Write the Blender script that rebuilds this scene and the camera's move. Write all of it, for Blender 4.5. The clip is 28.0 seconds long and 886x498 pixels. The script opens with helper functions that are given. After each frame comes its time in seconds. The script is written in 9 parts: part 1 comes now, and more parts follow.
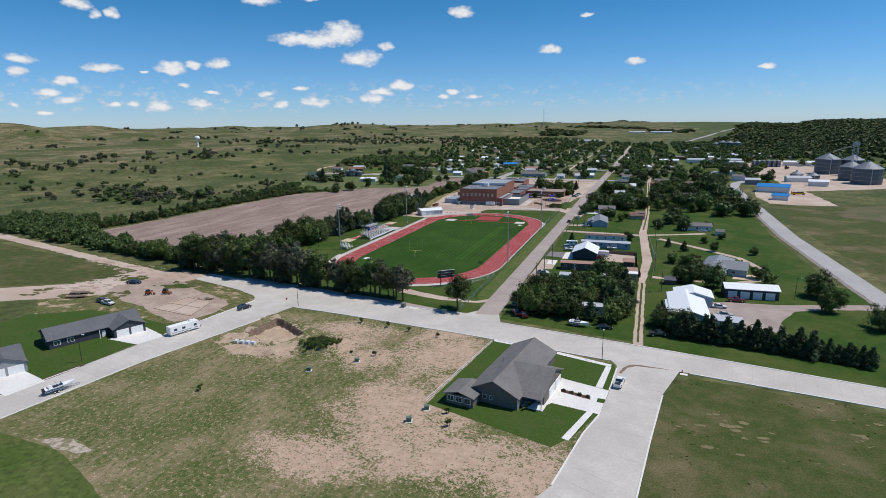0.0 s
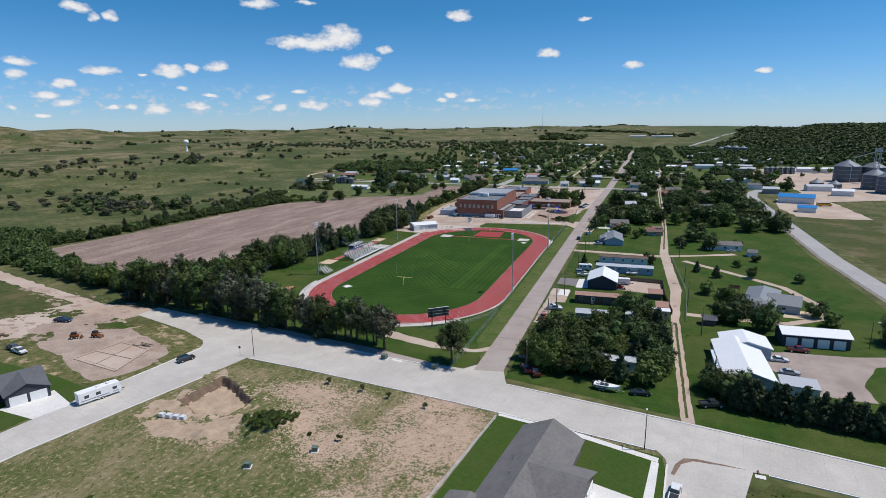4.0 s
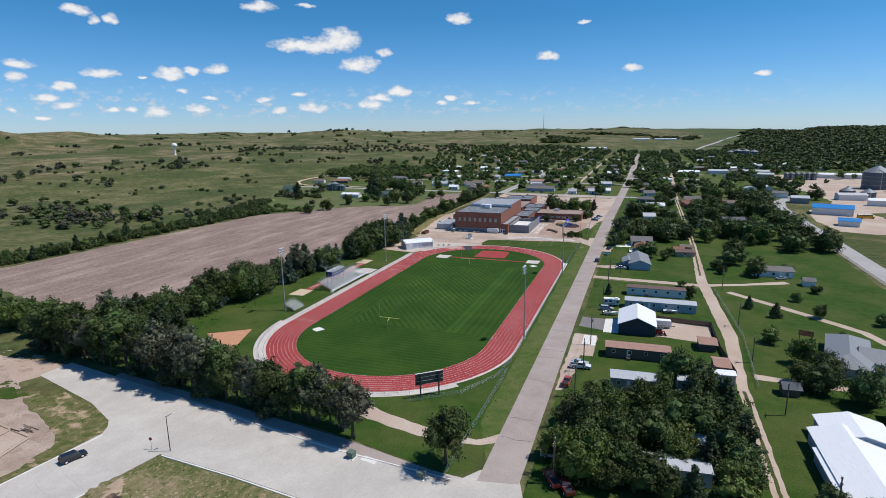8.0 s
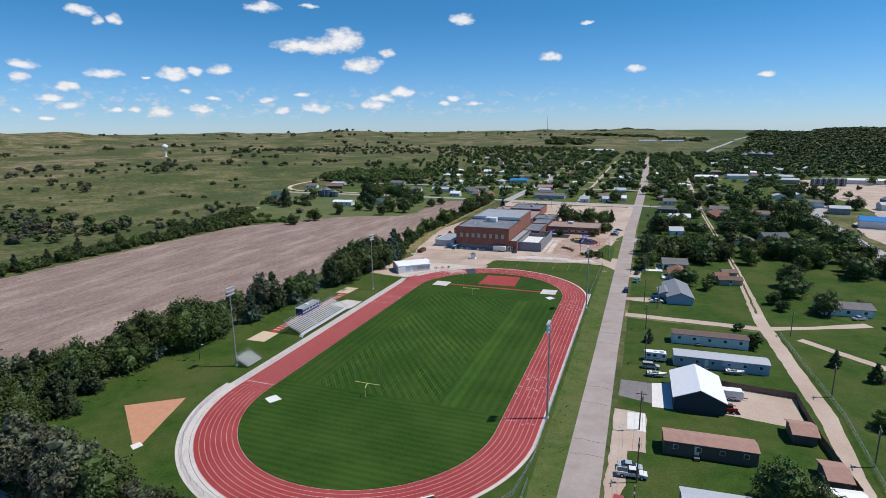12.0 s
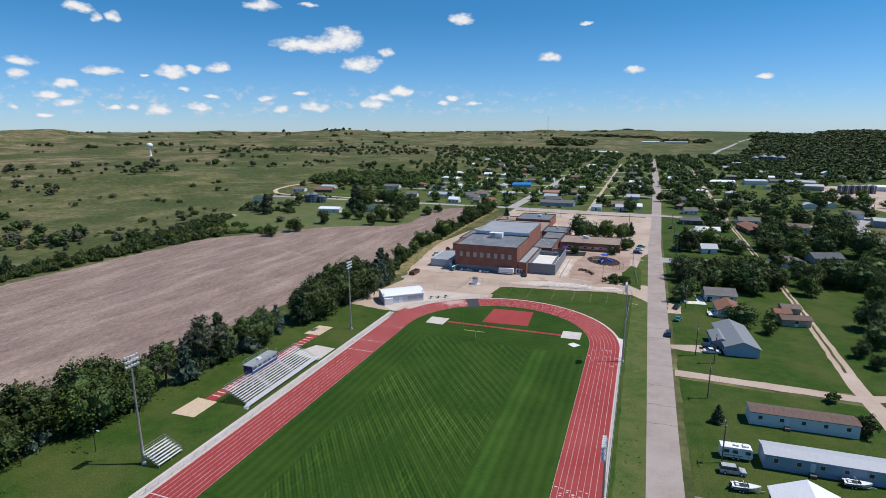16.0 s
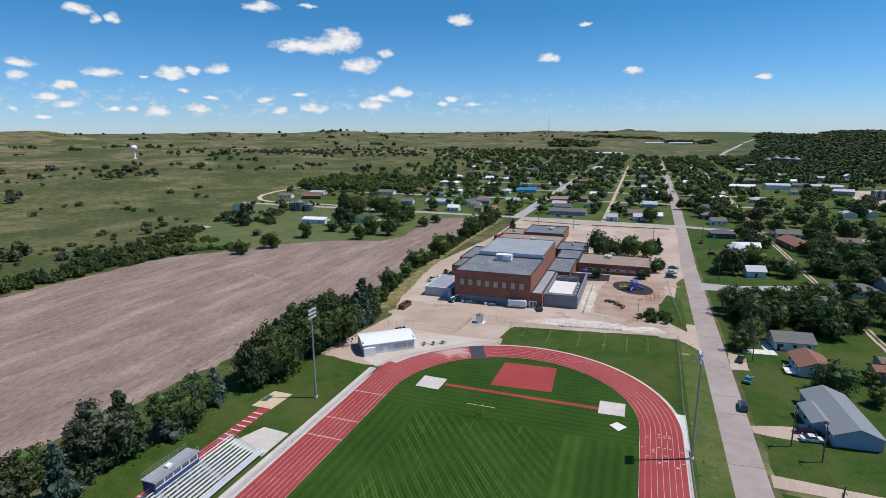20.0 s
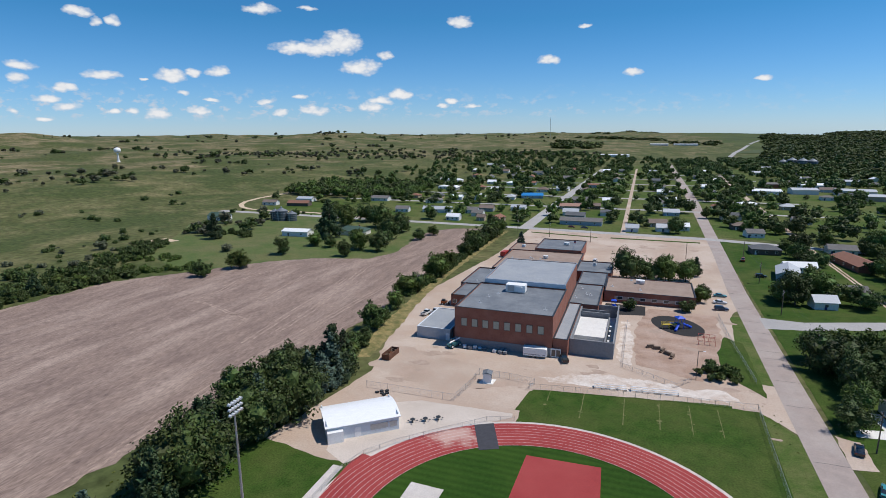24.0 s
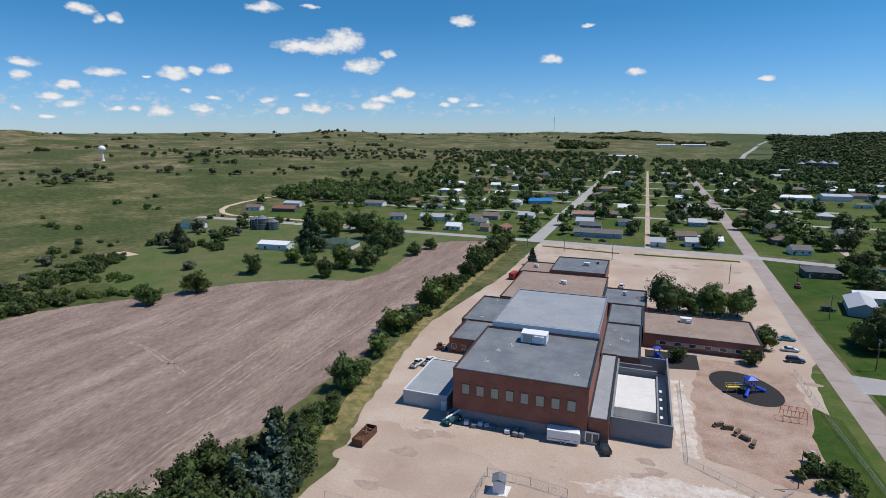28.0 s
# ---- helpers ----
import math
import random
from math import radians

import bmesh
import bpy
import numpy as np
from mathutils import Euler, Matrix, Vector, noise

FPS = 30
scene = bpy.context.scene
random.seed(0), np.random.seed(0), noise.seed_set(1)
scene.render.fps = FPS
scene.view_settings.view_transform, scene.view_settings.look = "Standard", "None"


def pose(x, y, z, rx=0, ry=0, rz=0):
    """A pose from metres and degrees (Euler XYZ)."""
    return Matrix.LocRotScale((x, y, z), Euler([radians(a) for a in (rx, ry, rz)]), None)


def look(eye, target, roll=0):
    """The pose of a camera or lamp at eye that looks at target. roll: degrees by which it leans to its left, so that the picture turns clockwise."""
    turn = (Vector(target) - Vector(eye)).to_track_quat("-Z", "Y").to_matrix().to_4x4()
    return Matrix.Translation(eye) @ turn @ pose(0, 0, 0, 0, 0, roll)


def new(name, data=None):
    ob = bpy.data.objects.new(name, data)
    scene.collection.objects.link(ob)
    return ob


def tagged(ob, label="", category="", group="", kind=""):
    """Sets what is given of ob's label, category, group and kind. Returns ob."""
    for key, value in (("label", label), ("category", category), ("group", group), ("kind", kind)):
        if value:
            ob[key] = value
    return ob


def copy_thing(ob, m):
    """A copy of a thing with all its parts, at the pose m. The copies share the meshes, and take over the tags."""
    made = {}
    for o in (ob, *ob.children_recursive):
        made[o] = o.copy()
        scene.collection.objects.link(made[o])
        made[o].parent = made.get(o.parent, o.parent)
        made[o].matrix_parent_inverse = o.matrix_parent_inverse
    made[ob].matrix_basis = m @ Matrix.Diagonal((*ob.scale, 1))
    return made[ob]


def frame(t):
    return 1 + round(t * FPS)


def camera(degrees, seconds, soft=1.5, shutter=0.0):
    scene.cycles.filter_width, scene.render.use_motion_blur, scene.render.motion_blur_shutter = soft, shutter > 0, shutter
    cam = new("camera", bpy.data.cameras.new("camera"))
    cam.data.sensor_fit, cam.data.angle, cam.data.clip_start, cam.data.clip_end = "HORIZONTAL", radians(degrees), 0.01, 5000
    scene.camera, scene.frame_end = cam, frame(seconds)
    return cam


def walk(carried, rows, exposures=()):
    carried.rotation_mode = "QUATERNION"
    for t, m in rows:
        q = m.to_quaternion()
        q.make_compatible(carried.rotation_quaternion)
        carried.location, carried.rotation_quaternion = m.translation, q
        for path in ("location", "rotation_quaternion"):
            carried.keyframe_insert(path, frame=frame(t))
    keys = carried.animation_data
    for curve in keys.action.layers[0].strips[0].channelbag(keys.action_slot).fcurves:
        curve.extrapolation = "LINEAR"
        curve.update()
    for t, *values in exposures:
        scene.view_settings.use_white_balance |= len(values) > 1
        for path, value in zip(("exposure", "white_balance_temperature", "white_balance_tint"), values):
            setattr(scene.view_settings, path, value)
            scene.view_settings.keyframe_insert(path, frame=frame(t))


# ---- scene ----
cam = camera(77.7, 28.0, soft=0.8)
PATH = [
    (0, (98.183, -286.976, 63.885), (97.512, -285.146, 63.438), -0.8),
    (0.5, (96.95, -282.802, 63.806), (96.28, -280.971, 63.36), -0.7),
    (1, (95.555, -278.48, 63.892), (94.887, -276.648, 63.445), -0.7),
    (1.5, (94.24, -273.973, 63.911), (93.572, -272.141, 63.466), -0.7),
    (2, (92.912, -269.177, 63.948), (92.244, -267.344, 63.505), -0.7),
    (2.5, (91.498, -264.257, 64.07), (90.831, -262.423, 63.629), -0.7),
    (3, (89.876, -259.293, 64.35), (89.21, -257.459, 63.911), -0.7),
    (3.5, (88.291, -254.197, 64.568), (87.625, -252.362, 64.131), -0.7),
    (5.5, (81.421, -232.743, 65.165), (80.757, -230.907, 64.732), -0.7),
    (6, (79.815, -227.351, 65.221), (79.151, -225.514, 64.79), -0.7),
    (6.5, (78.141, -221.942, 65.499), (77.477, -220.106, 65.067), -0.8),
    (7, (76.399, -216.43, 65.78), (75.734, -214.593, 65.349), -0.8),
    (7.5, (74.589, -210.572, 65.654), (73.924, -208.735, 65.224), -0.8),
    (8, (72.709, -204.733, 65.195), (72.044, -202.896, 64.768), -0.7),
    (8.5, (70.912, -199.054, 64.942), (70.245, -197.217, 64.518), -0.6),
    (9, (69.175, -193.404, 64.972), (68.505, -191.568, 64.55), -0.6),
    (9.5, (67.727, -187.908, 65.19), (67.054, -186.072, 64.767), -0.6),
    (10, (66.037, -182.593, 65.549), (65.364, -180.758, 65.127), -0.6),
    (10.5, (64.139, -177.011, 65.817), (63.466, -175.176, 65.392), -0.6),
    (11, (62.272, -171.525, 65.941), (61.599, -169.69, 65.517), -0.6),
    (11.5, (60.512, -165.941, 66.06), (59.838, -164.106, 65.637), -0.6),
    (12, (58.612, -160.382, 66.272), (57.939, -158.547, 65.847), -0.6),
    (12.5, (56.505, -154.872, 66.429), (55.834, -153.036, 66.003), -0.5),
    (14.5, (48.895, -132.521, 67.02), (48.226, -130.685, 66.591), -0.3),
    (15, (46.831, -126.689, 66.619), (46.163, -124.853, 66.193), -0.3),
    (15.5, (44.838, -121.081, 66.523), (44.172, -119.244, 66.098), -0.3),
    (16, (42.944, -115.37, 66.589), (42.278, -113.533, 66.163), -0.2),
    (16.5, (40.841, -109.677, 66.517), (40.177, -107.839, 66.091), -0.2),
    (17, (39.11, -104.268, 66.512), (38.444, -102.43, 66.089), -0.3),
    (17.5, (37.465, -99.05, 66.696), (36.8, -97.212, 66.272), -0.2),
    (18, (35.81, -93.671, 66.818), (35.144, -91.834, 66.395), -0.2),
    (18.5, (34.071, -88.093, 66.868), (33.404, -86.255, 66.445), -0.2),
    (19, (32.114, -82.276, 66.862), (31.447, -80.439, 66.44), -0.3),
    (19.5, (29.861, -75.964, 66.766), (29.194, -74.126, 66.342), -0.2),
    (20, (27.566, -69.724, 66.683), (26.901, -67.885, 66.26), -0.3),
    (20.5, (25.844, -63.253, 66.507), (25.177, -61.416, 66.083), -0.3),
    (21, (24.083, -56.992, 66.386), (23.413, -55.156, 65.962), -0.4),
    (21.5, (22.261, -51.168, 66.28), (21.591, -49.332, 65.855), -0.6),
    (23.5, (14.339, -29.381, 65.742), (13.671, -27.543, 65.322), -0.3),
    (24, (12.313, -23.977, 65.615), (11.647, -22.137, 65.198), -0.4),
    (24.5, (10.497, -18.545, 65.71), (9.83, -16.706, 65.292), -0.2),
    (25, (8.62, -13.106, 65.83), (7.952, -11.268, 65.41), -0.1),
    (25.5, (6.519, -7.69, 65.695), (5.854, -5.851, 65.274), 0.2),
    (26, (4.548, -2.194, 65.678), (3.884, -0.354, 65.259), 0.1),
    (26.5, (2.948, 3.464, 65.659), (2.281, 5.303, 65.24), 0.1),
    (27, (1.514, 8.922, 65.607), (0.844, 10.759, 65.188), -0.1),
    (27.5, (0.057, 14.294, 65.652), (-0.617, 16.13, 65.231), 0.2),
    (28, (-1.819, 19.562, 65.793), (-2.489, 21.398, 65.373), -0.1),
]
walk(cam, [(t, look(e, a, r)) for t, e, a, r in PATH], exposures=[(0, 0.0), (6, 0.0), (9, 0.08), (21, 0.08), (25, 0.02), (28, 0.0)])

from mathutils.geometry import tessellate_polygon

# ---- world and sun ----
SUN = Vector((12.2, 4.8, 23.3)).normalized()
world = bpy.data.worlds.new("sky")
scene.world = world
world.use_nodes = True
# clouds: degrees west of north, degrees above the horizon, half width, half height
HIGH_CLOUDS = [
    (30.2, 8.26, 2.00, 1.05), (32.2, 7.75, 1.9, 0.72), (34.2, 7.77, 2.58, 0.55), (25.9, 7.2, 0.7, 0.42), (28.2, 6.04, 1.96, 0.73), (37.5, 11.05, 1.48, 0.42), (33.3, 11.33, 1.03, 0.19),
    (52.1, 9.83, 1.16, 0.42), (50.8, 9.08, 0.44, 0.39), (49.5, 9.29, 0.62, 0.35), (56.3, 5.44, 1.16, 0.38), (56.9, 4.35, 0.80, 0.39), (50.8, 4.86, 1.53, 0.39),
    (53.8, 3.71, 0.87, 0.40), (55.0, 2.77, 1.03, 0.34), (53.7, 2.22, 1.07, 0.32), (45.6, 4.96, 1.40, 0.58), (43.7, 5.32, 0.66, 0.34), (41.6, 5.49, 1.11, 0.54),
    (18.3, 10.25, 1.21, 0.54), (9.8, 6.67, 1.08, 0.41), (1.9, 5.29, 0.87, 0.33), (-8.9, 4.39, 0.65, 0.23), (6.4, 9.67, 0.63, 0.17),
]
LOW_CLOUDS = [
    (44.6, 3.59, 0.58, 0.20), (42.2, 2.94, 0.72, 0.15), (37.6, 2.83, 0.72, 0.21), (34.4, 3.46, 0.79, 0.26), (24.5, 3.56, 1.18, 0.54), (26.5, 2.98, 1.26, 0.49), (27.5, 2.31, 1.11, 0.54),
    (33.0, 2.08, 1.29, 0.37), (43.5, 1.98, 0.95, 0.35), (47.0, 1.61, 1.01, 0.49), (48.9, 1.90, 0.52, 0.29), (50.4, 1.80, 0.51, 0.24), (36.1, 1.83, 0.79, 0.37), (57.5, 1.92, 0.44, 0.26),
    (55.4, 1.21, 0.66, 0.20), (19.3, 2.96, 0.68, 0.33), (20.2, 2.51, 0.57, 0.22), (47.8, 4.61, 0.35, 0.14), (17.3, 2.47, 0.85, 0.22),
]


def build_sky():
    nt = world.node_tree
    nt.nodes.clear()
    N, L = nt.nodes.new, nt.links.new

    def mth(op, a, b=None, clamp=False):
        n = N("ShaderNodeMath")
        n.operation, n.use_clamp = op, clamp
        for i, v in enumerate((a, b)):
            if v is None:
                continue
            if isinstance(v, (int, float)):
                n.inputs[i].default_value = v
            else:
                L(v, n.inputs[i])
        return n.outputs[0]

    out, bg, sky = N("ShaderNodeOutputWorld"), N("ShaderNodeBackground"), N("ShaderNodeTexSky")
    sky.sky_type, sky.sun_disc = "NISHITA", False
    sky.sun_elevation, sky.sun_rotation = math.asin(SUN.z), math.atan2(SUN.x, SUN.y)
    sky.air_density, sky.dust_density, sky.ozone_density = 1.0, 0.0, 4.0
    bg.inputs[1].default_value = SKY
    tc, sep = N("ShaderNodeTexCoord"), N("ShaderNodeSeparateXYZ")
    L(tc.outputs["Generated"], sep.inputs[0])
    az = mth("MULTIPLY", mth("ARCTAN2", mth("MULTIPLY", sep.outputs[0], -1.0), sep.outputs[1]), 57.2958)
    el = mth("MULTIPLY", mth("ARCSINE", sep.outputs[2]), 57.2958)
    com = N("ShaderNodeCombineXYZ")
    L(az, com.inputs[0])
    L(mth("MULTIPLY", el, 1.7), com.inputs[1])

    def noi(scale, detail, rough, shift=0.0):
        n, mp = N("ShaderNodeTexNoise"), N("ShaderNodeMapping")
        mp.inputs["Location"].default_value = (shift, shift * 0.7, shift)
        L(com.outputs[0], mp.inputs[0])
        L(mp.outputs[0], n.inputs["Vector"])
        n.inputs["Scale"].default_value, n.inputs["Detail"].default_value, n.inputs["Roughness"].default_value = scale, detail, rough
        return n.outputs["Fac"]

    def billow(scale, shift):
        n, mp = N("ShaderNodeTexVoronoi"), N("ShaderNodeMapping")
        mp.inputs["Location"].default_value = (shift, shift, shift)
        L(com.outputs[0], mp.inputs[0])
        L(mp.outputs[0], n.inputs["Vector"])
        n.feature = "SMOOTH_F1"
        n.inputs["Scale"].default_value, n.inputs["Smoothness"].default_value = scale, 0.25
        return mth("SUBTRACT", 0.42, n.outputs["Distance"])

    lumps = mth("ADD", mth("MULTIPLY", mth("SUBTRACT", noi(0.9, 6, 0.55), 0.5), 0.75), mth("ADD", mth("MULTIPLY", billow(0.9, 3.0), 0.42), mth("MULTIPLY", billow(2.4, 9.0), 0.22)))
    warp_x, warp_y = mth("MULTIPLY", mth("SUBTRACT", noi(0.45, 3, 0.5, 13.0), 0.5), 1.3), mth("MULTIPLY", mth("SUBTRACT", noi(0.6, 3, 0.5, 47.0), 0.5), 0.7)
    waz, wel = mth("ADD", mth("ADD", az, warp_x), 0.4), mth("ADD", el, warp_y)
    dens = None
    for a, e, w, h in HIGH_CLOUDS + LOW_CLOUDS:
        dx = mth("DIVIDE", mth("SUBTRACT", waz, a), w * 1.35)
        dy = mth("DIVIDE", mth("SUBTRACT", wel, e), h * 1.75)
        # flat base, domed top
        base = mth("MULTIPLY", mth("MAXIMUM", mth("MULTIPLY", dy, -1.0), 0.0), 0.75)
        r = mth("ADD", mth("ADD", mth("MULTIPLY", dx, dx), mth("MULTIPLY", dy, dy)), base)
        d = mth("SUBTRACT", 0.72, r)
        dens = d if dens is None else mth("MAXIMUM", dens, d)
    dens = mth("ADD", dens, lumps)
    big = mth("MULTIPLY", dens, 1.9, True)
    # a scatter of small clouds low over the horizon, towards the hills
    band = mth("MULTIPLY", mth("SUBTRACT", 4.6, el), 0.4, True)
    band = mth("MULTIPLY", band, mth("MULTIPLY", mth("SUBTRACT", el, 1.0), 1.2, True))
    west = mth("ADD", 0.15, mth("MULTIPLY", mth("SUBTRACT", az, -15.0), 0.016, True))
    small = mth("MULTIPLY", mth("SUBTRACT", noi(1.05, 6, 0.55, 31.0), 0.53), 6.0, True)
    small = mth("MULTIPLY", mth("MULTIPLY", small, band), mth("MULTIPLY", west, 0.95))
    cover = mth("MAXIMUM", big, small, True)
    tone = N("ShaderNodeMix")
    tone.data_type = "RGBA"
    tone.inputs[6].default_value, tone.inputs[7].default_value = (7.8, 8.5, 9.7, 1), (12.4, 12.4, 12.4, 1)
    L(mth("MULTIPLY", mth("SUBTRACT", dens, 0.0), 1.1, True), tone.inputs[0])
    mix = N("ShaderNodeMix")
    mix.data_type = "RGBA"
    L(cover, mix.inputs[0])
    tint = N("ShaderNodeMix")
    tint.data_type, tint.blend_type = "RGBA", "MULTIPLY"
    tint.inputs[0].default_value = 1.0
    deep = N("ShaderNodeMix")
    deep.data_type = "RGBA"
    deep.inputs[6].default_value, deep.inputs[7].default_value = (0.76, 1.08, 1.70, 1), (0.335, 0.93, 1.33, 1)
    L(mth("MULTIPLY", mth("SUBTRACT", el, 0.5), 0.10, True), deep.inputs[0])
    L(deep.outputs[2], tint.inputs[7])
    L(sky.outputs[0], tint.inputs[6])
    L(tint.outputs[2], mix.inputs[6])
    L(tone.outputs[2], mix.inputs[7])
    L(mix.outputs[2], bg.inputs[0])
    L(bg.outputs[0], out.inputs[0])


SKY = 0.071
build_sky()
sun = new("sun", bpy.data.lights.new("sun", "SUN"))
sun.data.energy, sun.data.angle, sun.data.color = 4.0, radians(0.53), (1.0, 0.955, 0.89)
sun.matrix_world = look(SUN * 400, (0, 0, 0))

# ---- materials ----
MATS = {}


def mat(name, c1, c2=None, scale=1.0, c3=None, scale3=0.05, amt3=0.6, rough=0.8, bump=0.0, metal=0.0, rand=0.0, spec=0.3, stretch=(1, 1, 1), lo=0.35, hi=0.65, lo3=0.42, hi3=0.62, island=0.0, coat=0.0, fine=0.16, finescale=9.0):
    """A surface with grain (c1 to c2), larger stains (c3) and relief."""
    if name in MATS:
        return MATS[name]
    m = bpy.data.materials.new(name)
    m.use_nodes = True
    nt = m.node_tree
    N, L = nt.nodes.new, nt.links.new
    b = nt.nodes["Principled BSDF"]
    b.inputs["Roughness"].default_value, b.inputs["Metallic"].default_value = rough, metal
    b.inputs["Specular IOR Level"].default_value = spec
    b.inputs["Coat Weight"].default_value = coat
    tc, mp = N("ShaderNodeTexCoord"), N("ShaderNodeMapping")
    mp.inputs["Scale"].default_value = stretch
    L(tc.outputs["Object"], mp.inputs[0])

    def noi(s, d, lo_, hi_):
        n, r = N("ShaderNodeTexNoise"), N("ShaderNodeMapRange")
        n.inputs["Scale"].default_value, n.inputs["Detail"].default_value, n.inputs["Roughness"].default_value = s, d, 0.62
        L(mp.outputs[0], n.inputs["Vector"])
        r.inputs[1].default_value, r.inputs[2].default_value = lo_, hi_
        L(n.outputs["Fac"], r.inputs[0])
        return r.outputs[0], n.outputs["Fac"]

    c2 = c2 or tuple(v * 0.82 for v in c1)
    f1, raw = noi(scale, 8, lo, hi)
    mx = N("ShaderNodeMix")
    mx.data_type = "RGBA"
    mx.inputs[6].default_value, mx.inputs[7].default_value = (*c1, 1), (*c2, 1)
    L(f1, mx.inputs[0])
    col = mx.outputs[2]
    if c3:
        f3, _ = noi(scale3, 6, lo3, hi3)
        ml, m3 = N("ShaderNodeMath"), N("ShaderNodeMix")
        ml.operation, m3.data_type = "MULTIPLY", "RGBA"
        L(f3, ml.inputs[0])
        ml.inputs[1].default_value = amt3
        L(ml.outputs[0], m3.inputs[0])
        L(col, m3.inputs[6])
        m3.inputs[7].default_value = (*c3, 1)
        col = m3.outputs[2]
    if fine:
        ff, _ = noi(scale * finescale, 4, 0.3, 0.7)
        hv, fr = N("ShaderNodeHueSaturation"), N("ShaderNodeMapRange")
        fr.inputs[3].default_value, fr.inputs[4].default_value = 1 - fine, 1 + fine
        L(ff, fr.inputs[0])
        L(fr.outputs[0], hv.inputs["Value"])
        L(col, hv.inputs["Color"])
        col = hv.outputs[0]
    for k, src in ((island, ("ShaderNodeNewGeometry", "Random Per Island")), (rand, ("ShaderNodeObjectInfo", "Random"))):
        if not k:
            continue
        hs, mr = N("ShaderNodeHueSaturation"), N("ShaderNodeMapRange")
        mr.inputs[3].default_value, mr.inputs[4].default_value = 1 - k, 1 + k
        L(N(src[0]).outputs[src[1]], mr.inputs[0])
        L(mr.outputs[0], hs.inputs["Value"])
        if island and rand:
            hm = N("ShaderNodeMapRange")
            hm.inputs[3].default_value, hm.inputs[4].default_value = 0.485, 0.515
            L(N(src[0]).outputs[src[1]], hm.inputs[0])
            L(hm.outputs[0], hs.inputs["Hue"])
        L(col, hs.inputs["Color"])
        col = hs.outputs[0]
    L(col, b.inputs["Base Color"])
    if bump:
        bp = N("ShaderNodeBump")
        bp.inputs["Strength"].default_value, bp.inputs["Distance"].default_value = min(bump, 1.0), 0.08
        L(raw, bp.inputs["Height"])
        L(bp.outputs[0], b.inputs["Normal"])
    MATS[name] = m
    return m


def leaf_mat(name, c1, c2, island=0.35):
    """Foliage: leaves that differ, let some light through and shine a little."""
    m = mat(name, c1, c2, 1.1, rough=0.6, spec=0.2, bump=0.5, fine=0.35, finescale=3.5, island=island, rand=0.28)
    return m


pasture = mat("pasture", (0.100, 0.100, 0.042), (0.235, 0.190, 0.110), 0.030, c3=(0.060, 0.080, 0.025), scale3=0.009, amt3=0.85, lo3=0.45, hi3=0.56, lo=0.43, hi=0.64, rough=0.95, bump=0.3, spec=0.1, fine=0.42, finescale=7)
meadow = mat("meadow", (0.086, 0.095, 0.036), (0.175, 0.158, 0.076), 0.035, c3=(0.058, 0.078, 0.026), scale3=0.012, amt3=0.85, lo3=0.45, hi3=0.57, lo=0.42, hi=0.66, rough=0.95, bump=0.3, spec=0.1, fine=0.40, finescale=7)
valley = mat("valley", (0.062, 0.088, 0.030), (0.115, 0.122, 0.050), 0.008, c3=(0.03, 0.052, 0.020), scale3=0.004, amt3=0.7, rough=0.95, spec=0.1)
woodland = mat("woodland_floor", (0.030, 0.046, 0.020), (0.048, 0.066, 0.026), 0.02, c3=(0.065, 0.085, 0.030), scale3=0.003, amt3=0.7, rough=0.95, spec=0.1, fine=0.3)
town_grass = mat("town_grass", (0.050, 0.086, 0.016), (0.074, 0.106, 0.026), 0.08, c3=(0.15, 0.14, 0.06), scale3=0.02, amt3=0.55, fine=0.34, rough=0.95, spec=0.1)
lawn = mat("lawn_grass", (0.026, 0.060, 0.009), (0.046, 0.086, 0.015), 0.30, c3=(0.090, 0.102, 0.030), scale3=0.05, amt3=0.6, fine=0.34, rough=0.95, bump=0.4, spec=0.1)
lawn_new = mat("new_lawn", (0.036, 0.074, 0.012), (0.056, 0.096, 0.019), 1.2, c3=(0.08, 0.09, 0.03), scale3=0.12, amt3=0.35, rough=0.95, bump=0.3, spec=0.1)
rough_grass = mat("rough_grass", (0.048, 0.070, 0.017), (0.086, 0.090, 0.034), 0.30, c3=(0.19, 0.145, 0.085), scale3=0.045, amt3=0.7, lo3=0.50, hi3=0.68, fine=0.36, rough=0.95, bump=0.5, spec=0.1)
weedy = mat("weedy_lot", (0.070, 0.094, 0.024), (0.185, 0.155, 0.078), 0.55, c3=(0.42, 0.31, 0.21), scale3=0.16, amt3=0.9, lo3=0.53, hi3=0.62, lo=0.38, hi=0.66, fine=0.42, finescale=6, rough=0.95, bump=0.5, spec=0.1)
gravel = mat("pink_gravel", (0.45, 0.345, 0.275), (0.385, 0.29, 0.228), 0.10, c3=(0.53, 0.44, 0.37), scale3=0.05, amt3=0.8, fine=0.11, finescale=22, rough=0.95, bump=0.25, spec=0.1)
concrete = mat("concrete_paving", (0.54, 0.505, 0.46), (0.475, 0.442, 0.40), 0.22, c3=(0.41, 0.38, 0.345), scale3=0.07, amt3=0.6, fine=0.08, rough=0.85, bump=0.1, spec=0.2)
slab_white = mat("new_concrete", (0.72, 0.70, 0.67), (0.66, 0.64, 0.61), 0.6, c3=(0.58, 0.56, 0.53), scale3=0.2, amt3=0.4, rough=0.85, spec=0.2)
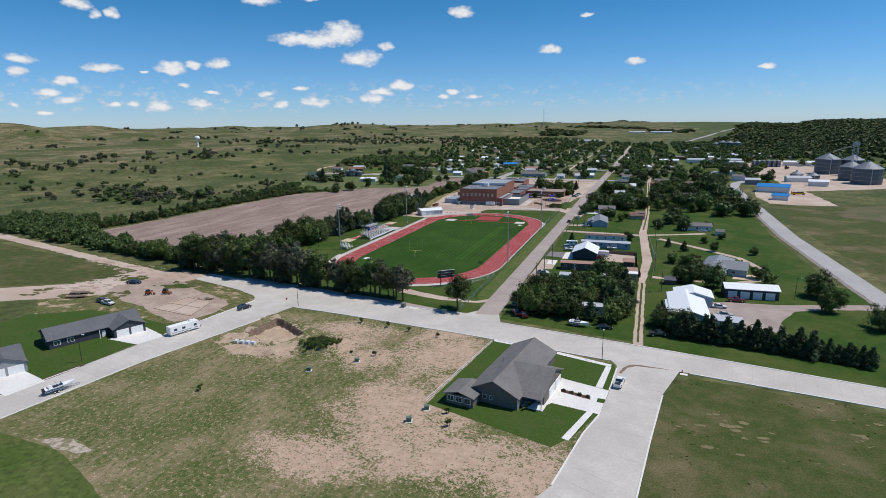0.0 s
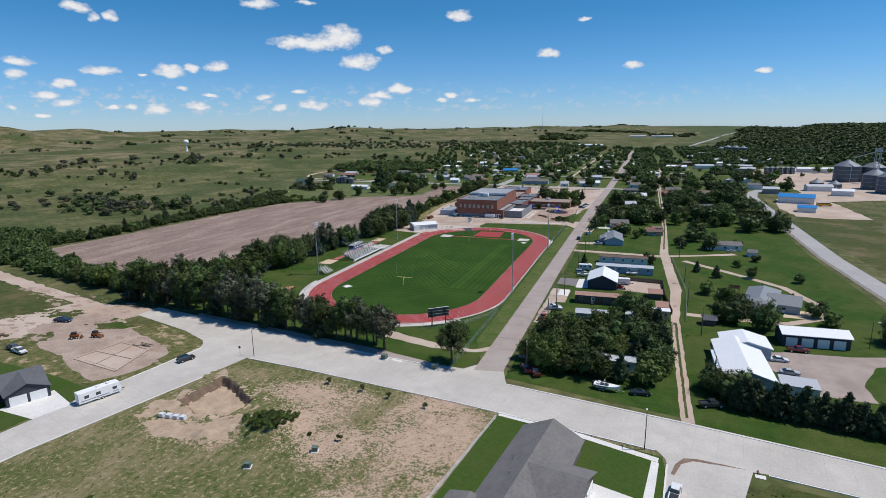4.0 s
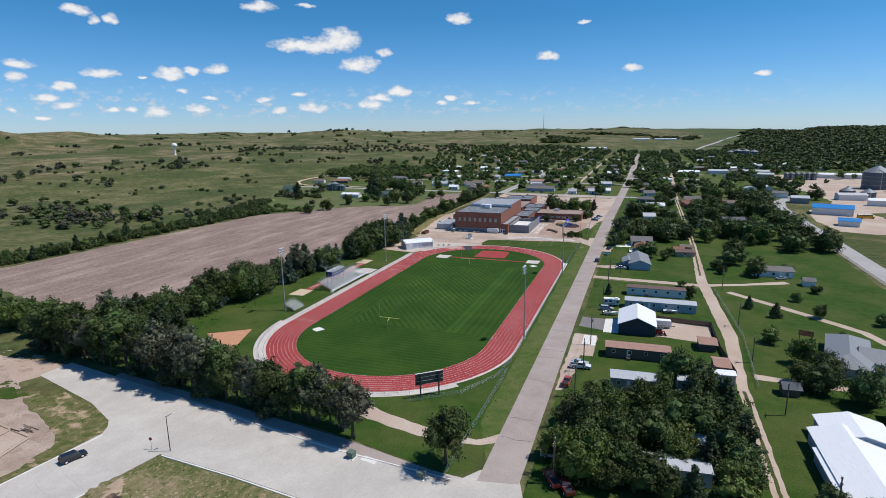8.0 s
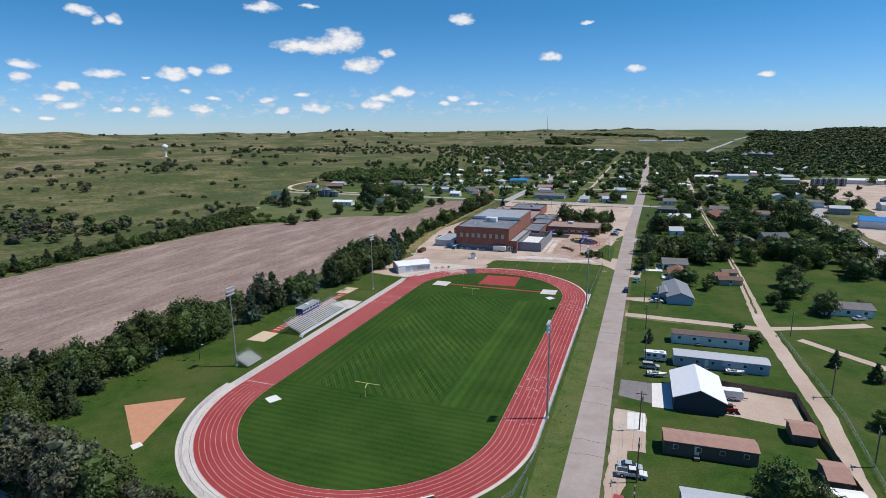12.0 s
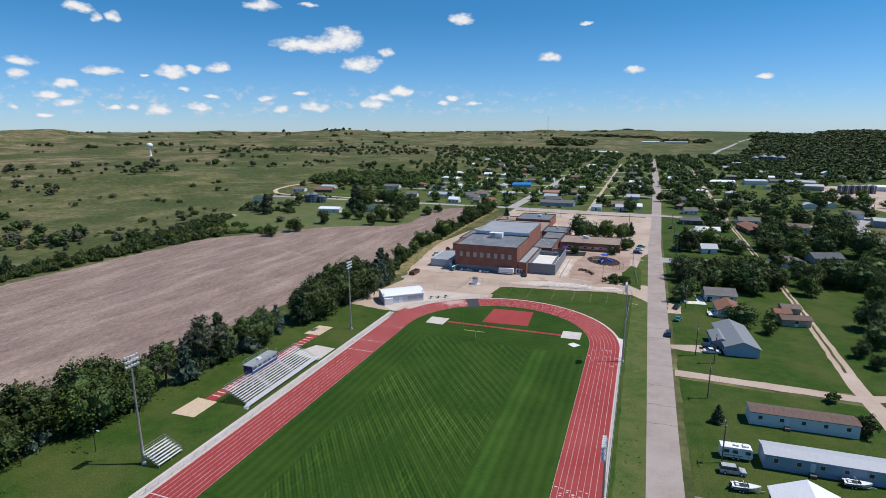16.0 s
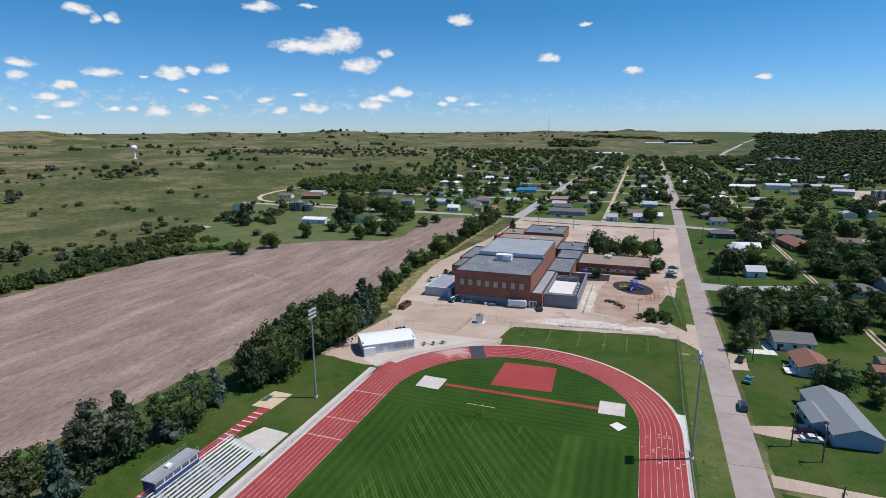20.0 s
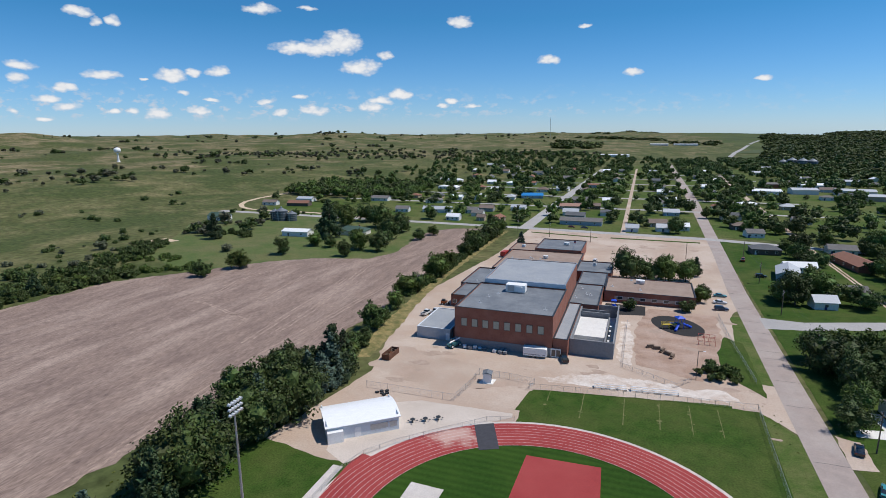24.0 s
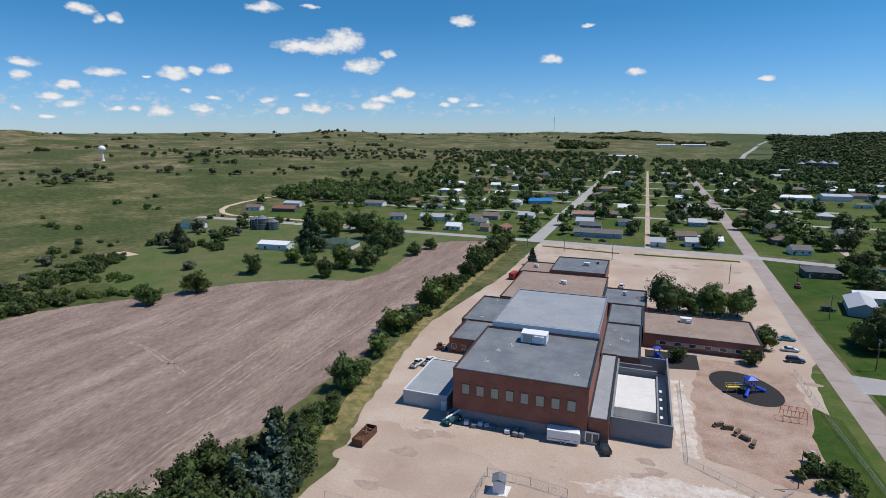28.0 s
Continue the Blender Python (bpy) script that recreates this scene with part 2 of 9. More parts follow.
asphalt = mat("worn_asphalt", (0.365, 0.30, 0.27), (0.30, 0.25, 0.228), 0.3, c3=(0.40, 0.35, 0.32), scale3=0.06, amt3=0.6, fine=0.14, finescale=16, rough=0.9, bump=0.1, spec=0.2)
highway_m = mat("highway_concrete", (0.40, 0.385, 0.375), (0.36, 0.345, 0.335), 0.4, c3=(0.31, 0.30, 0.29), scale3=0.05, amt3=0.5, rough=0.85, spec=0.2)
tilled = mat("tilled_soil", (0.278, 0.206, 0.170), (0.198, 0.146, 0.126), 0.16, c3=(0.37, 0.285, 0.238), scale3=0.05, amt3=0.8, lo3=0.48, hi3=0.68, fine=0.34, finescale=7, rough=0.98, bump=0.6, spec=0.05, stretch=(2.0, 0.42, 1))
track_red = mat("red_track_rubber", (0.315, 0.047, 0.046), (0.275, 0.040, 0.040), 0.8, c3=(0.36, 0.070, 0.066), scale3=0.05, amt3=0.6, rough=0.85, spec=0.2)


def dusty(m, cx, cy, rx, ry, colour):
    """Pale dust tracked over a surface round a place."""
    nt = m.node_tree
    N, L = nt.nodes.new, nt.links.new
    b = nt.nodes["Principled BSDF"]
    src = b.inputs["Base Color"].links[0].from_socket
    tc, mp, ln, ns = N("ShaderNodeTexCoord"), N("ShaderNodeMapping"), N("ShaderNodeVectorMath"), N("ShaderNodeTexNoise")
    mp.inputs["Location"].default_value, mp.inputs["Scale"].default_value = (-cx / rx, -cy / ry, 0), (1 / rx, 1 / ry, 0)
    ln.operation = "LENGTH"
    L(tc.outputs["Object"], mp.inputs[0])
    L(mp.outputs[0], ln.inputs[0])
    L(tc.outputs["Object"], ns.inputs["Vector"])
    ns.inputs["Scale"].default_value, ns.inputs["Detail"].default_value, ns.inputs["Roughness"].default_value = 0.35, 6, 0.65
    sm, mr, mx = N("ShaderNodeMath"), N("ShaderNodeMapRange"), N("ShaderNodeMix")
    sm.operation, sm.inputs[1].default_value, sm.inputs[2].default_value = "MULTIPLY_ADD", 2.6, -1.3
    L(ns.outputs["Fac"], sm.inputs[0])
    ad = N("ShaderNodeMath")
    ad.operation = "ADD"
    L(sm.outputs[0], ad.inputs[0])
    L(ln.outputs["Value"], ad.inputs[1])
    mr.inputs[1].default_value, mr.inputs[2].default_value, mr.inputs[3].default_value, mr.inputs[4].default_value = 0.3, 1.1, 0.75, 0.0
    L(ad.outputs[0], mr.inputs[0])
    mx.data_type = "RGBA"
    L(mr.outputs[0], mx.inputs[0])
    L(src, mx.inputs[6])
    mx.inputs[7].default_value = (*colour, 1)
    L(mx.outputs[2], b.inputs["Base Color"])


dusty(track_red, -23.5, 80.5, 6.5, 5.0, (0.55, 0.40, 0.34))
track_dark = mat("dark_mat", (0.06, 0.06, 0.07), rough=0.9)
sand = mat("orange_sand", (0.52, 0.27, 0.16), (0.46, 0.235, 0.14), 0.6, rough=0.95, spec=0.1)
pale_sand = mat("pale_sand", (0.58, 0.46, 0.33), (0.52, 0.41, 0.29), 0.8, rough=0.95, spec=0.1)
white_paint = mat("white_line_paint", (0.66, 0.62, 0.60), rough=0.7)
turf = None
brick = mat("red_brick", (0.285, 0.115, 0.078), (0.235, 0.090, 0.062), 2.5, c3=(0.33, 0.15, 0.108), scale3=0.3, amt3=0.6, rough=0.9, bump=0.2)
block = mat("grey_concrete_block", (0.24, 0.25, 0.265), (0.20, 0.21, 0.225), 1.5, rough=0.9, bump=0.2)
metal_pale = mat("pale_steel_panel", (0.62, 0.66, 0.70), (0.57, 0.61, 0.65), 0.8, rough=0.55, spec=0.4)
membrane = mat("grey_roof_membrane", (0.155, 0.17, 0.19), (0.125, 0.14, 0.16), 0.35, c3=(0.24, 0.255, 0.27), scale3=0.12, amt3=0.55, rough=0.8, spec=0.3)
membrane_lt = mat("pale_roof_membrane", (0.30, 0.32, 0.345), (0.265, 0.285, 0.31), 0.25, c3=(0.36, 0.37, 0.38), scale3=0.1, amt3=0.5, rough=0.75, spec=0.3)
tar_brown = mat("brown_gravel_roof", (0.30, 0.225, 0.185), (0.25, 0.185, 0.15), 0.6, c3=(0.37, 0.29, 0.24), scale3=0.1, amt3=0.5, rough=0.95)
steel = mat("galvanised_steel", (0.45, 0.47, 0.49), (0.38, 0.40, 0.42), 2.0, rough=0.45, metal=0.7)
alu = mat("aluminium", (0.72, 0.73, 0.74), (0.64, 0.655, 0.67), 1.5, rough=0.5, metal=0.15)
dark_metal = mat("dark_metal", (0.05, 0.055, 0.06), rough=0.5, metal=0.3)
navy = mat("navy_paint", (0.02, 0.045, 0.16), rough=0.5)
blue = mat("bright_blue_paint", (0.02, 0.09, 0.62), rough=0.45)
yellow = mat("yellow_paint", (0.75, 0.55, 0.08), rough=0.5)
white = mat("white_paint", (0.80, 0.80, 0.79), (0.75, 0.75, 0.74), 1.0, rough=0.5)
white_metal = mat("white_metal_roof", (0.80, 0.81, 0.82), (0.74, 0.75, 0.77), 0.5, rough=0.45, spec=0.4, stretch=(1, 6, 1))
glass = mat("window_glass", (0.03, 0.04, 0.05), (0.05, 0.06, 0.07), 0.4, rough=0.08, spec=0.9)
timber = mat("weathered_timber", (0.20, 0.15, 0.11), (0.14, 0.10, 0.075), 2.0, rough=0.9)
rust = mat("rusty_steel", (0.17, 0.075, 0.045), (0.11, 0.055, 0.035), 1.2, rough=0.85)
tyre = mat("tyre_rubber", (0.02, 0.02, 0.022), rough=0.85)
bark = mat("bark", (0.10, 0.075, 0.055), (0.06, 0.045, 0.035), 3.0, rough=0.95, bump=0.5, stretch=(1, 1, 0.3))
leaf_a = leaf_mat("leaves_green", (0.056, 0.085, 0.016), (0.089, 0.12, 0.026))
leaf_b = leaf_mat("leaves_dark", (0.041, 0.064, 0.016), (0.064, 0.09, 0.024))
leaf_c = leaf_mat("needles_cedar", (0.032, 0.052, 0.022), (0.052, 0.074, 0.030))
leaf_g = leaf_mat("leaves_grey_green", (0.07, 0.078, 0.045), (0.098, 0.102, 0.061))
leaf_d = leaf_mat("needles_blue_spruce", (0.046, 0.074, 0.052), (0.064, 0.094, 0.068))
leaf_y = leaf_mat("leaves_yellow_green", (0.085, 0.125, 0.028), (0.12, 0.15, 0.036))

# ---- mesh tools ----


class Mesh:
    """Collects simple solids and turns them into one mesh."""

    def __init__(self):
        self.v, self.f = [], []

    def add(self, verts, faces):
        k = len(self.v)
        self.v += [tuple(p) for p in verts]
        self.f += [tuple(i + k for i in fc) for fc in faces]
        return self

    def box(self, x0, y0, z0, x1, y1, z1):
        vs = [(x, y, z) for z in (z0, z1) for x, y in ((x0, y0), (x1, y0), (x1, y1), (x0, y1))]
        return self.add(vs, [(3, 2, 1, 0), (4, 5, 6, 7), (0, 1, 5, 4), (1, 2, 6, 5), (2, 3, 7, 6), (3, 0, 4, 7)])

    def prism(self, pts, z0, z1):
        """An upright solid over the outline pts (counter-clockwise)."""
        n = len(pts)
        vs = [(x, y, z0) for x, y in pts] + [(x, y, z1) for x, y in pts]
        return self.add(vs, [tuple(reversed(range(n))), tuple(range(n, 2 * n))] + [(i, (i + 1) % n, n + (i + 1) % n, n + i) for i in range(n)])

    def tube(self, a, b, r0, r1=None, n=8):
        a, b = Vector(a), Vector(b)
        r1 = r0 if r1 is None else r1
        d = (b - a).normalized()
        u = d.orthogonal().normalized()
        w = d.cross(u)
        vs = []
        for c, r in ((a, r0), (b, r1)):
            vs += [c + (u * math.cos(2 * math.pi * i / n) + w * math.sin(2 * math.pi * i / n)) * r for i in range(n)]
        return self.add(vs, [(i, (i + 1) % n, n + (i + 1) % n, n + i) for i in range(n)] + [tuple(reversed(range(n))), tuple(range(n, 2 * n))])

    def pipe(self, pts, r, n=4):
        """One bent rod along pts."""
        vs, m = [], len(pts)
        for i, p in enumerate(pts):
            d = (Vector(pts[min(i + 1, m - 1)]) - Vector(pts[max(i - 1, 0)])).normalized()
            u = d.cross(Vector((0, 0, 1))).normalized() if abs(d.z) < 0.95 else Vector((1, 0, 0))
            w = u.cross(d)
            vs += [Vector(p) + (u * math.cos(2 * math.pi * k / n) + w * math.sin(2 * math.pi * k / n)) * r for k in range(n)]
        return self.add(vs, [(i * n + k, i * n + (k + 1) % n, (i + 1) * n + (k + 1) % n, (i + 1) * n + k) for i in range(m - 1) for k in range(n)])

    def gable(self, x0, y0, x1, y1, z, rise, over=0.4, thick=0.18, axis="y"):
        """A roof of two slopes, its ridge along axis."""
        if axis == "y":
            xm, prof = (x0 + x1) / 2, [(x0 - over, z - over * rise / ((x1 - x0) / 2)), ((x0 + x1) / 2, z + rise), (x1 + over, z - over * rise / ((x1 - x0) / 2))]
            ring = [(x, zz) for x, zz in prof] + [(x, zz + thick) for x, zz in reversed(prof)]
            vs = [(x, y, zz) for y in (y0 - over, y1 + over) for x, zz in ring]
        else:
            prof = [(y0 - over, z - over * rise / ((y1 - y0) / 2)), ((y0 + y1) / 2, z + rise), (y1 + over, z - over * rise / ((y1 - y0) / 2))]
            ring = [(y, zz) for y, zz in prof] + [(y, zz + thick) for y, zz in reversed(prof)]
            vs = [(x, y, zz) for x in (x1 + over, x0 - over) for y, zz in ring]
        fs = [(i, (i + 1) % 6, 6 + (i + 1) % 6, 6 + i) for i in range(6)]
        fs = [tuple(reversed(fc)) for fc in fs] + [(0, 1, 4, 5), (1, 2, 3, 4), (6 + 5, 6 + 4, 6 + 1, 6), (6 + 4, 6 + 3, 6 + 2, 6 + 1)]
        return self.add(vs, fs)

    def hip(self, x0, y0, x1, y1, z, rise, over=0.4):
        """A hipped roof, its ridge along the longer side."""
        x0, y0, x1, y1 = x0 - over, y0 - over, x1 + over, y1 + over
        w, d = x1 - x0, y1 - y0
        r = min(w, d) / 2
        e = [(x0, y0, z - 0.1), (x1, y0, z - 0.1), (x1, y1, z - 0.1), (x0, y1, z - 0.1), (x0, y0, z + 0.05), (x1, y0, z + 0.05), (x1, y1, z + 0.05), (x0, y1, z + 0.05)]
        if w > d:
            t = [(x0 + r, (y0 + y1) / 2, z + rise), (x1 - r, (y0 + y1) / 2, z + rise)]
            tops = [(4, 5, 9, 8), (5, 6, 9), (6, 7, 8, 9), (7, 4, 8)]
        else:
            t = [((x0 + x1) / 2, y0 + r, z + rise), ((x0 + x1) / 2, y1 - r, z + rise)]
            tops = [(4, 5, 8), (5, 6, 9, 8), (6, 7, 9), (7, 4, 8, 9)]
        return self.add(e + t, [(3, 2, 1, 0), (0, 1, 5, 4), (1, 2, 6, 5), (2, 3, 7, 6), (3, 0, 4, 7)] + tops)

    def data(self, name, material):
        me = bpy.data.meshes.new(name)
        me.from_pydata(self.v, [], self.f)
        me.materials.append(material)
        me.validate()
        me.update()
        return me


def part(name, m, material, parent=None, label="", at=None):
    """One mesh object, under a thing or under a part."""
    ob = new(name, m.data(name, material) if isinstance(m, Mesh) else m)
    if parent:
        ob.parent = parent
    if at:
        ob.matrix_basis = at
    if label:
        ob["label"] = label
    return ob


def thing(name, label, category, at=None, group="", kind=""):
    ob = new(name)
    ob.empty_display_size = 0.3
    if at:
        ob.matrix_basis = at
    return tagged(ob, label, category, group, kind)


def arc(cx, cy, r, a0, a1, n):
    return [(cx + r * math.cos(radians(a0 + (a1 - a0) * i / n)), cy + r * math.sin(radians(a0 + (a1 - a0) * i / n))) for i in range(n + 1)]


def ragged(pts, step=2.5, amp=0.5):
    """The outline pts, broken up so that its edge wanders as real ground edges do."""
    out = []
    for (ax, ay), (bx, by) in zip(pts, pts[1:] + pts[:1]):
        n = max(1, int(math.hypot(bx - ax, by - ay) / step))
        for i in range(n):
            x, y = ax + (bx - ax) * i / n, ay + (by - ay) * i / n
            q = noise.noise_vector((x * 0.23, y * 0.23, 3.1)) * amp + noise.noise_vector((x * 0.9, y * 0.9, 7.7)) * amp * 0.5
            out.append((x + q.x, y + q.y))
    return out


def sheet(name, pts, z, material, label, category="ground", amp=0.0, step=2.5, kind="structure", hole=None):
    """A flat area of ground that lies a little proud of what is under it."""
    if amp:
        pts = ragged(pts, step, amp)
    loops = [pts] + ([hole] if hole else [])
    tris = tessellate_polygon([[Vector((x, y, 0)) for x, y in loop] for loop in loops])
    pts = [p for loop in loops for p in loop]
    fs = []
    for a, b, c in tris:
        turn = (pts[b][0] - pts[a][0]) * (pts[c][1] - pts[a][1]) - (pts[b][1] - pts[a][1]) * (pts[c][0] - pts[a][0])
        fs.append((a, b, c) if turn > 0 else (a, c, b))
    me = bpy.data.meshes.new(name)
    me.from_pydata([(x, y, z) for x, y in pts], [], fs)
    me.update()
    me.materials.append(material)
    return tagged(new(name, me), label, category, kind=kind)


def strip(pts, width):
    """The outline of a band of that width along the line pts; width may be a list."""
    left, right = [], []
    for i, (x, y) in enumerate(pts):
        ax, ay = pts[max(i - 1, 0)]
        bx, by = pts[min(i + 1, len(pts) - 1)]
        d = math.hypot(bx - ax, by - ay)
        nx, ny = -(by - ay) / d, (bx - ax) / d
        h = (width[i] if isinstance(width, (list, tuple)) else width) / 2
        left.append((x + nx * h, y + ny * h))
        right.append((x - nx * h, y - ny * h))
    return right + left[::-1]


# ---- land ----
PIT = [(-16.5, -155.5), (-8, -159.5), (0.5, -158), (1.5, -149.5), (-9.5, -143), (-15.6, -141.2)]


# sand hills that stand out on the skyline: place, radius, rise
KNOLLS = [(-1640, 1073, 200, 27), (-1500, 716, 180, 36), (-1300, 2080, 330, 16), (-1900, 1500, 230, 8)]


def height(x, y):
    """Level where the town stands; sand hills rise to the north-west, the plain swells at its far rim."""
    d = -0.8 * x + 0.35 * y
    s = max(0.0, (d - 300.0) / 900.0)
    up = (1.0 - math.exp(-(s ** 1.25))) * min(1.0, max(0.0, (d - 385.0) / 160.0))
    h = up * (53.0 - 9.0 * min(1.0, max(0.0, (d - 1600.0) / 900.0)))
    if up > 0.001:
        h += up * (noise.noise((x * 0.0016, y * 0.0016, 0.3)) * 15.0 + noise.noise((x * 0.0045, y * 0.0045, 5.0)) * 13.0 + noise.noise((x * 0.010, y * 0.010, 9.0)) * 6.5)
        for cx, cy, r, k in KNOLLS:
            h += k * math.exp(-((x - cx) ** 2 + (y - cy) ** 2) / (r * r))
    r = math.hypot(x, y)
    if r > 2200:
        h = max(h, 42.0 * min(1.0, ((r - 2200) / 2500.0)) ** 1.5) if up < 0.2 else h
    return h


def build_land():
    rings = [0.0, 60, 120, 180, 240, 300] + [300 * (5300 / 300) ** (i / 78) for i in range(1, 79)]
    n = 360
    vs, fs, mats = [], [], []
    for r in rings:
        for i in range(n):
            a = 2 * math.pi * i / n
            x, y = r * math.sin(a), r * math.cos(a)
            vs.append((x, y, -5.0 if r == 180 and -30 < x < 45 and y < 0 else height(x, y)))
    for j in range(len(rings) - 1):
        for i in range(n):
            fs.append((j * n + i, j * n + (i + 1) % n, (j + 1) * n + (i + 1) % n, (j + 1) * n + i))
            r, a = (rings[j] + rings[j + 1]) / 2, 2 * math.pi * (i + 0.5) / n
            x, y = r * math.sin(a), r * math.cos(a)
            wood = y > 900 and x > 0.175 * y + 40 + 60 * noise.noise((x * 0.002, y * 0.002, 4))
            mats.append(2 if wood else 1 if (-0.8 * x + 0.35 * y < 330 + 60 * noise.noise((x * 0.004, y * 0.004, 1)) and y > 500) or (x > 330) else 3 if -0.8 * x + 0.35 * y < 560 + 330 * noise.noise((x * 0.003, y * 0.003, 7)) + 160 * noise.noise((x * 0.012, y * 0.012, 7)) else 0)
    me = bpy.data.meshes.new("ground")
    me.from_pydata(vs, [], fs)
    me.materials.append(pasture)
    me.materials.append(valley)
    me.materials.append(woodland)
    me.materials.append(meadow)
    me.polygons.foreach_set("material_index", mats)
    me.polygons.foreach_set("use_smooth", [True] * len(fs))
    me.update()
    return tagged(new("ground", me), "olive-green pasture and valley land rising to low sand hills", "ground", kind="structure")


build_land()

# lawns and lots, laid over the land
def lot_mat():
    """Weedy lot: green growth with straw-coloured rows, worn through to pinkish dirt in places."""
    m = mat("building_lot", (0.062, 0.092, 0.022), (0.155, 0.140, 0.066), 0.9, c3=(0.105, 0.122, 0.036), scale3=0.06, amt3=0.7, lo=0.40, hi=0.64, fine=0.40, finescale=5, rough=0.95, bump=0.5, spec=0.1)
    nt = m.node_tree
    N, L = nt.nodes.new, nt.links.new
    b = nt.nodes["Principled BSDF"]
    col = b.inputs["Base Color"].links[0].from_socket
    tc, sep = N("ShaderNodeTexCoord"), N("ShaderNodeSeparateXYZ")
    L(tc.outputs["Object"], sep.inputs[0])

    def mth(op, p, q=0.0, clamp=False):
        n = N("ShaderNodeMath")
        n.operation, n.use_clamp = op, clamp
        for k, v in enumerate((p, q)):
            if isinstance(v, (int, float)):
                n.inputs[k].default_value = v
            else:
                L(v, n.inputs[k])
        return n.outputs[0]

    def noi(scale, detail, rough, stretch=(1, 1, 1), turn=0.0):
        n, mp = N("ShaderNodeTexNoise"), N("ShaderNodeMapping")
        mp.inputs["Scale"].default_value, mp.inputs["Rotation"].default_value = stretch, (0, 0, radians(turn))
        L(tc.outputs["Object"], mp.inputs[0])
        L(mp.outputs[0], n.inputs["Vector"])
        n.inputs["Scale"].default_value, n.inputs["Detail"].default_value, n.inputs["Roughness"].default_value = scale, detail, rough
        return mth("SUBTRACT", n.outputs["Fac"], 0.5)

    def over(colour, share):
        nonlocal col
        x = N("ShaderNodeMix")
        x.data_type = "RGBA"
        L(share, x.inputs[0])
        L(col, x.inputs[6])
        if isinstance(colour, tuple):
            x.inputs[7].default_value = (*colour, 1)
        else:
            L(colour, x.inputs[7])
        col = x.outputs[2]

    # straw rows along the street
    rows = mth("ADD", mth("MULTIPLY", noi(0.8, 6, 0.7, (1, 0.22, 1), 14), 3.0), mth("MULTIPLY", noi(0.06, 4, 0.6), 4.0))
    over((0.27, 0.205, 0.13), mth("MULTIPLY", mth("ADD", rows, 0.25), 0.75, True))
    over((0.34, 0.275, 0.175), mth("MULTIPLY", mth("SUBTRACT", mth("MULTIPLY", noi(1.0, 5, 0.75), 10.0), 0.45), 1.2, True))
    over((0.045, 0.074, 0.018), mth("MULTIPLY", mth("SUBTRACT", mth("MULTIPLY", noi(0.8, 6, 0.75, (1.13, 0.9, 1), 40), 10.0), 0.5), 1.2, True))
    # worn ground: place, half widths
    f = None
    for cx, cy, rx, ry in WORN:
        dx, dy = mth("DIVIDE", mth("SUBTRACT", sep.outputs[0], cx), rx), mth("DIVIDE", mth("SUBTRACT", sep.outputs[1], cy), ry)
        g = mth("SUBTRACT", 1.0, mth("ADD", mth("MULTIPLY", dx, dx), mth("MULTIPLY", dy, dy)))
        f = g if f is None else mth("MAXIMUM", f, g)
    f = mth("MAXIMUM", f, -0.85)
    speck = mth("ADD", mth("MULTIPLY", noi(0.12, 4, 0.6), 2.2), mth("ADD", mth("MULTIPLY", noi(0.7, 7, 0.75), 4.4), mth("MULTIPLY", noi(2.0, 5, 0.75), 5.0)))
    share = mth("MULTIPLY", mth("ADD", mth("MULTIPLY", f, 0.85), mth("SUBTRACT", speck, 0.05)), 1.9, True)
    earth = N("ShaderNodeMix")
    earth.data_type = "RGBA"
    earth.inputs[6].default_value, earth.inputs[7].default_value = (0.36, 0.255, 0.185, 1), (0.50, 0.37, 0.275, 1)
    L(mth("ADD", mth("MULTIPLY", noi(0.5, 7, 0.65), 2.2), 0.5, True), earth.inputs[0])
    over(earth.outputs[2], share)
    L(col, b.inputs["Base Color"])
    return m


WORN = [(47, -148, 13, 22), (47, -182, 14, 16), (62, -196, 26, 11), (82, -197, 14, 11), (40, -205, 15, 8), (30, -160, 10, 8), (14, -141, 16, 6), (-3, -165, 13, 5), (18, -152, 9, 12), (60, -172, 10, 18)]
lot_ground = lot_mat()
sheet("weedy_lot", [(-44, -262), (-40, -224), (-35, -190), (-24, -145), (-19, -127), (2, -128), (48, -132), (96, -139), (92, -190), (82, -215), (70, -240), (20, -258)], 0.02, lot_ground, "weedy building lot with patches of bare pinkish dirt", amp=0.6, hole=PIT)
sheet("neighbour_lawn", [(-44, -220), (-26, -219.5), (-11, -220), (0, -223.5), (14, -229), (16, -257), (-42, -260)], 0.034, town_grass, "bright mown lawn at the edge of the weedy lot", amp=0.3)
sheet("rubble_edge", [(-20, -218.6), (-10, -216.2), (-3, -217.6), (-6, -219.6), (-12, -219.8)], 0.03, mat("pale_rubble", (0.52, 0.45, 0.38), (0.32, 0.26, 0.20), 1.6, c3=(0.15, 0.14, 0.06), scale3=0.5, amt3=0.8, lo3=0.48, hi3=0.56, rough=0.95, bump=0.6), "pale rubble and weeds along the lawn edge", amp=0.8, step=1.0)
sheet("corner_field", [(112, -145), (300, -168), (300, -330), (98, -330), (101, -190), (105, -158)], 0.02, rough_grass, "mown rough green field beside the concrete street", amp=0.5)
sheet("west_field", [(-300, -74), (-150, -102), (-118, -109), (-122, -118), (-127, -130), (-160, -149), (-300, -180)], 0.02, rough_grass, "green hay field beside the dirt lane", amp=0.8)
sheet("site_grass", [(-118, -150), (-124, -126), (-112, -112), (-84, -118), (-64, -115), (-37, -121), (-34.5, -128), (-37, -152), (-60, -160), (-100, -164)], 0.028, weedy, "rough brownish grass round the building site", amp=0.8)
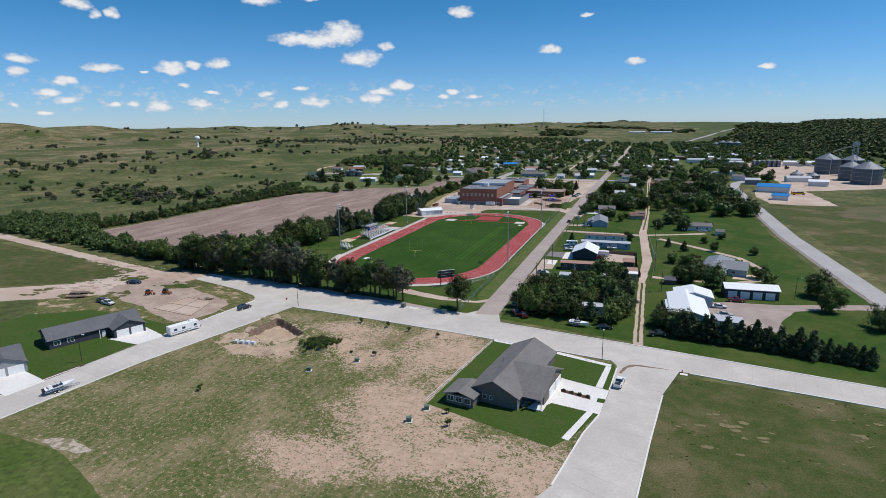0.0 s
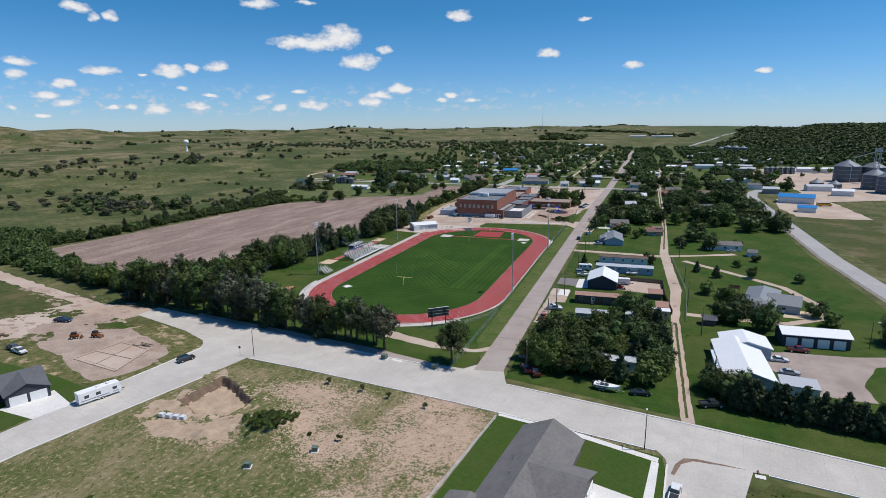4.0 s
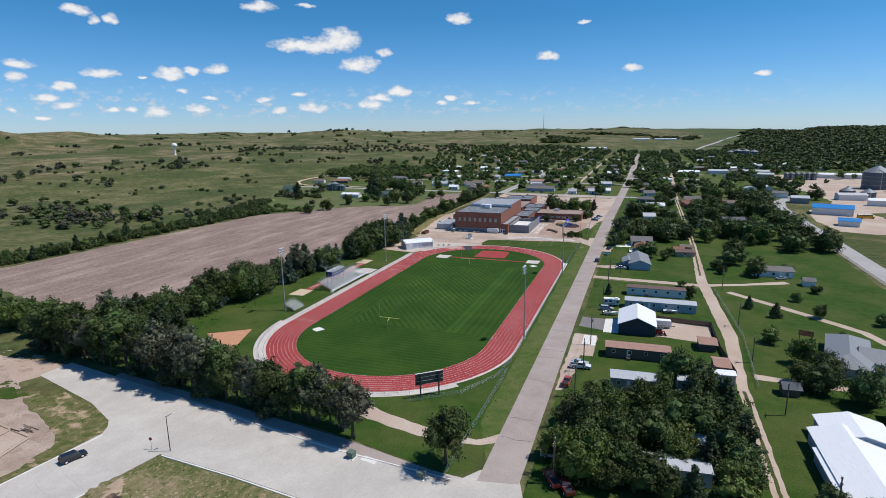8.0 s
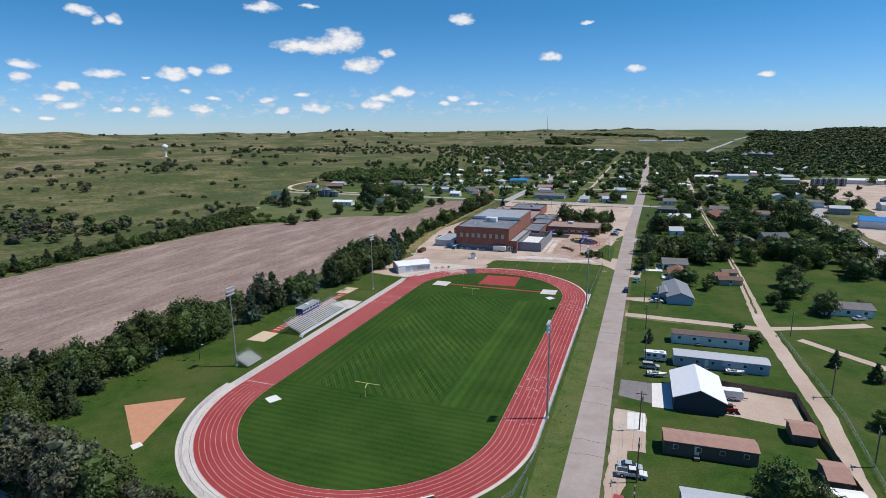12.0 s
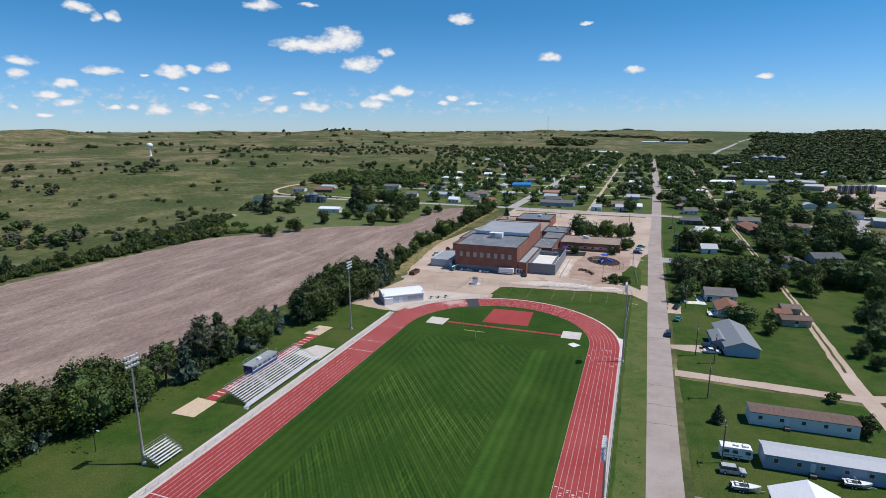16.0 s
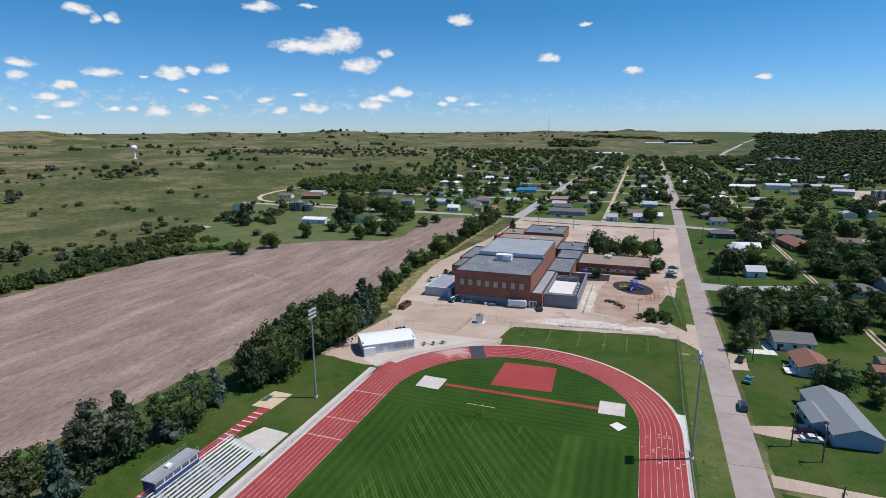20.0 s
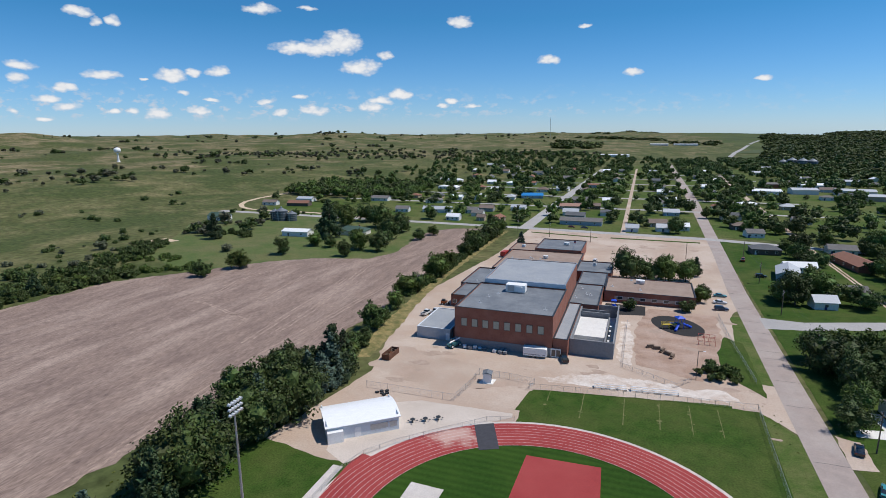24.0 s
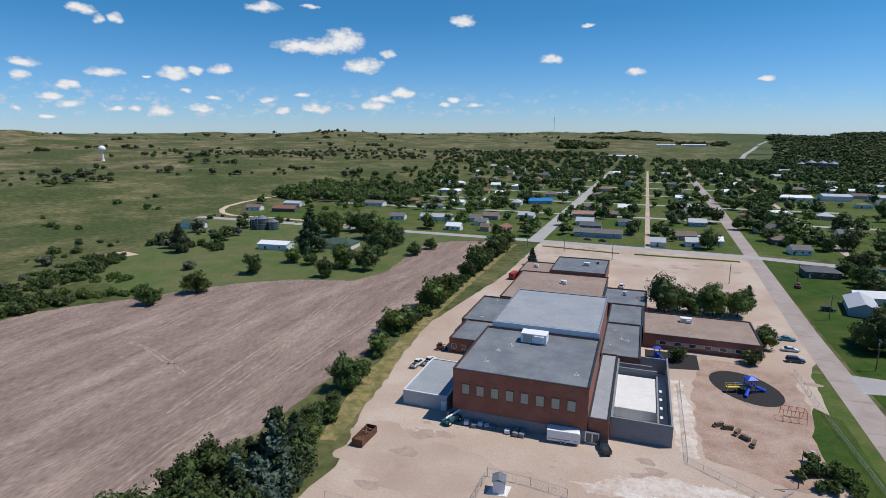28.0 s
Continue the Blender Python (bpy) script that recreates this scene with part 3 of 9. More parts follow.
sheet("dirt_lane", [(-300, -58), (-150, -94), (-132, -98), (-105, -104), (-80, -102.5), (-80, -110.5), (-82, -116.7), (-86, -124.5), (-90, -133), (-108, -146), (-150, -168), (-260, -200), (-260, -186), (-160, -152), (-124, -131), (-119, -117), (-116, -107), (-150, -100), (-300, -66)], 0.036, gravel, "pink dirt lane with wheel ruts beside the building site", "road", amp=1.0, step=1.8)
sheet("site_pad", [(-72, -145), (-88, -141), (-104, -133), (-101, -118), (-90, -112), (-80, -115), (-69, -122), (-51, -128), (-43, -133), (-40.6, -143), (-42, -149), (-47, -154), (-61, -150)], 0.044, mat("site_dirt", (0.37, 0.28, 0.225), (0.29, 0.215, 0.17), 0.18, c3=(0.44, 0.35, 0.285), scale3=0.12, amt3=0.7, fine=0.2, finescale=12, rough=0.95, bump=0.4), "graded pinkish dirt pad of the building site", amp=1.0, step=1.5)
sheet("house_lawn", [(-42, -158), (-59, -155), (-85, -153.5), (-103, -165), (-100, -205), (-70, -230), (-50, -214), (-45, -200)], 0.045, lawn_new, "dark green lawn round the grey houses", amp=0.3)
sheet("tilled_field", [(-100, -72), (-165, -60), (-225, -46), (-222, -5), (-218, 60), (-213, 150), (-195, 172), (-168, 208), (-150, 222), (-122, 230), (-114.5, 248), (-120, 291), (-121, 315), (-109, 331), (-84, 339), (-80, 300), (-78, 250), (-77, 200), (-79, 120), (-84, 60), (-92, 0), (-96, -50)], 0.05, tilled, "bare tilled field of pinkish brown soil", amp=1.5)
pale_soil = mat("pale_wheel_soil", (0.40, 0.305, 0.25), (0.29, 0.215, 0.18), 0.5, c3=(0.25, 0.185, 0.155), scale3=0.25, amt3=0.9, fine=0.3, rough=0.98, bump=0.4, spec=0.05)
for line in ([(-154, 141), (-142, 138.4), (-130, 133.5), (-118, 128)], [(-153, 143), (-153.4, 157), (-157, 170), (-155.8, 186), (-150, 210)], [(-100, 120), (-102, 146), (-107, 174), (-114, 213), (-103, 243), (-96, 289), (-94, 330)], [(-126, 120), (-129, 157), (-134, 189), (-128, 218)], [(-104, 110), (-108, 142), (-110, 167), (-113, 190)], [(-88, 40), (-93, 100), (-90, 190), (-86, 290)]):
    for off in (-0.9, 0.9):
        sheet("wheel_track", strip([(x + off, y + off * 0.3) for x, y in line], 0.7), 0.058 + 0.004 * (off > 0), pale_soil, "pale wheel track pressed into the tilled soil", "track", amp=0.45, step=0.9)
sheet("lawn_stadium", [(-78, -98), (12, -110), (42, -116), (45.5, -113), (45.5, 122), (40, 116), (-12, 108), (-14, 97), (-60, 70), (-70, 60)], 0.03, lawn, "green grass round the running track", amp=0.3)
sheet("school_yard", [(-62, 66), (-45, 63), (-36, 66), (-12, 82), (-11, 108), (42, 116), (45.5, 125), (45.5, 188), (49.3, 200), (50.6, 250), (52.6, 345), (-58, 350), (-60, 260), (-69, 190), (-66, 142), (-56, 105)], 0.04, gravel, "pinkish gravel yard and car park round the school", amp=0.6)
sheet("bank_grass", [(-72.5, 335), (-74.5, 250), (-73.5, 198), (-71, 152), (-68, 128), (-64, 112), (-61, 113), (-63, 140), (-66.5, 160), (-69.5, 197), (-70.3, 250), (-70, 335)], 0.056, mat("golden_grass", (0.30, 0.23, 0.10), (0.17, 0.155, 0.06), 0.4, c3=(0.08, 0.095, 0.028), scale3=0.2, amt3=0.6, fine=0.35, rough=0.95, bump=0.4), "dry golden grass on the bank beside the yard", amp=0.8, step=1.5)
verge_m = mat("verge_grass", (0.052, 0.094, 0.018), (0.086, 0.118, 0.032), 0.5, c3=(0.17, 0.15, 0.07), scale3=0.12, amt3=0.35, fine=0.4, rough=0.95, bump=0.5, spec=0.1)
sheet("road_verge", [(41.6, -95), (47.7, -112), (47.7, 0), (48.1, 104), (42.5, 112), (41.8, 60)], 0.036, verge_m, "rough bright green verge beside the worn road", amp=0.3)
sheet("road_verge_north", [(41.5, 131), (48.4, 130), (48.6, 188), (45.0, 187), (43, 160)], 0.05, verge_m, "rough green verge between the road and the playground", amp=0.5)
sheet("yard_mouth", [(36, 114), (42, 113.5), (48.3, 105), (48.5, 131), (40, 130)], 0.047, gravel, "pinkish gravel spread where the yard meets the road", amp=0.7, step=1.5)
sheet("practice_lawn", [(-13, 96), (8, 94), (24, 86), (40.5, 66), (41.5, 113), (-11.5, 107)], 0.06, lawn, "green practice lawn behind the track", amp=0.15)
sheet("east_lots", [(56, -118), (98.4, -125), (99, -60), (100.4, -20), (98.4, 35), (56, 37)], 0.03, lawn, "green yards of the mobile homes", amp=0.3)
sheet("east_lots_north", [(56, 41), (98, 42), (101, 130), (101.8, 340), (57, 340)], 0.03, lawn, "green yards of the houses", amp=0.3)
sheet("east_green", [(100.8, -127), (160, -137), (300, -152), (300, -60), (171, -45), (167, 60), (171, 240), (168, 330), (104, 330), (103.2, 125), (101, 46), (103.8, -20), (101.4, -60)], 0.03, lawn, "wide green lawn between the alley and the highway", amp=0.3)
sheet("highway_field", [(191, -40), (187, 60), (189, 205), (300, 205), (460, 260), (460, -160), (300, -150), (195, -60)], 0.024, rough_grass, "field of green and brown grass beside the highway", amp=1.0)
sheet("town_lawns_west", [(-330, 356), (52, 350), (52, 1250), (-330, 1250)], 0.03, town_grass, "green town yards under the trees", amp=2.0, step=20)
sheet("town_lawns_east", [(58, 350), (420, 350), (420, 1250), (58, 1250)], 0.03, town_grass, "green town yards east of the main street", amp=2.0, step=20)
sheet("farm_lawn", [(-195, 175), (-168, 206), (-150, 220), (-122, 228), (-113, 248), (-119, 291), (-120, 315), (-109, 333), (-84, 341), (-84, 350), (-215, 362), (-290, 367), (-312, 352), (-300, 290), (-240, 200)], 0.045, mat("farm_grass", (0.066, 0.104, 0.024), (0.100, 0.125, 0.038), 0.12, c3=(0.14, 0.13, 0.055), scale3=0.03, amt3=0.6, fine=0.3, rough=0.95), "green farmyard grass behind the tilled field", amp=1.0, step=4)

# streets
sheet("main_street", [(-80, -101), (-27, -108.4), (16, -114.6), (44, -116), (46.5, -112.5), (54.5, -113.5), (57, -121), (98, -126.7), (156, -136.2), (320, -158), (320, -172), (153, -147.6), (112.5, -142.2), (109.7, -142.3), (93, -140.3), (48.4, -134.2), (1.8, -129.6), (-18, -128.5), (-36, -124.5), (-40, -122), (-52, -117), (-80.5, -110)], 0.06, concrete, "pale concrete residential street", "road")
sheet("side_street_east", [(92.5, -139.9), (110.2, -141.4), (105.5, -157), (102.7, -178), (99.5, -205), (92, -225), (70, -244), (20, -260), (18, -250), (62, -233), (78, -215), (86, -199), (89.6, -180), (92.2, -171), (93.6, -158.5), (94.7, -145.5), (94.4, -143)], 0.066, concrete, "pale concrete side street curving away", "road")
sheet("side_street_west", [(-41, -121.2), (-17.5, -127.5), (-20.5, -142), (-30.2, -182), (-36, -222), (-52, -290), (-66, -290), (-47.5, -212), (-44, -190), (-41.0, -165), (-37.4, -135), (-36.6, -126.5), (-38, -124)], 0.066, concrete, "pale concrete side street past the grey houses", "road")
sheet("stadium_drive", [(-60, -103.8), (-27, -108.4), (16, -114.6), (42, -118.6), (42, -116.6), (16, -111.2), (-27, -105.6), (-60, -101.5)], 0.07, asphalt, "pinkish paved strip along the street", "pavement")
sheet("school_road", [(46.8, -116), (54.6, -114.5), (54.3, 2), (55, 110), (55.5, 223), (57.5, 300), (63, 546), (65, 1200), (57, 1200), (54, 546), (50.8, 300), (48.5, 223), (48, 110), (47.6, 0)], 0.07, asphalt, "worn pinkish-grey asphalt street", "road")
sheet("highway", strip([(190, -330), (185, -120), (180.5, -49), (175.5, 57), (177.5, 245), (179, 300), (186, 340), (205, 380)], 8.6), 0.09, highway_m, "pale grey two-lane highway", "road")
far_road = sheet("far_highway", strip([(178, 1190), (206, 1467), (254, 1747), (322, 2068), (417, 2541), (500, 2900), (540, 3100)], 11), 0.5, highway_m, "pale highway far off in the valley", "road")
for v in far_road.data.vertices:
    v.co.z = height(v.co.x, v.co.y) + 0.6
sheet("alley", strip([(99.5, -127), (100, -60), (102, -20), (99.5, 46), (102, 125), (103, 330)], [2.8, 2.6, 4.2, 4.2, 2.6, 2.6]), 0.064, gravel, "pinkish dirt alley behind the houses", "road", amp=0.4)
sheet("alley_grass", strip([(99.5, -125), (100, -60)], [0.6, 0.8]), 0.07, rough_grass, "strip of grass between the wheel tracks of the alley", amp=0.25, step=0.8)
sheet("alley_grass_north", strip([(99.7, 56), (102, 125), (103, 328)], 0.8), 0.07, rough_grass, "strip of grass between the wheel tracks of the alley", amp=0.25, step=0.8)
sheet("mud_streak", [(95.2, -147.7), (96.2, -144.2), (97.8, -141.6), (99.9, -141.1), (104.5, -141.4), (109.4, -141.9), (104.9, -141.9), (99.4, -142.1), (97.3, -143.9), (95.8, -148.0)], 0.073, mat("wet_mud", (0.17, 0.115, 0.085), (0.24, 0.17, 0.13), 0.8, rough=0.8), "brown mud washed along the street gutter", amp=0.15, step=0.6)
sheet("brown_patch", [(226, 163), (245, 188), (268, 204), (300, 195), (310, 130), (260, 90), (241, 124), (222, 136)], 0.036, mat("brown_grass", (0.135, 0.105, 0.055), (0.10, 0.092, 0.04), 0.15, c3=(0.07, 0.085, 0.026), scale3=0.06, amt3=0.8, fine=0.3, rough=0.95), "brown dried-out grass in the highway field", amp=9.0, step=3.0)
sheet("highway_shoulder", strip([(184.8, -330), (179.8, -120), (175.3, -49), (170.3, 57), (172.3, 245), (174, 300)], 1.6), 0.075, mat("dark_gravel", (0.21, 0.18, 0.165), (0.27, 0.235, 0.21), 0.5, rough=0.95), "dark gravel shoulder of the highway", "road", amp=0.3)
sheet("dirt_drive", strip([(55, 40.5), (98, 39), (114, 45), (133, 54)], [4, 4, 2.6, 4]), 0.065, gravel, "dirt drive between the yards", "road", amp=0.3)
sheet("east_side_street", [(54.5, 189.5), (68, 188.5), (97, 198.5), (104, 200), (104, 193), (97, 190), (68, 180), (54.5, 177.5)], 0.075, highway_m, "short pale side street off the school road", "road", amp=0.2)
sheet("cross_street", strip([(-330, 356), (-160, 352), (-63, 349), (53, 342), (103, 331), (146, 321), (172, 326)], 8), 0.08, highway_m, "grey town cross street", "road")
sheet("town_street", strip([(-62, 349), (-60, 490), (-55, 780), (-50, 1200)], 9), 0.085, highway_m, "grey town street", "road")
sheet("town_alley", strip([(2.6, 344), (2.3, 650), (2, 1000)], 3.2), 0.075, gravel, "pale town alley", "road")
sheet("east_alley", strip([(103, 330), (110, 600), (120, 900)], 4), 0.075, gravel, "pale alley under the trees", "road")
farm_road = sheet("farm_drive", strip([(-160, 352), (-190, 357), (-217, 363), (-242, 368), (-269, 369.5), (-291, 369.5), (-310, 371), (-326, 379), (-338, 392), (-346, 408), (-350, 434), (-348, 466), (-344, 499)], 4.6), 0.0, pale_sand, "pale curving farm drive", "road", amp=0.3, step=4.0)
for v in farm_road.data.vertices:
    v.co.z = height(v.co.x, v.co.y) + 0.22


def kerb(pts, name="kerb"):
    """A raised concrete kerb along pts."""
    t = thing(name, "pale raised concrete kerb along the street", "kerb", kind="structure")
    for a, b in zip(pts, pts[1:]):
        out = strip([a, b], 0.32)
        part("kerb_stone", Mesh().prism(out, 0.0, 0.17), slab_white, t)


def joints(line, half, step, material, name, label, jitter=0.0, w=0.07, z=0.068, seed=1):
    """Sealed joints or cracks across a street, each a thin strip."""
    rnd = random.Random(seed)
    t = thing(name, label, "joint", kind="structure")
    for (ax, ay), (bx, by) in zip(line, line[1:]):
        L = math.hypot(bx - ax, by - ay)
        ux, uy = (bx - ax) / L, (by - ay) / L
        for i in range(int(L / step)):
            d = (i + 0.5) * step + rnd.uniform(-jitter, jitter)
            pts = [(ax + ux * (d + rnd.uniform(-0.3, 0.3) * min(1, jitter)) - uy * h, ay + uy * (d + rnd.uniform(-0.3, 0.3) * min(1, jitter)) + ux * h) for h in (-half, -half * 0.5, 0, half * 0.5, half)]
            part("joint", Mesh().prism(strip(pts, w), z - 0.02, z + 0.006), material, t)


tar = mat("joint_sealant", (0.34, 0.315, 0.29), (0.44, 0.41, 0.38), 0.6, rough=0.8)
crack = mat("tar_crack", (0.10, 0.09, 0.085), (0.16, 0.145, 0.135), 0.8, rough=0.8)
joints([(-60, -109.5), (-27, -115.5), (16, -121), (48, -124.5), (98, -133), (155, -142), (300, -163)], 5.6, 4.6, tar, "street_joints", "thin dark joints between the concrete slabs", 0.0, 0.06, 0.062)
joints([(-25, -139), (-36, -176), (-42, -212), (-58, -285)], 5.6, 4.6, tar, "west_street_joints", "thin dark joints between the concrete slabs", 0.0, 0.06, 0.068)
joints([(103, -148), (99, -170), (95, -192), (86, -215)], 4.4, 4.6, tar, "east_street_joints", "thin dark joints between the concrete slabs", 0.0, 0.06, 0.068)
joints([(50.7, -108), (51, 0), (51.7, 110), (52, 223), (54, 330)], 3.3, 14.0, crack, "road_cracks", "dark tar-sealed cracks across the worn road", 5.0, 0.13, 0.072, 5)
joints([(179, -49), (175.5, 57), (177.5, 245), (179, 300)], 4.2, 9.0, tar, "highway_joints", "dark joints across the concrete highway", 0.0, 0.1, 0.092)
for line, off in (([(-27, -109.3), (16, -115.5), (42, -117.2)], 0), ([(58, -121.6), (98, -127.3), (156, -136.8), (300, -155.6)], 0), ([(92.5, -140.6), (48.4, -134.6), (1.8, -130), (-17, -128.9)], 0), ([(112.5, -142.6), (153, -148), (300, -169.4)], 0), ([(-20.6, -143), (-30.3, -182), (-36.1, -222), (-52, -289)], 0), ([(-35.8, -127), (-40.9, -164)], 0), ([(-44, -190), (-47.5, -212), (-66, -289)], 0), ([(94.6, -145), (93.5, -158.5)], 0), ([(92.1, -171), (89.5, -180), (86, -199)], 0), ([(105.6, -157), (102.8, -178), (99.6, -205), (92, -225.4)], 0)):
    kerb(line)


def speckle(name, label, n, area, keep, material, lo, hi, z, seed, wide=1.0, category="ground"):
    """Many small irregular patches of ground, as one object."""
    rnd = random.Random(seed)
    m, made = Mesh(), 0
    while made < n:
        x, y = rnd.uniform(area[0], area[1]), rnd.uniform(area[2], area[3])
        if not keep(x, y):
            continue
        made += 1
        z += 4e-5
        r, a0 = lo + (hi - lo) * rnd.random() ** 2.5, rnd.uniform(0, 6.28)
        k = 9
        m.add([(x + r * wide * rnd.uniform(0.45, 1.2) * math.cos(a0 + i * 6.283 / k), y + r * rnd.uniform(0.45, 1.2) * math.sin(a0 + i * 6.283 / k), z) for i in range(k)], [tuple(range(k))])
    return tagged(part(name, m, material), label, category, kind="stuff")


def on_lot(x, y):
    u = (y + 226) / 98.0
    return -31.5 + 13.5 * u + 5.0 * max(0.0, u - 0.6) < x < 52 + 2 * u and y < -132 - 0.09 * x and not (-24 < x < 27 and -176 < y < -134)


def inside_pad(x, y):
    return ((x + 60) / 25.0) ** 2 + ((y + 138) / 17.0) ** 2 < 1.0 or x > -44 + 0.1 * (y + 130) or y < -150 or y > -116 + 0.10 * (-60 - x)


def inside_lane(x, y):
    return -106 - 0.32 * (x + 105) * (x < -105) - 8 < y + 4 < -96 - 0.30 * (x + 105) * (x < -105) and x < -84 or ((x + 60) / 19.0) ** 2 + ((y + 138) / 12.0) ** 2 < 1.0 or abs(y + 128 - 0.35 * (x + 100)) < 7 and -125 < x < -90


speckle("dry_spots", "dry straw-coloured patches in the mown field", 500, (100, 230, -300, -146), lambda x, y: y < -144 - 0.115 * (x - 110) and x > 107 + 0.02 * (y + 150) and noise.noise((x * 0.05, y * 0.05, 3.0)) > 0.05, mat("dry_grass", (0.20, 0.165, 0.085), (0.15, 0.135, 0.062), 0.6, fine=0.3, rough=0.95), 0.15, 1.0, 0.034, 13, 2.0)
speckle("yard_stains", "darker damp and driven patches in the gravel", 160, (-58, 44, 100, 345), lambda x, y: (y < 128 or y > 292 or x > 12 and y < 185) and noise.noise((x * 0.05, y * 0.05, 6.0)) > 0.0, mat("damp_gravel", (0.33, 0.245, 0.195), (0.40, 0.31, 0.25), 0.5, fine=0.2, rough=0.95), 0.3, 2.6, 0.047, 14, 1.6)

speckle("lane_ruts", "darker ruts and clods in the dirt lane", 260, (-160, -40, -160, -96), lambda x, y: inside_lane(x, y), mat("lane_mud", (0.30, 0.215, 0.165), (0.37, 0.28, 0.22), 0.5, fine=0.25, rough=0.95), 0.2, 1.5, 0.046, 15, 1.8)
speckle("lane_weeds", "patches of green weeds by the dirt lane", 220, (-130, -36, -160, -112), lambda x, y: x < -50 and noise.noise((x * 0.08, y * 0.08, 2.0)) > 0.08 and not inside_pad(x, y), rough_grass, 0.3, 1.8, 0.060, 16, 1.6)

# ---- stadium ----
HW, HL, LANES, TW = 30.8, 51.6, 8, 9.1


def oval(r, n=40):
    """The outline of the track's oval at that distance from its axis."""
    return arc(0, HL, r, 0, 180, n) + arc(0, -HL, r, 180, 360, n)


def ring(m, r0, r1, z0, z1, n=40):
    """A band of the oval with thickness."""
    a, b = oval(r0, n), oval(r1, n)
    k = len(a)
    vs = [(x, y, z1) for x, y in a] + [(x, y, z1) for x, y in b] + [(x, y, z0) for x, y in a] + [(x, y, z0) for x, y in b]
    fs = []
    for i in range(k):
        j = (i + 1) % k
        fs += [(i, k + i, k + j, j), (2 * k + i, i, j, 2 * k + j), (k + i, 3 * k + i, 3 * k + j, k + j)]
    return m.add(vs, fs)


def turf_mat():
    """Football grass: mower stripes, worn patches and fine grain."""
    m = mat("football_turf", (0.020, 0.054, 0.007), (0.029, 0.068, 0.010), 1.4, c3=(0.046, 0.090, 0.014), scale3=0.05, amt3=0.55, rough=0.95, bump=0.3, spec=0.1)
    nt = m.node_tree
    N, L = nt.nodes.new, nt.links.new
    b = nt.nodes["Principled BSDF"]
    src = b.inputs["Base Color"].links[0].from_socket
    tc = N("ShaderNodeTexCoord")

    def stripes(angle, scale, low):
        mp, w, r = N("ShaderNodeMapping"), N("ShaderNodeTexWave"), N("ShaderNodeMapRange")
        mp.inputs["Rotation"].default_value = (0, 0, radians(angle))
        w.inputs["Scale"].default_value, w.inputs["Distortion"].default_value, w.inputs["Detail"].default_value, w.inputs["Detail Scale"].default_value = scale, 1.6, 3, 0.5
        L(tc.outputs["Object"], mp.inputs[0])
        L(mp.outputs[0], w.inputs["Vector"])
        r.inputs[3].default_value, r.inputs[4].default_value = low, 1.0 + (1.0 - low) * 0.9
        L(w.outputs["Fac"], r.inputs[0])
        return r.outputs[0]

    def mth(op, p, q=0.0, clamp=False):
        n = N("ShaderNodeMath")
        n.operation, n.use_clamp = op, clamp
        for k, v in enumerate((p, q)):
            if isinstance(v, (int, float)):
                n.inputs[k].default_value = v
            else:
                L(v, n.inputs[k])
        return n.outputs[0]

    sep, ns = N("ShaderNodeSeparateXYZ"), N("ShaderNodeTexNoise")
    L(tc.outputs["Object"], sep.inputs[0])
    L(tc.outputs["Object"], ns.inputs["Vector"])
    ns.inputs["Scale"].default_value, ns.inputs["Detail"].default_value = 0.07, 4
    # mown across the playing rectangle, along it outside, straight over at the ends
    ex = mth("MULTIPLY", mth("SUBTRACT", 17.5, mth("ABSOLUTE", mth("ADD", sep.outputs[0], 3.0))), 0.8, True)
    ey = mth("MULTIPLY", mth("SUBTRACT", 45.0, mth("ABSOLUTE", sep.outputs[1])), 0.8, True)
    inner = mth("MULTIPLY", ex, ey)
    s1, s2, s3, s4 = stripes(-38, 0.15, 0.68), stripes(0, 0.13, 0.88), stripes(90, 0.16, 0.88), stripes(-38, 0.42, 0.66)
    fade = mth("MULTIPLY", mth("SUBTRACT", ns.outputs["Fac"], 0.28), 3.0, True)
    diag = mth("ADD", 1.0, mth("MULTIPLY", mth("SUBTRACT", mth("MULTIPLY", s1, s4), 0.95), fade))
    outer = mth("ADD", mth("MULTIPLY", s2, ey), mth("MULTIPLY", s3, mth("SUBTRACT", 1.0, ey)))
    val = mth("ADD", mth("MULTIPLY", diag, inner), mth("MULTIPLY", outer, mth("SUBTRACT", 1.0, inner)))
    # thin pale brushed streaks along the diagonal
    sk, sm_ = N("ShaderNodeTexNoise"), N("ShaderNodeMapping")
    sm_.inputs["Rotation"].default_value, sm_.inputs["Scale"].default_value = (0, 0, radians(-38)), (1.5, 0.10, 1)
    L(tc.outputs["Object"], sm_.inputs[0])
    L(sm_.outputs[0], sk.inputs["Vector"])
    sk.inputs["Scale"].default_value, sk.inputs["Detail"].default_value = 1.0, 4
    streak = mth("MULTIPLY", mth("SUBTRACT", sk.outputs["Fac"], 0.54), 5.0, True)
    val = mth("ADD", val, mth("MULTIPLY", mth("MULTIPLY", streak, inner), mth("MULTIPLY", fade, 0.75)))
    # paler swath along the east touchline
    band = mth("MULTIPLY", mth("SUBTRACT", 3.2, mth("ABSOLUTE", mth("SUBTRACT", sep.outputs[0], 17.0))), 0.6, True)
    val = mth("ADD", val, mth("MULTIPLY", mth("MULTIPLY", band, ey), mth("MULTIPLY", s2, 0.30)))
    ml = N("ShaderNodeMath")
    ml.operation = "MULTIPLY"
    L(val, ml.inputs[0])
    ml.inputs[1].default_value = 1.0
    hs = N("ShaderNodeHueSaturation")
    L(ml.outputs[0], hs.inputs["Value"])
    L(src, hs.inputs["Color"])
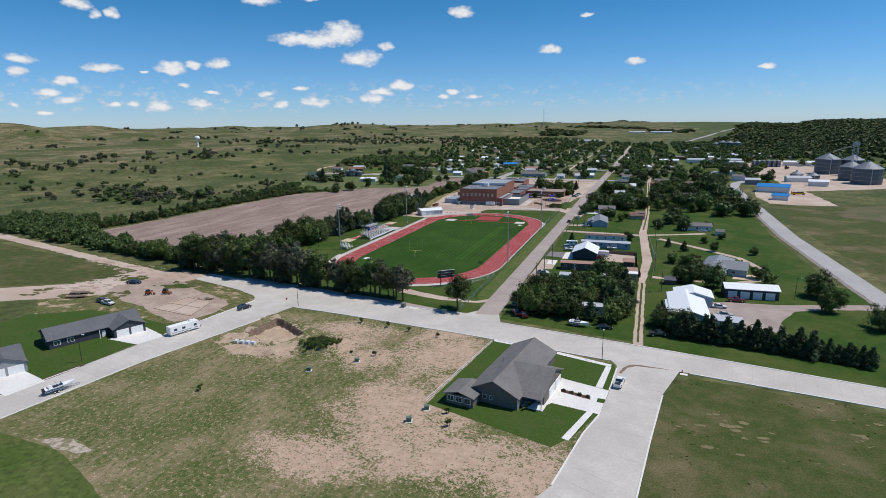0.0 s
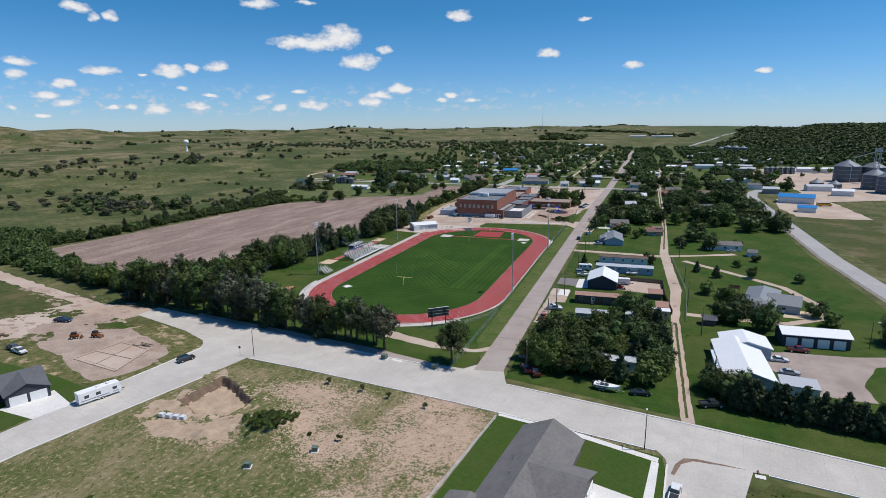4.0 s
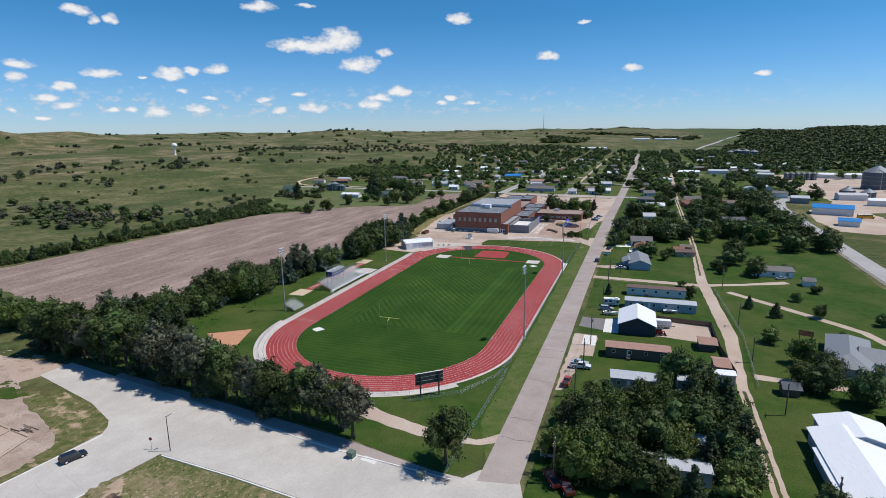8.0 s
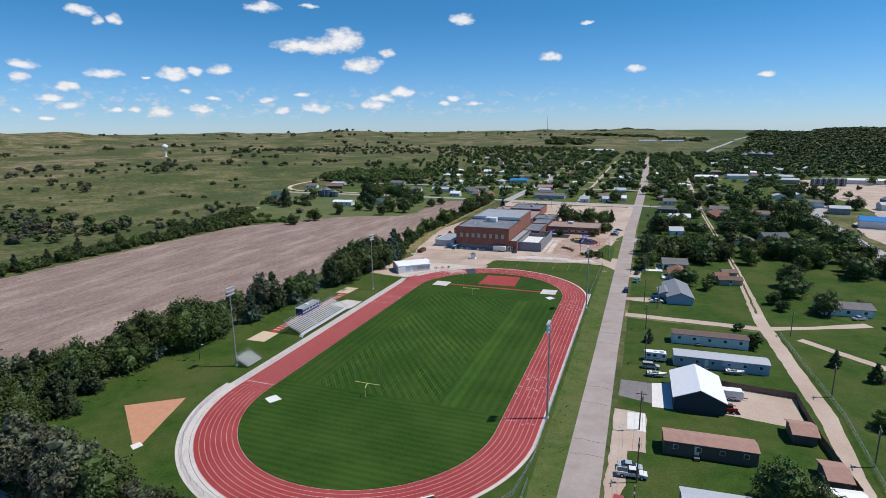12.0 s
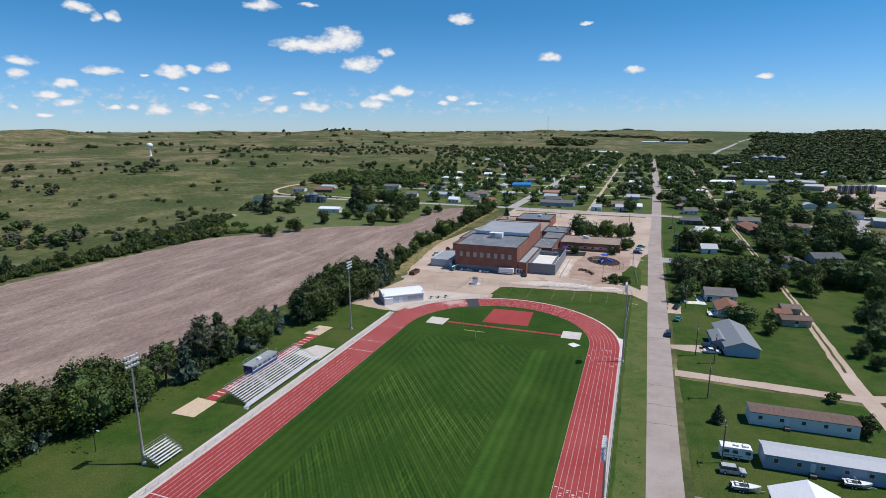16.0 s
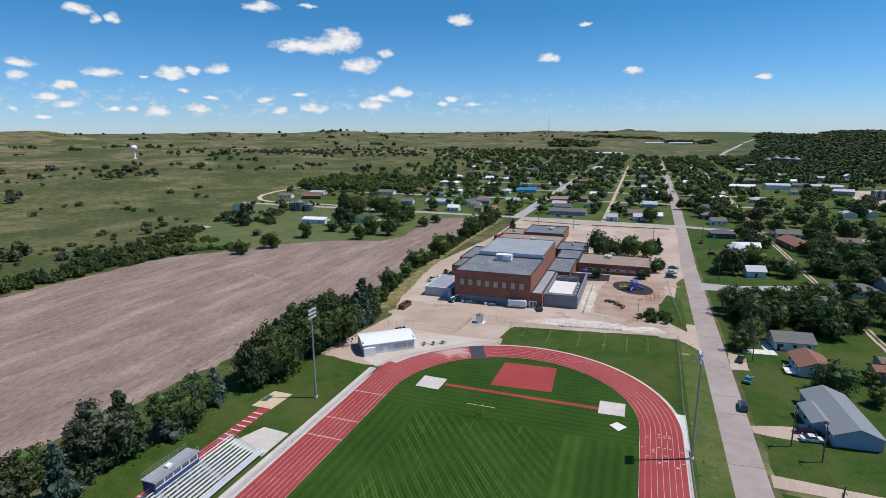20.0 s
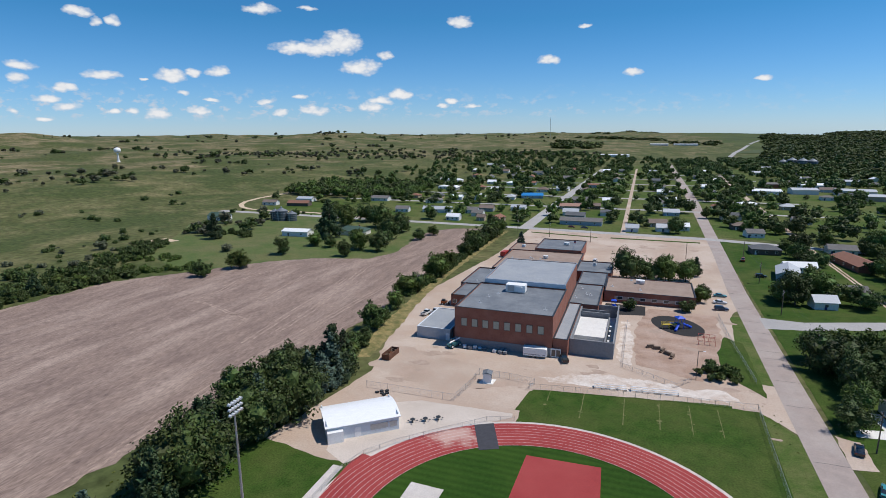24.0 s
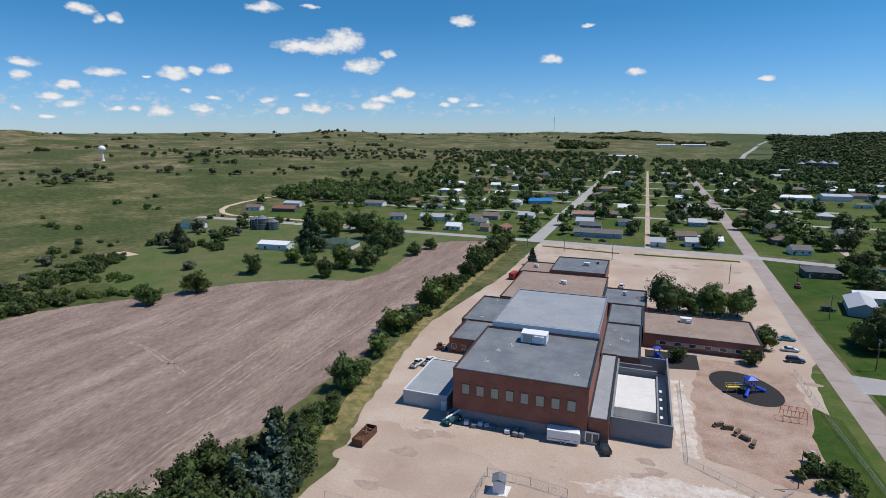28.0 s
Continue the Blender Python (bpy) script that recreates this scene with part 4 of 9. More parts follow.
    L(hs.outputs[0], b.inputs["Base Color"])
    return m


turf = turf_mat()


apron_m = mat("apron_concrete", (0.55, 0.50, 0.46), (0.48, 0.435, 0.40), 0.5, c3=(0.62, 0.58, 0.54), scale3=0.12, amt3=0.5, rough=0.9)


def build_track():
    infield = Mesh().prism(oval(HW - 0.1), -0.2, 0.075)
    tagged(part("football_field", infield, turf), "dark green mown football field with diagonal mower stripes", "field", kind="structure")
    t = thing("running_track", "red rubber eight-lane running track with white lane lines", "running track", kind="structure")
    part("surface", ring(Mesh(), HW, HW + TW, -0.2, 0.10, 48), track_red, t)
    chute = Mesh().prism([(-HW - TW, 46), (-35, 46), (-33, 62), (-34.2, 66.5), (-38.9, 67.5), (-HW - TW, 64)], -0.2, 0.096)
    part("sprint_chute", chute, track_red, t)
    for i in range(LANES + 1):
        r = HW + 0.05 + i * (TW - 0.1) / LANES
        part("lane_line", ring(Mesh(), r - 0.027, r + 0.027, 0.09, 0.106, 48), white_paint, t)
    # lane marks across the straights
    for x0, x1, y in ((-HW - TW, -HW, 47.6), (-HW - TW, -HW, 33.5), (-HW - TW, -HW, 25.5), (-HW - TW, -HW, -48.5)):
        part("cross_line", Mesh().box(x0, y - 0.1, 0.09, x1, y + 0.1, 0.108), white_paint, t)
    rnd = random.Random(4)
    for _ in range(60):
        i, y = rnd.randrange(LANES), rnd.choice([-46, -40, -33, -28, -22, 44, 50, 40]) + rnd.uniform(-1.5, 1.5)
        x = HW + (i + 0.5) * TW / LANES
        part("lane_mark", Mesh().box(x - 0.25, y - 0.1, 0.09, x + 0.25, y + 0.1, 0.108), white_paint, t)
    part("dark_mat", Mesh().prism([(-16.4, 76.6), (-12.4, 78.4), (-16.2, 88.2), (-20.2, 86.0)], 0.08, 0.125), track_dark, t, "dark crossing mat over the lanes")
    apron = thing("track_apron", "pale concrete apron round the running track", "pavement", kind="structure")
    part("slab", ring(Mesh(), HW + TW, HW + TW + 0.7, -0.2, 0.085, 48), apron_m, apron)
    curve = Mesh()
    a = arc(0, -HL, HW + TW + 0.8, 180, 318, 30)
    b = [(x * k, -HL + (y + HL) * k) for i, (x, y) in enumerate(arc(0, -HL, HW + TW, 180, 318, 30)) for k in (1 + (4.0 - 1.6 * i / 30) / (HW + TW),)]
    curve.prism((b + a[::-1]), -0.2, 0.09)
    part("slab", curve, apron_m, apron)
    part("slab", Mesh().box(-42.7, -56, -0.2, -40.5, 62, 0.088), apron_m, apron)
    part("slab", Mesh().prism([(-53.5, 16.5), (-43.5, 14.5), (-43.5, 24), (-50.5, 24.5)], -0.2, 0.092), apron_m, apron)
    part("slab", Mesh().prism([(36, 52), (41, 46), (41, 62), (38, 62)], -0.2, 0.086), slab_white, apron)
    hj = thing("high_jump_pad", "red square rubber jumping area behind the goal", "sports surface", kind="structure")
    part("surface", Mesh().prism([(-7, 62.4), (9.1, 63.4), (8.3, 78.6), (-6.6, 78)], -0.1, 0.10), track_red, hj)
    pv = thing("vault_runway", "narrow red runway between two pale concrete pads", "sports surface", kind="structure")
    part("runway", Mesh().box(-18.5, 58, -0.1, 21.5, 59.3, 0.10), track_red, pv)
    part("pad", Mesh().prism([(-25.7, 55.4), (-19.2, 55.2), (-18.9, 61.8), (-25.6, 62)], -0.1, 0.11), apron_m, pv)
    part("pad", Mesh().prism([(21.3, 56.3), (27.4, 56.6), (27.4, 63.1), (21.3, 62.9)], -0.1, 0.11), apron_m, pv)
    for name, pts in (("shot_circle_pad", [(24.2, 51.6), (26.3, 49.5), (28.1, 51.9), (25.8, 53.5)]), ("discus_pad", [(-28.4, -55.6), (-25.6, -57.2), (-24, -54.5), (-27, -53)])):
        tagged(part(name, Mesh().prism(pts, -0.1, 0.105), slab_white), "pale concrete throwing pad in the grass", "pavement", kind="structure")
    lj = thing("long_jump_runway", "red long jump runway with pale sand pits at both ends", "sports surface", kind="structure")
    part("runway", Mesh().box(-57.4, -15.8, -0.1, -54.4, 32.0, 0.10), track_red, lj)
    for i in range(7):
        part("board_mark", Mesh().box(-57.2, -13.5 + i * 1.9, 0.095, -54.6, -13.1 + i * 1.9, 0.112), white_paint, lj)
        part("board_mark", Mesh().box(-57.2, 17 + i * 2.0, 0.095, -54.6, 17.4 + i * 2.0, 0.112), white_paint, lj)
    part("sand_pit", Mesh().prism([(-59.8, -24.1), (-53.2, -23.8), (-53.4, -15.8), (-59.7, -15.6)], -0.1, 0.085), pale_sand, lj)
    part("sand_pit", Mesh().prism([(-59.9, 31.9), (-54.2, 31.9), (-53.9, 40.3), (-59.4, 40.3)], -0.1, 0.085), pale_sand, lj)
    tagged(part("throwing_sector", Mesh().prism([(-59.3, -70), (-41.3, -83.2), (-40.6, -81.5), (-47.8, -61.8)], -0.1, 0.07), sand), "orange sand throwing sector in the grass", "sports surface", kind="structure")
    tagged(part("sector_plate", Mesh().prism([(-42.4, -83), (-40.4, -84), (-39.8, -81.9), (-41.6, -81.2)], -0.1, 0.12), slab_white), "pale concrete pad at the tip of the sand sector", "pavement", kind="structure")
    tagged(part("dirt_path", Mesh().prism(ragged([(6, -97), (14, -96.5), (30, -101), (43, -102.5), (48, -97.5), (48, -101.5), (44, -104.5), (30, -105), (12, -101)], 1.5, 0.5), -0.1, 0.055), gravel), "bare dirt path across the grass to the street", "path", kind="structure")


def light_pole(at, turn):
    t = thing("floodlight_pole", "tall galvanised floodlight pole with a cluster of lamps", "floodlight", pose(*at, 0, 0, turn), "floodlights round the field")
    part("pole", Mesh().tube((0, 0, 0), (0, 0, 23.6), 0.30, 0.13, 10), steel, t)
    part("base", Mesh().tube((0, 0, 0), (0, 0, 0.5), 0.45, 0.45, 10), slab_white, t)
    for k in range(3):
        z = 21.4 + k * 0.95
        bar = part("crossarm", Mesh().box(-1.5, -0.08, z, 1.5, 0.08, z + 0.12), steel, t)
        for i in range(5):
            x = -1.3 + i * 0.65
            lamp = part("lamp", Mesh().tube((x, 0.05, z + 0.35), (x, 0.5, z + 0.15), 0.16, 0.30, 8), alu, bar)
    return t


goal_yellow = mat("faded_yellow_paint", (0.72, 0.66, 0.22), (0.66, 0.60, 0.2), 1.0, rough=0.5)


def goal_post(y, turn):
    t = thing("goal_post", "white-yellow gooseneck football goal post", "goal post", pose(-4.6, y, 0.07, 0, 0, turn), "goal posts")
    part("post", Mesh().tube((0, 0, 0), (0, 0, 2.4), 0.09).tube((0, 0, 2.4), (0, 1.5, 3.05), 0.09), goal_yellow, t)
    part("crossbar", Mesh().tube((-3.56, 1.5, 3.05), (3.56, 1.5, 3.05), 0.09), goal_yellow, t)
    for s in (-1, 1):
        part("upright", Mesh().tube((3.56 * s, 1.5, 3.05), (3.56 * s, 1.5, 9.1), 0.035, 0.028, 6), steel, t)


def bleachers(name, label, at, length, rows, press=False, rise=0.31):
    t = thing(name, label, "bleachers", at)
    for i in range(rows):
        x, z = -i * 0.68, 0.75 + i * rise
        part("foot_board", Mesh().box(x - 0.03, 0, z - 0.05, x + 0.38, length, z), alu, t)
        part("seat_plank", Mesh().box(x - 0.33, 0, z + 0.38, x - 0.05, length, z + 0.43), alu, t)
        if press:
            for y in (length * 0.33, length * 0.67):
                part("aisle_rail", Mesh().tube((x, y, z), (x, y, z + 0.9), 0.025, n=4), steel, t)
                part("aisle_step", Mesh().box(x - 0.36, y - 0.6, z + 0.18, x + 0.02, y + 0.6, z + 0.21), steel, t)
    top = 0.75 + rows * rise
    back = -rows * 0.68
    n = max(2, int(length / 3.5))
    for j in range(n + 1):
        y = length * j / n
        part("frame", Mesh().tube((back, y, 0), (back, y, top + 0.9), 0.05, n=5).tube((0.4, y, 0.05), (0.4, y, 0.75), 0.05, n=5).tube((back, y, top - 0.4), (0.4, y, 0.4), 0.05, n=5), steel, t)
    for z in (top + 0.35, top + 0.9):
        part("guard_rail", Mesh().tube((back, 0, z), (back, length, z), 0.035, n=5), steel, t)
    for y in (0, length):
        part("guard_rail", Mesh().tube((back, y, top + 0.9), (0.4, y, 1.5), 0.035, n=5).tube((back, y, top + 0.4), (0.4, y, 1.1), 0.035, n=5), steel, t)
    if press:
        part("front_walk", Mesh().box(0.5, -1, 0.7, 1.7, length + 0.5, 0.78), alu, t)
        for y in (-1.6, length + 0.5):
            part("stair", Mesh().box(0.5, y, 0.0, 1.7, y + 0.5, 0.35).box(0.5, y + 0.25, 0.35, 1.7, y + 0.75, 0.6), alu, t)
        part("front_rail", Mesh().tube((1.7, -1, 1.7), (1.7, length, 1.7), 0.035, n=5).tube((1.7, -1, 1.25), (1.7, length, 1.25), 0.03, n=5), steel, t)
    return t


def press_box():
    t = thing("press_box", "navy press box with white windows and a flat grey roof deck", "press box", pose(-51.9, -5.6, -0.4))
    for y in (0.2, 5, 10.3):
        for x in (-1.1, 1.1):
            part("leg", Mesh().box(x - 0.12, y - 0.12, 0.4, x + 0.12, y + 0.12, 3.4), steel, t)
    part("body", Mesh().box(-1.4, 0, 3.4, 1.4, 10.5, 4.5).box(-1.4, 0, 4.5, -1.2, 10.5, 5.9).box(-1.4, 0, 4.5, 1.4, 0.2, 5.9).box(-1.4, 10.3, 4.5, 1.4, 10.5, 5.9), navy, t)
    part("window_band", Mesh().box(1.25, 0.2, 4.5, 1.36, 10.3, 4.65).box(1.25, 0.2, 5.55, 1.36, 10.3, 5.9), white, t)
    for i in range(5):
        y = 0.3 + i * 2.0
        w = part("window", Mesh().box(1.27, y, 4.65, 1.33, y + 1.85, 5.55), glass, t)
        part("frame", Mesh().box(1.25, y + 1.85, 4.65, 1.38, y + 2.0, 5.55), white, w)
    part("roof_deck", Mesh().box(-1.6, -0.2, 5.9, 1.6, 10.7, 6.08), membrane_lt, t)
    part("roof_hatch", Mesh().box(-0.5, 4, 6.08, 0.5, 5.2, 6.5), white, t)
    rail = Mesh()
    for x, y in [(s, i * 2.1) for s in (-1.55, 1.55) for i in range(6)]:
        rail.tube((x, y, 6.08), (x, y, 7.1), 0.03, n=4)
    for s in (-1.55, 1.55):
        for z in (6.6, 7.1):
            rail.tube((s, 0, z), (s, 10.5, z), 0.03, n=4)
    part("guard_rail", rail, steel, t)


def scoreboard():
    t = thing("scoreboard", "dark scoreboard panel on black posts behind the track end", "scoreboard", pose(26.2, -87.2, 0, 0, 0, 40))
    for x in (-2.4, 2.4):
        part("post", Mesh().box(x - 0.15, -0.15, 0, x + 0.15, 0.15, 6.4), dark_metal, t)
    for i in range(3):
        p = part("panel", Mesh().box(-3.6, 0.16, 3.4 + i * 1.0, 3.6, 0.42, 4.34 + i * 1.0), mat("scoreboard_face", (0.045, 0.055, 0.055), rough=0.5), t)
        part("trim", Mesh().box(-3.6, 0.14, 4.34 + i, 3.6, 0.44, 4.40 + i), white, p)


def concession():
    t = thing("concession_building", "white metal building with a low arched roof beside the track", "building", pose(-48.2, 68.8, 0, 0, 0, 39))
    w, d, h = 16.0, 9.6, 3.2
    part("wall", Mesh().box(0, 0, 0, w, 0.2, h).box(0, d - 0.2, 0, w, d, h).box(0, 0.2, 0, 0.2, d - 0.2, h + 0.9).box(w - 0.2, 0.2, 0, w, d - 0.2, h + 0.9), metal_pale, t)
    n, m = 10, Mesh()
    prof = [(-0.4 + (d + 0.8) * i / n, h + 1.7 * math.sin(math.pi * (0.12 + 0.76 * i / n)) - 0.6) for i in range(n + 1)]
    ringp = prof + [(y, z + 0.15) for y, z in reversed(prof)]
    k = len(ringp)
    m.add([(x, y, z) for x in (-0.4, w + 0.4) for y, z in ringp], [(i, (i + 1) % k, k + (i + 1) % k, k + i) for i in range(k)] + [tuple(range(k))[::-1], tuple(range(k, 2 * k))])
    part("roof", m, white_metal, t)
    part("door", Mesh().box(6, -0.06, 0, 7.4, 0.0, 2.3), white, t, "white service door")
    part("shutter", Mesh().box(9.5, -0.06, 1.0, 13.5, 0.0, 2.4), steel, t)
    part("shutter", Mesh().box(13.9, -0.06, 1.0, 15.6, 0.0, 2.4), steel, t)
    part("lean_to", Mesh().box(-0.05, -1.2, 0, 3.4, 0, 2.6), white, t)


def chain_fence(name, pts, h=1.2, label="grey chain-link fence with steel posts", step=3.0, every=3):
    """Posts, a top rail and thin mesh wires."""
    t = thing(name, label, "fence")
    for (ax, ay), (bx, by) in zip(pts, pts[1:]):
        L = math.hypot(bx - ax, by - ay)
        n = max(1, round(L / step))
        rail = Mesh().tube((ax, ay, h), (bx, by, h), 0.03, n=4)
        wires = Mesh()
        for j in range(1, 7):
            z = 0.05 + (h - 0.1) * j / 7
            wires.tube((ax, ay, z), (bx, by, z), 0.008, n=3)
        k = max(2, int(L / 0.5))
        for j in range(k):
            x, y = ax + (bx - ax) * j / k, ay + (by - ay) * j / k
            wires.tube((x, y, 0.03), (x, y, h), 0.007, n=3)
        part("top_rail", rail, steel, t)
        part("wire_mesh", wires, steel, t)
        for j in range(n + 1):
            x, y = ax + (bx - ax) * j / n, ay + (by - ay) * j / n
            part("post", Mesh().tube((x, y, 0), (x, y, h + 0.08), 0.035, n=5), steel, t)
    return t


build_track()
for at, turn in (((-48.8, -41.8, 0), -90), ((40.7, -42.1, 0), 90), ((41.0, 43.3, 0), 90), ((-47.2, 41.0, 0), -90)):
    light_pole(at, turn)
goal_post(-46.6, 0)
goal_post(46.6, 180)
bleachers("grandstand", "long aluminium grandstand with rows of bench seats", pose(-45.3, -15.0, 0), 29.6, 9, True)
bleachers("small_bleacher", "small aluminium bleacher on the grass", pose(-44.9, -42.0, 0), 6.0, 6)
press_box()
scoreboard()
concession()
chain_fence("track_fence", [(40.8, 52), (40.8, -60), (39.4, -72), (33, -84), (22, -92)])
chain_fence("track_fence", arc(0, -HL, HW + TW + 2.2, 182, 300, 14))
chain_fence("walk_fence", [(-40.4, -52), (-40.4, 60), (-38.5, 67), (-34, 73), (-27, 80), (-18, 88.5), (-12, 91)])
chain_fence("north_fence", [(-12, 108), (20, 112.5), (41.8, 114.5), (40.6, 66), (40.8, 52)], 1.6)
chain_fence("corner_fence", [(41.3, -68), (40.6, -116)], 1.6)

# ---- school ----


def flat_block(parent, x0, y0, x1, y1, h, wall_m, roof_m, name="wall", parapet=0.35, z0=0.0, cap=None):
    """Walls with thickness round a flat roof with a parapet."""
    w = 0.35
    for ax, ay, bx, by in ((x0, y0, x1, y0 + w), (x0, y1 - w, x1, y1), (x0, y0 + w, x0 + w, y1 - w), (x1 - w, y0 + w, x1, y1 - w)):
        part(name, Mesh().box(ax, ay, z0, bx, by, h + parapet), wall_m, parent)
    part("roof", Mesh().box(x0 + w, y0 + w, h - 0.3, x1 - w, y1 - w, h), roof_m, parent)
    for a in ((x0 - 0.08, y0 - 0.08, x1 + 0.08, y0 + w), (x0 - 0.08, y1 - w, x1 + 0.08, y1 + 0.08), (x0 - 0.08, y0 + w, x0 + w, y1 - w), (x1 - w, y0 + w, x1 + 0.08, y1 - w)):
        part("coping", Mesh().box(a[0], a[1], h + parapet, a[2], a[3], h + parapet + 0.1), cap or dark_metal, parent)


def windows(parent, spots, w, h, axis="x", out=0.05, mat_pane=None, frame_m=None):
    """Framed windows on a wall; spots are their lower middle points on the wall's face."""
    for x, y, z in spots:
        if axis == "x":
            f = Mesh().box(x - w / 2, y - out, z, x - w / 2 + 0.1, y, z + h).box(x + w / 2 - 0.1, y - out, z, x + w / 2, y, z + h).box(x - w / 2, y - out, z, x + w / 2, y, z + 0.1).box(x - w / 2, y - out, z + h - 0.1, x + w / 2, y, z + h)
            p = Mesh().box(x - w / 2 + 0.1, y - out * 0.4, z + 0.1, x + w / 2 - 0.1, y + 0.02, z + h - 0.1)
        else:
            o = -out
            f = Mesh().box(x, y - w / 2, z, x - o, y - w / 2 + 0.1, z + h).box(x, y + w / 2 - 0.1, z, x - o, y + w / 2, z + h).box(x, y - w / 2, z, x - o, y + w / 2, z + 0.1).box(x, y - w / 2, z + h - 0.1, x - o, y + w / 2, z + h)
            p = Mesh().box(x - 0.02, y - w / 2 + 0.1, z + 0.1, x - o * 0.4, y + w / 2 - 0.1, z + h - 0.1)
        win = part("window", f, frame_m or white, parent)
        part("pane", p, mat_pane or glass, win)


def rooftop_unit(x, y, z, w, d, h, m=None):
    t = thing("rooftop_unit", "white metal air handling unit on the flat roof", "air conditioner", pose(x, y, z), "rooftop units")
    part("cabinet", Mesh().box(0, 0, 0.2, w, d, h), m or white, t)
    part("curb", Mesh().box(0.1, 0.1, 0, w - 0.1, d - 0.1, 0.2), steel, t)
    part("grille", Mesh().box(w * 0.1, -0.04, 0.4, w * 0.45, 0, h - 0.2), steel, t)
    part("hood", Mesh().box(w * 0.55, -0.4, 0.5, w * 0.9, 0, h - 0.4), m or white, t)


def school():
    t = thing("school_building", "large red brick school with flat grey roofs", "school")
    # near gymnasium: dark base, brick above, a row of pale upper windows
    flat_block(t, -40.0, 130.8, -9.6, 160.6, 12.2, brick, membrane)
    part("base_course", Mesh().box(-40.06, 130.7, 0, -9.54, 130.8, 2.7), block, t, "dark block base course")
    bronze = mat("bronze_frame", (0.13, 0.10, 0.085), rough=0.5)
    frosted = mat("frosted_panel", (0.40, 0.40, 0.33), (0.35, 0.355, 0.29), 1.0, rough=0.4)
    windows(t, [(-36.9 + i * 3.4, 130.8, 6.6) for i in range(8)], 1.9, 2.6, "x", 0.12, frosted, bronze)
    d = part("door", Mesh().box(-9.0 - 1.0, 130.62, 0.0, -7.0, 130.72, 2.8), white, t, "white framed double entrance door")
    for x in (-9.7, -8.3):
        part("pane", Mesh().box(x, 130.58, 0.4, x + 1.1, 130.63, 2.4), glass, d)
    # high middle gymnasium
    flat_block(t, -38.6, 161.0, -10.0, 194.6, 13.9, brick, membrane_lt, parapet=0.15, cap=steel)
    part("fascia", Mesh().box(-38.7, 160.7, 12.3, -9.9, 160.95, 14.1), metal_pale, t)
    # low roofs along the east side
    flat_block(t, -9.5, 131.2, -5.2, 168.4, 5.4, brick, membrane_lt, parapet=0.3)
    flat_block(t, -9.9, 168.6, 0.6, 196.6, 5.0, brick, membrane)
    flat_block(t, -9.9, 196.9, 1.0, 219.0, 4.6, brick, membrane)
    flat_block(t, -13.0, 219.2, 2.2, 240.0, 4.4, brick, membrane)
    # west wing
    flat_block(t, -54.0, 168.0, -40.2, 186.0, 4.2, brick, membrane)
    flat_block(t, -56.0, 186.2, -39.0, 214.0, 4.0, brick, membrane)
    flat_block(t, -50.0, 214.2, -13.2, 256.0, 4.4, brick, tar_brown)
    flat_block(t, -38.0, 256.2, -14.5, 284.0, 5.6, brick, membrane)
    flat_block(t, -52.0, 256.2, -38.2, 276.0, 4.0, brick, tar_brown)
    windows(t, [(-52.5 + i * 3.0, 168.0, 1.2) for i in range(4)], 1.6, 1.6)
    windows(t, [(-36 + i * 4.0, 256.2, 2.4) for i in range(5)], 1.8, 1.6)
    a = thing("school_annex", "low annex with pale metal walls and a pale blue-grey roof", "building")
    flat_block(a, -53.8, 133.4, -42.4, 153.6, 3.6, mat("annex_panel", (0.42, 0.45, 0.48), (0.38, 0.41, 0.44), 0.7, rough=0.6), membrane_lt, parapet=0.1, cap=metal_pale)
    part("door", Mesh().box(-43.9, 133.3, 0, -42.6, 133.4, 2.4), white, a)
    part("link", Mesh().box(-42.4, 136, 0, -40.0, 150, 3.2), brick, a)
    p = thing("block_addition", "unfinished grey block addition with open roof and white floor", "building")
    w = 0.4
    part("wall", Mesh().box(-5.1, 134.6, 0, 7.6, 135.0, 5.0), block, p)
    part("wall", Mesh().box(7.2, 135.0, 0, 7.6, 172.5, 5.0), block, p)
    part("wall", Mesh().box(-5.1, 135.0, 0, -4.7, 168.0, 5.0), block, p)
    part("wall", Mesh().box(-4.7, 163.0, 0, 4.8, 163.4, 4.6), block, p)
    part("wall", Mesh().box(4.6, 137.0, 0, 5.0, 163.0, 3.4), block, p)
    part("wall", Mesh().box(0.6, 172.1, 0, 7.2, 172.5, 4.6), block, p)
    part("wall", Mesh().box(-4.7, 167.0, 0, 3.6, 167.4, 4.2), block, p)
    part("floor_slab", Mesh().box(-4.7, 135.0, -0.2, 7.2, 172.1, 0.25), slab_white, p)
    part("floor_deck", Mesh().box(-4.7, 143.6, 0.25, 4.6, 162.0, 3.0), slab_white, p, "white-coated deck")
    for i in range(4):
        part("wall_panel", Mesh().box(5.3, 142 + i * 4.5, 0.25, 5.9, 143.2 + i * 4.5, 2.6), white, p)
    e = thing("elementary_wing", "long low brick classroom wing with a brown gravel roof", "school")
    flat_block(e, 1.2, 192.4, 34.0, 214.6, 4.2, brick, tar_brown, parapet=0.2)
    part("window_band", Mesh().box(5, 192.3, 1.3, 31, 192.4, 2.6), mat("pale_panel", (0.45, 0.36, 0.30), rough=0.7), e)
    windows(e, [(7 + i * 4.2, 192.3, 1.3) for i in range(6)], 2.0, 1.3)
    part("door", Mesh().box(32.0, 192.3, 0, 33.4, 192.4, 2.3), glass, e)
    rooftop_unit(-29.0, 152.5, 12.2, 6.6, 3.6, 2.6)
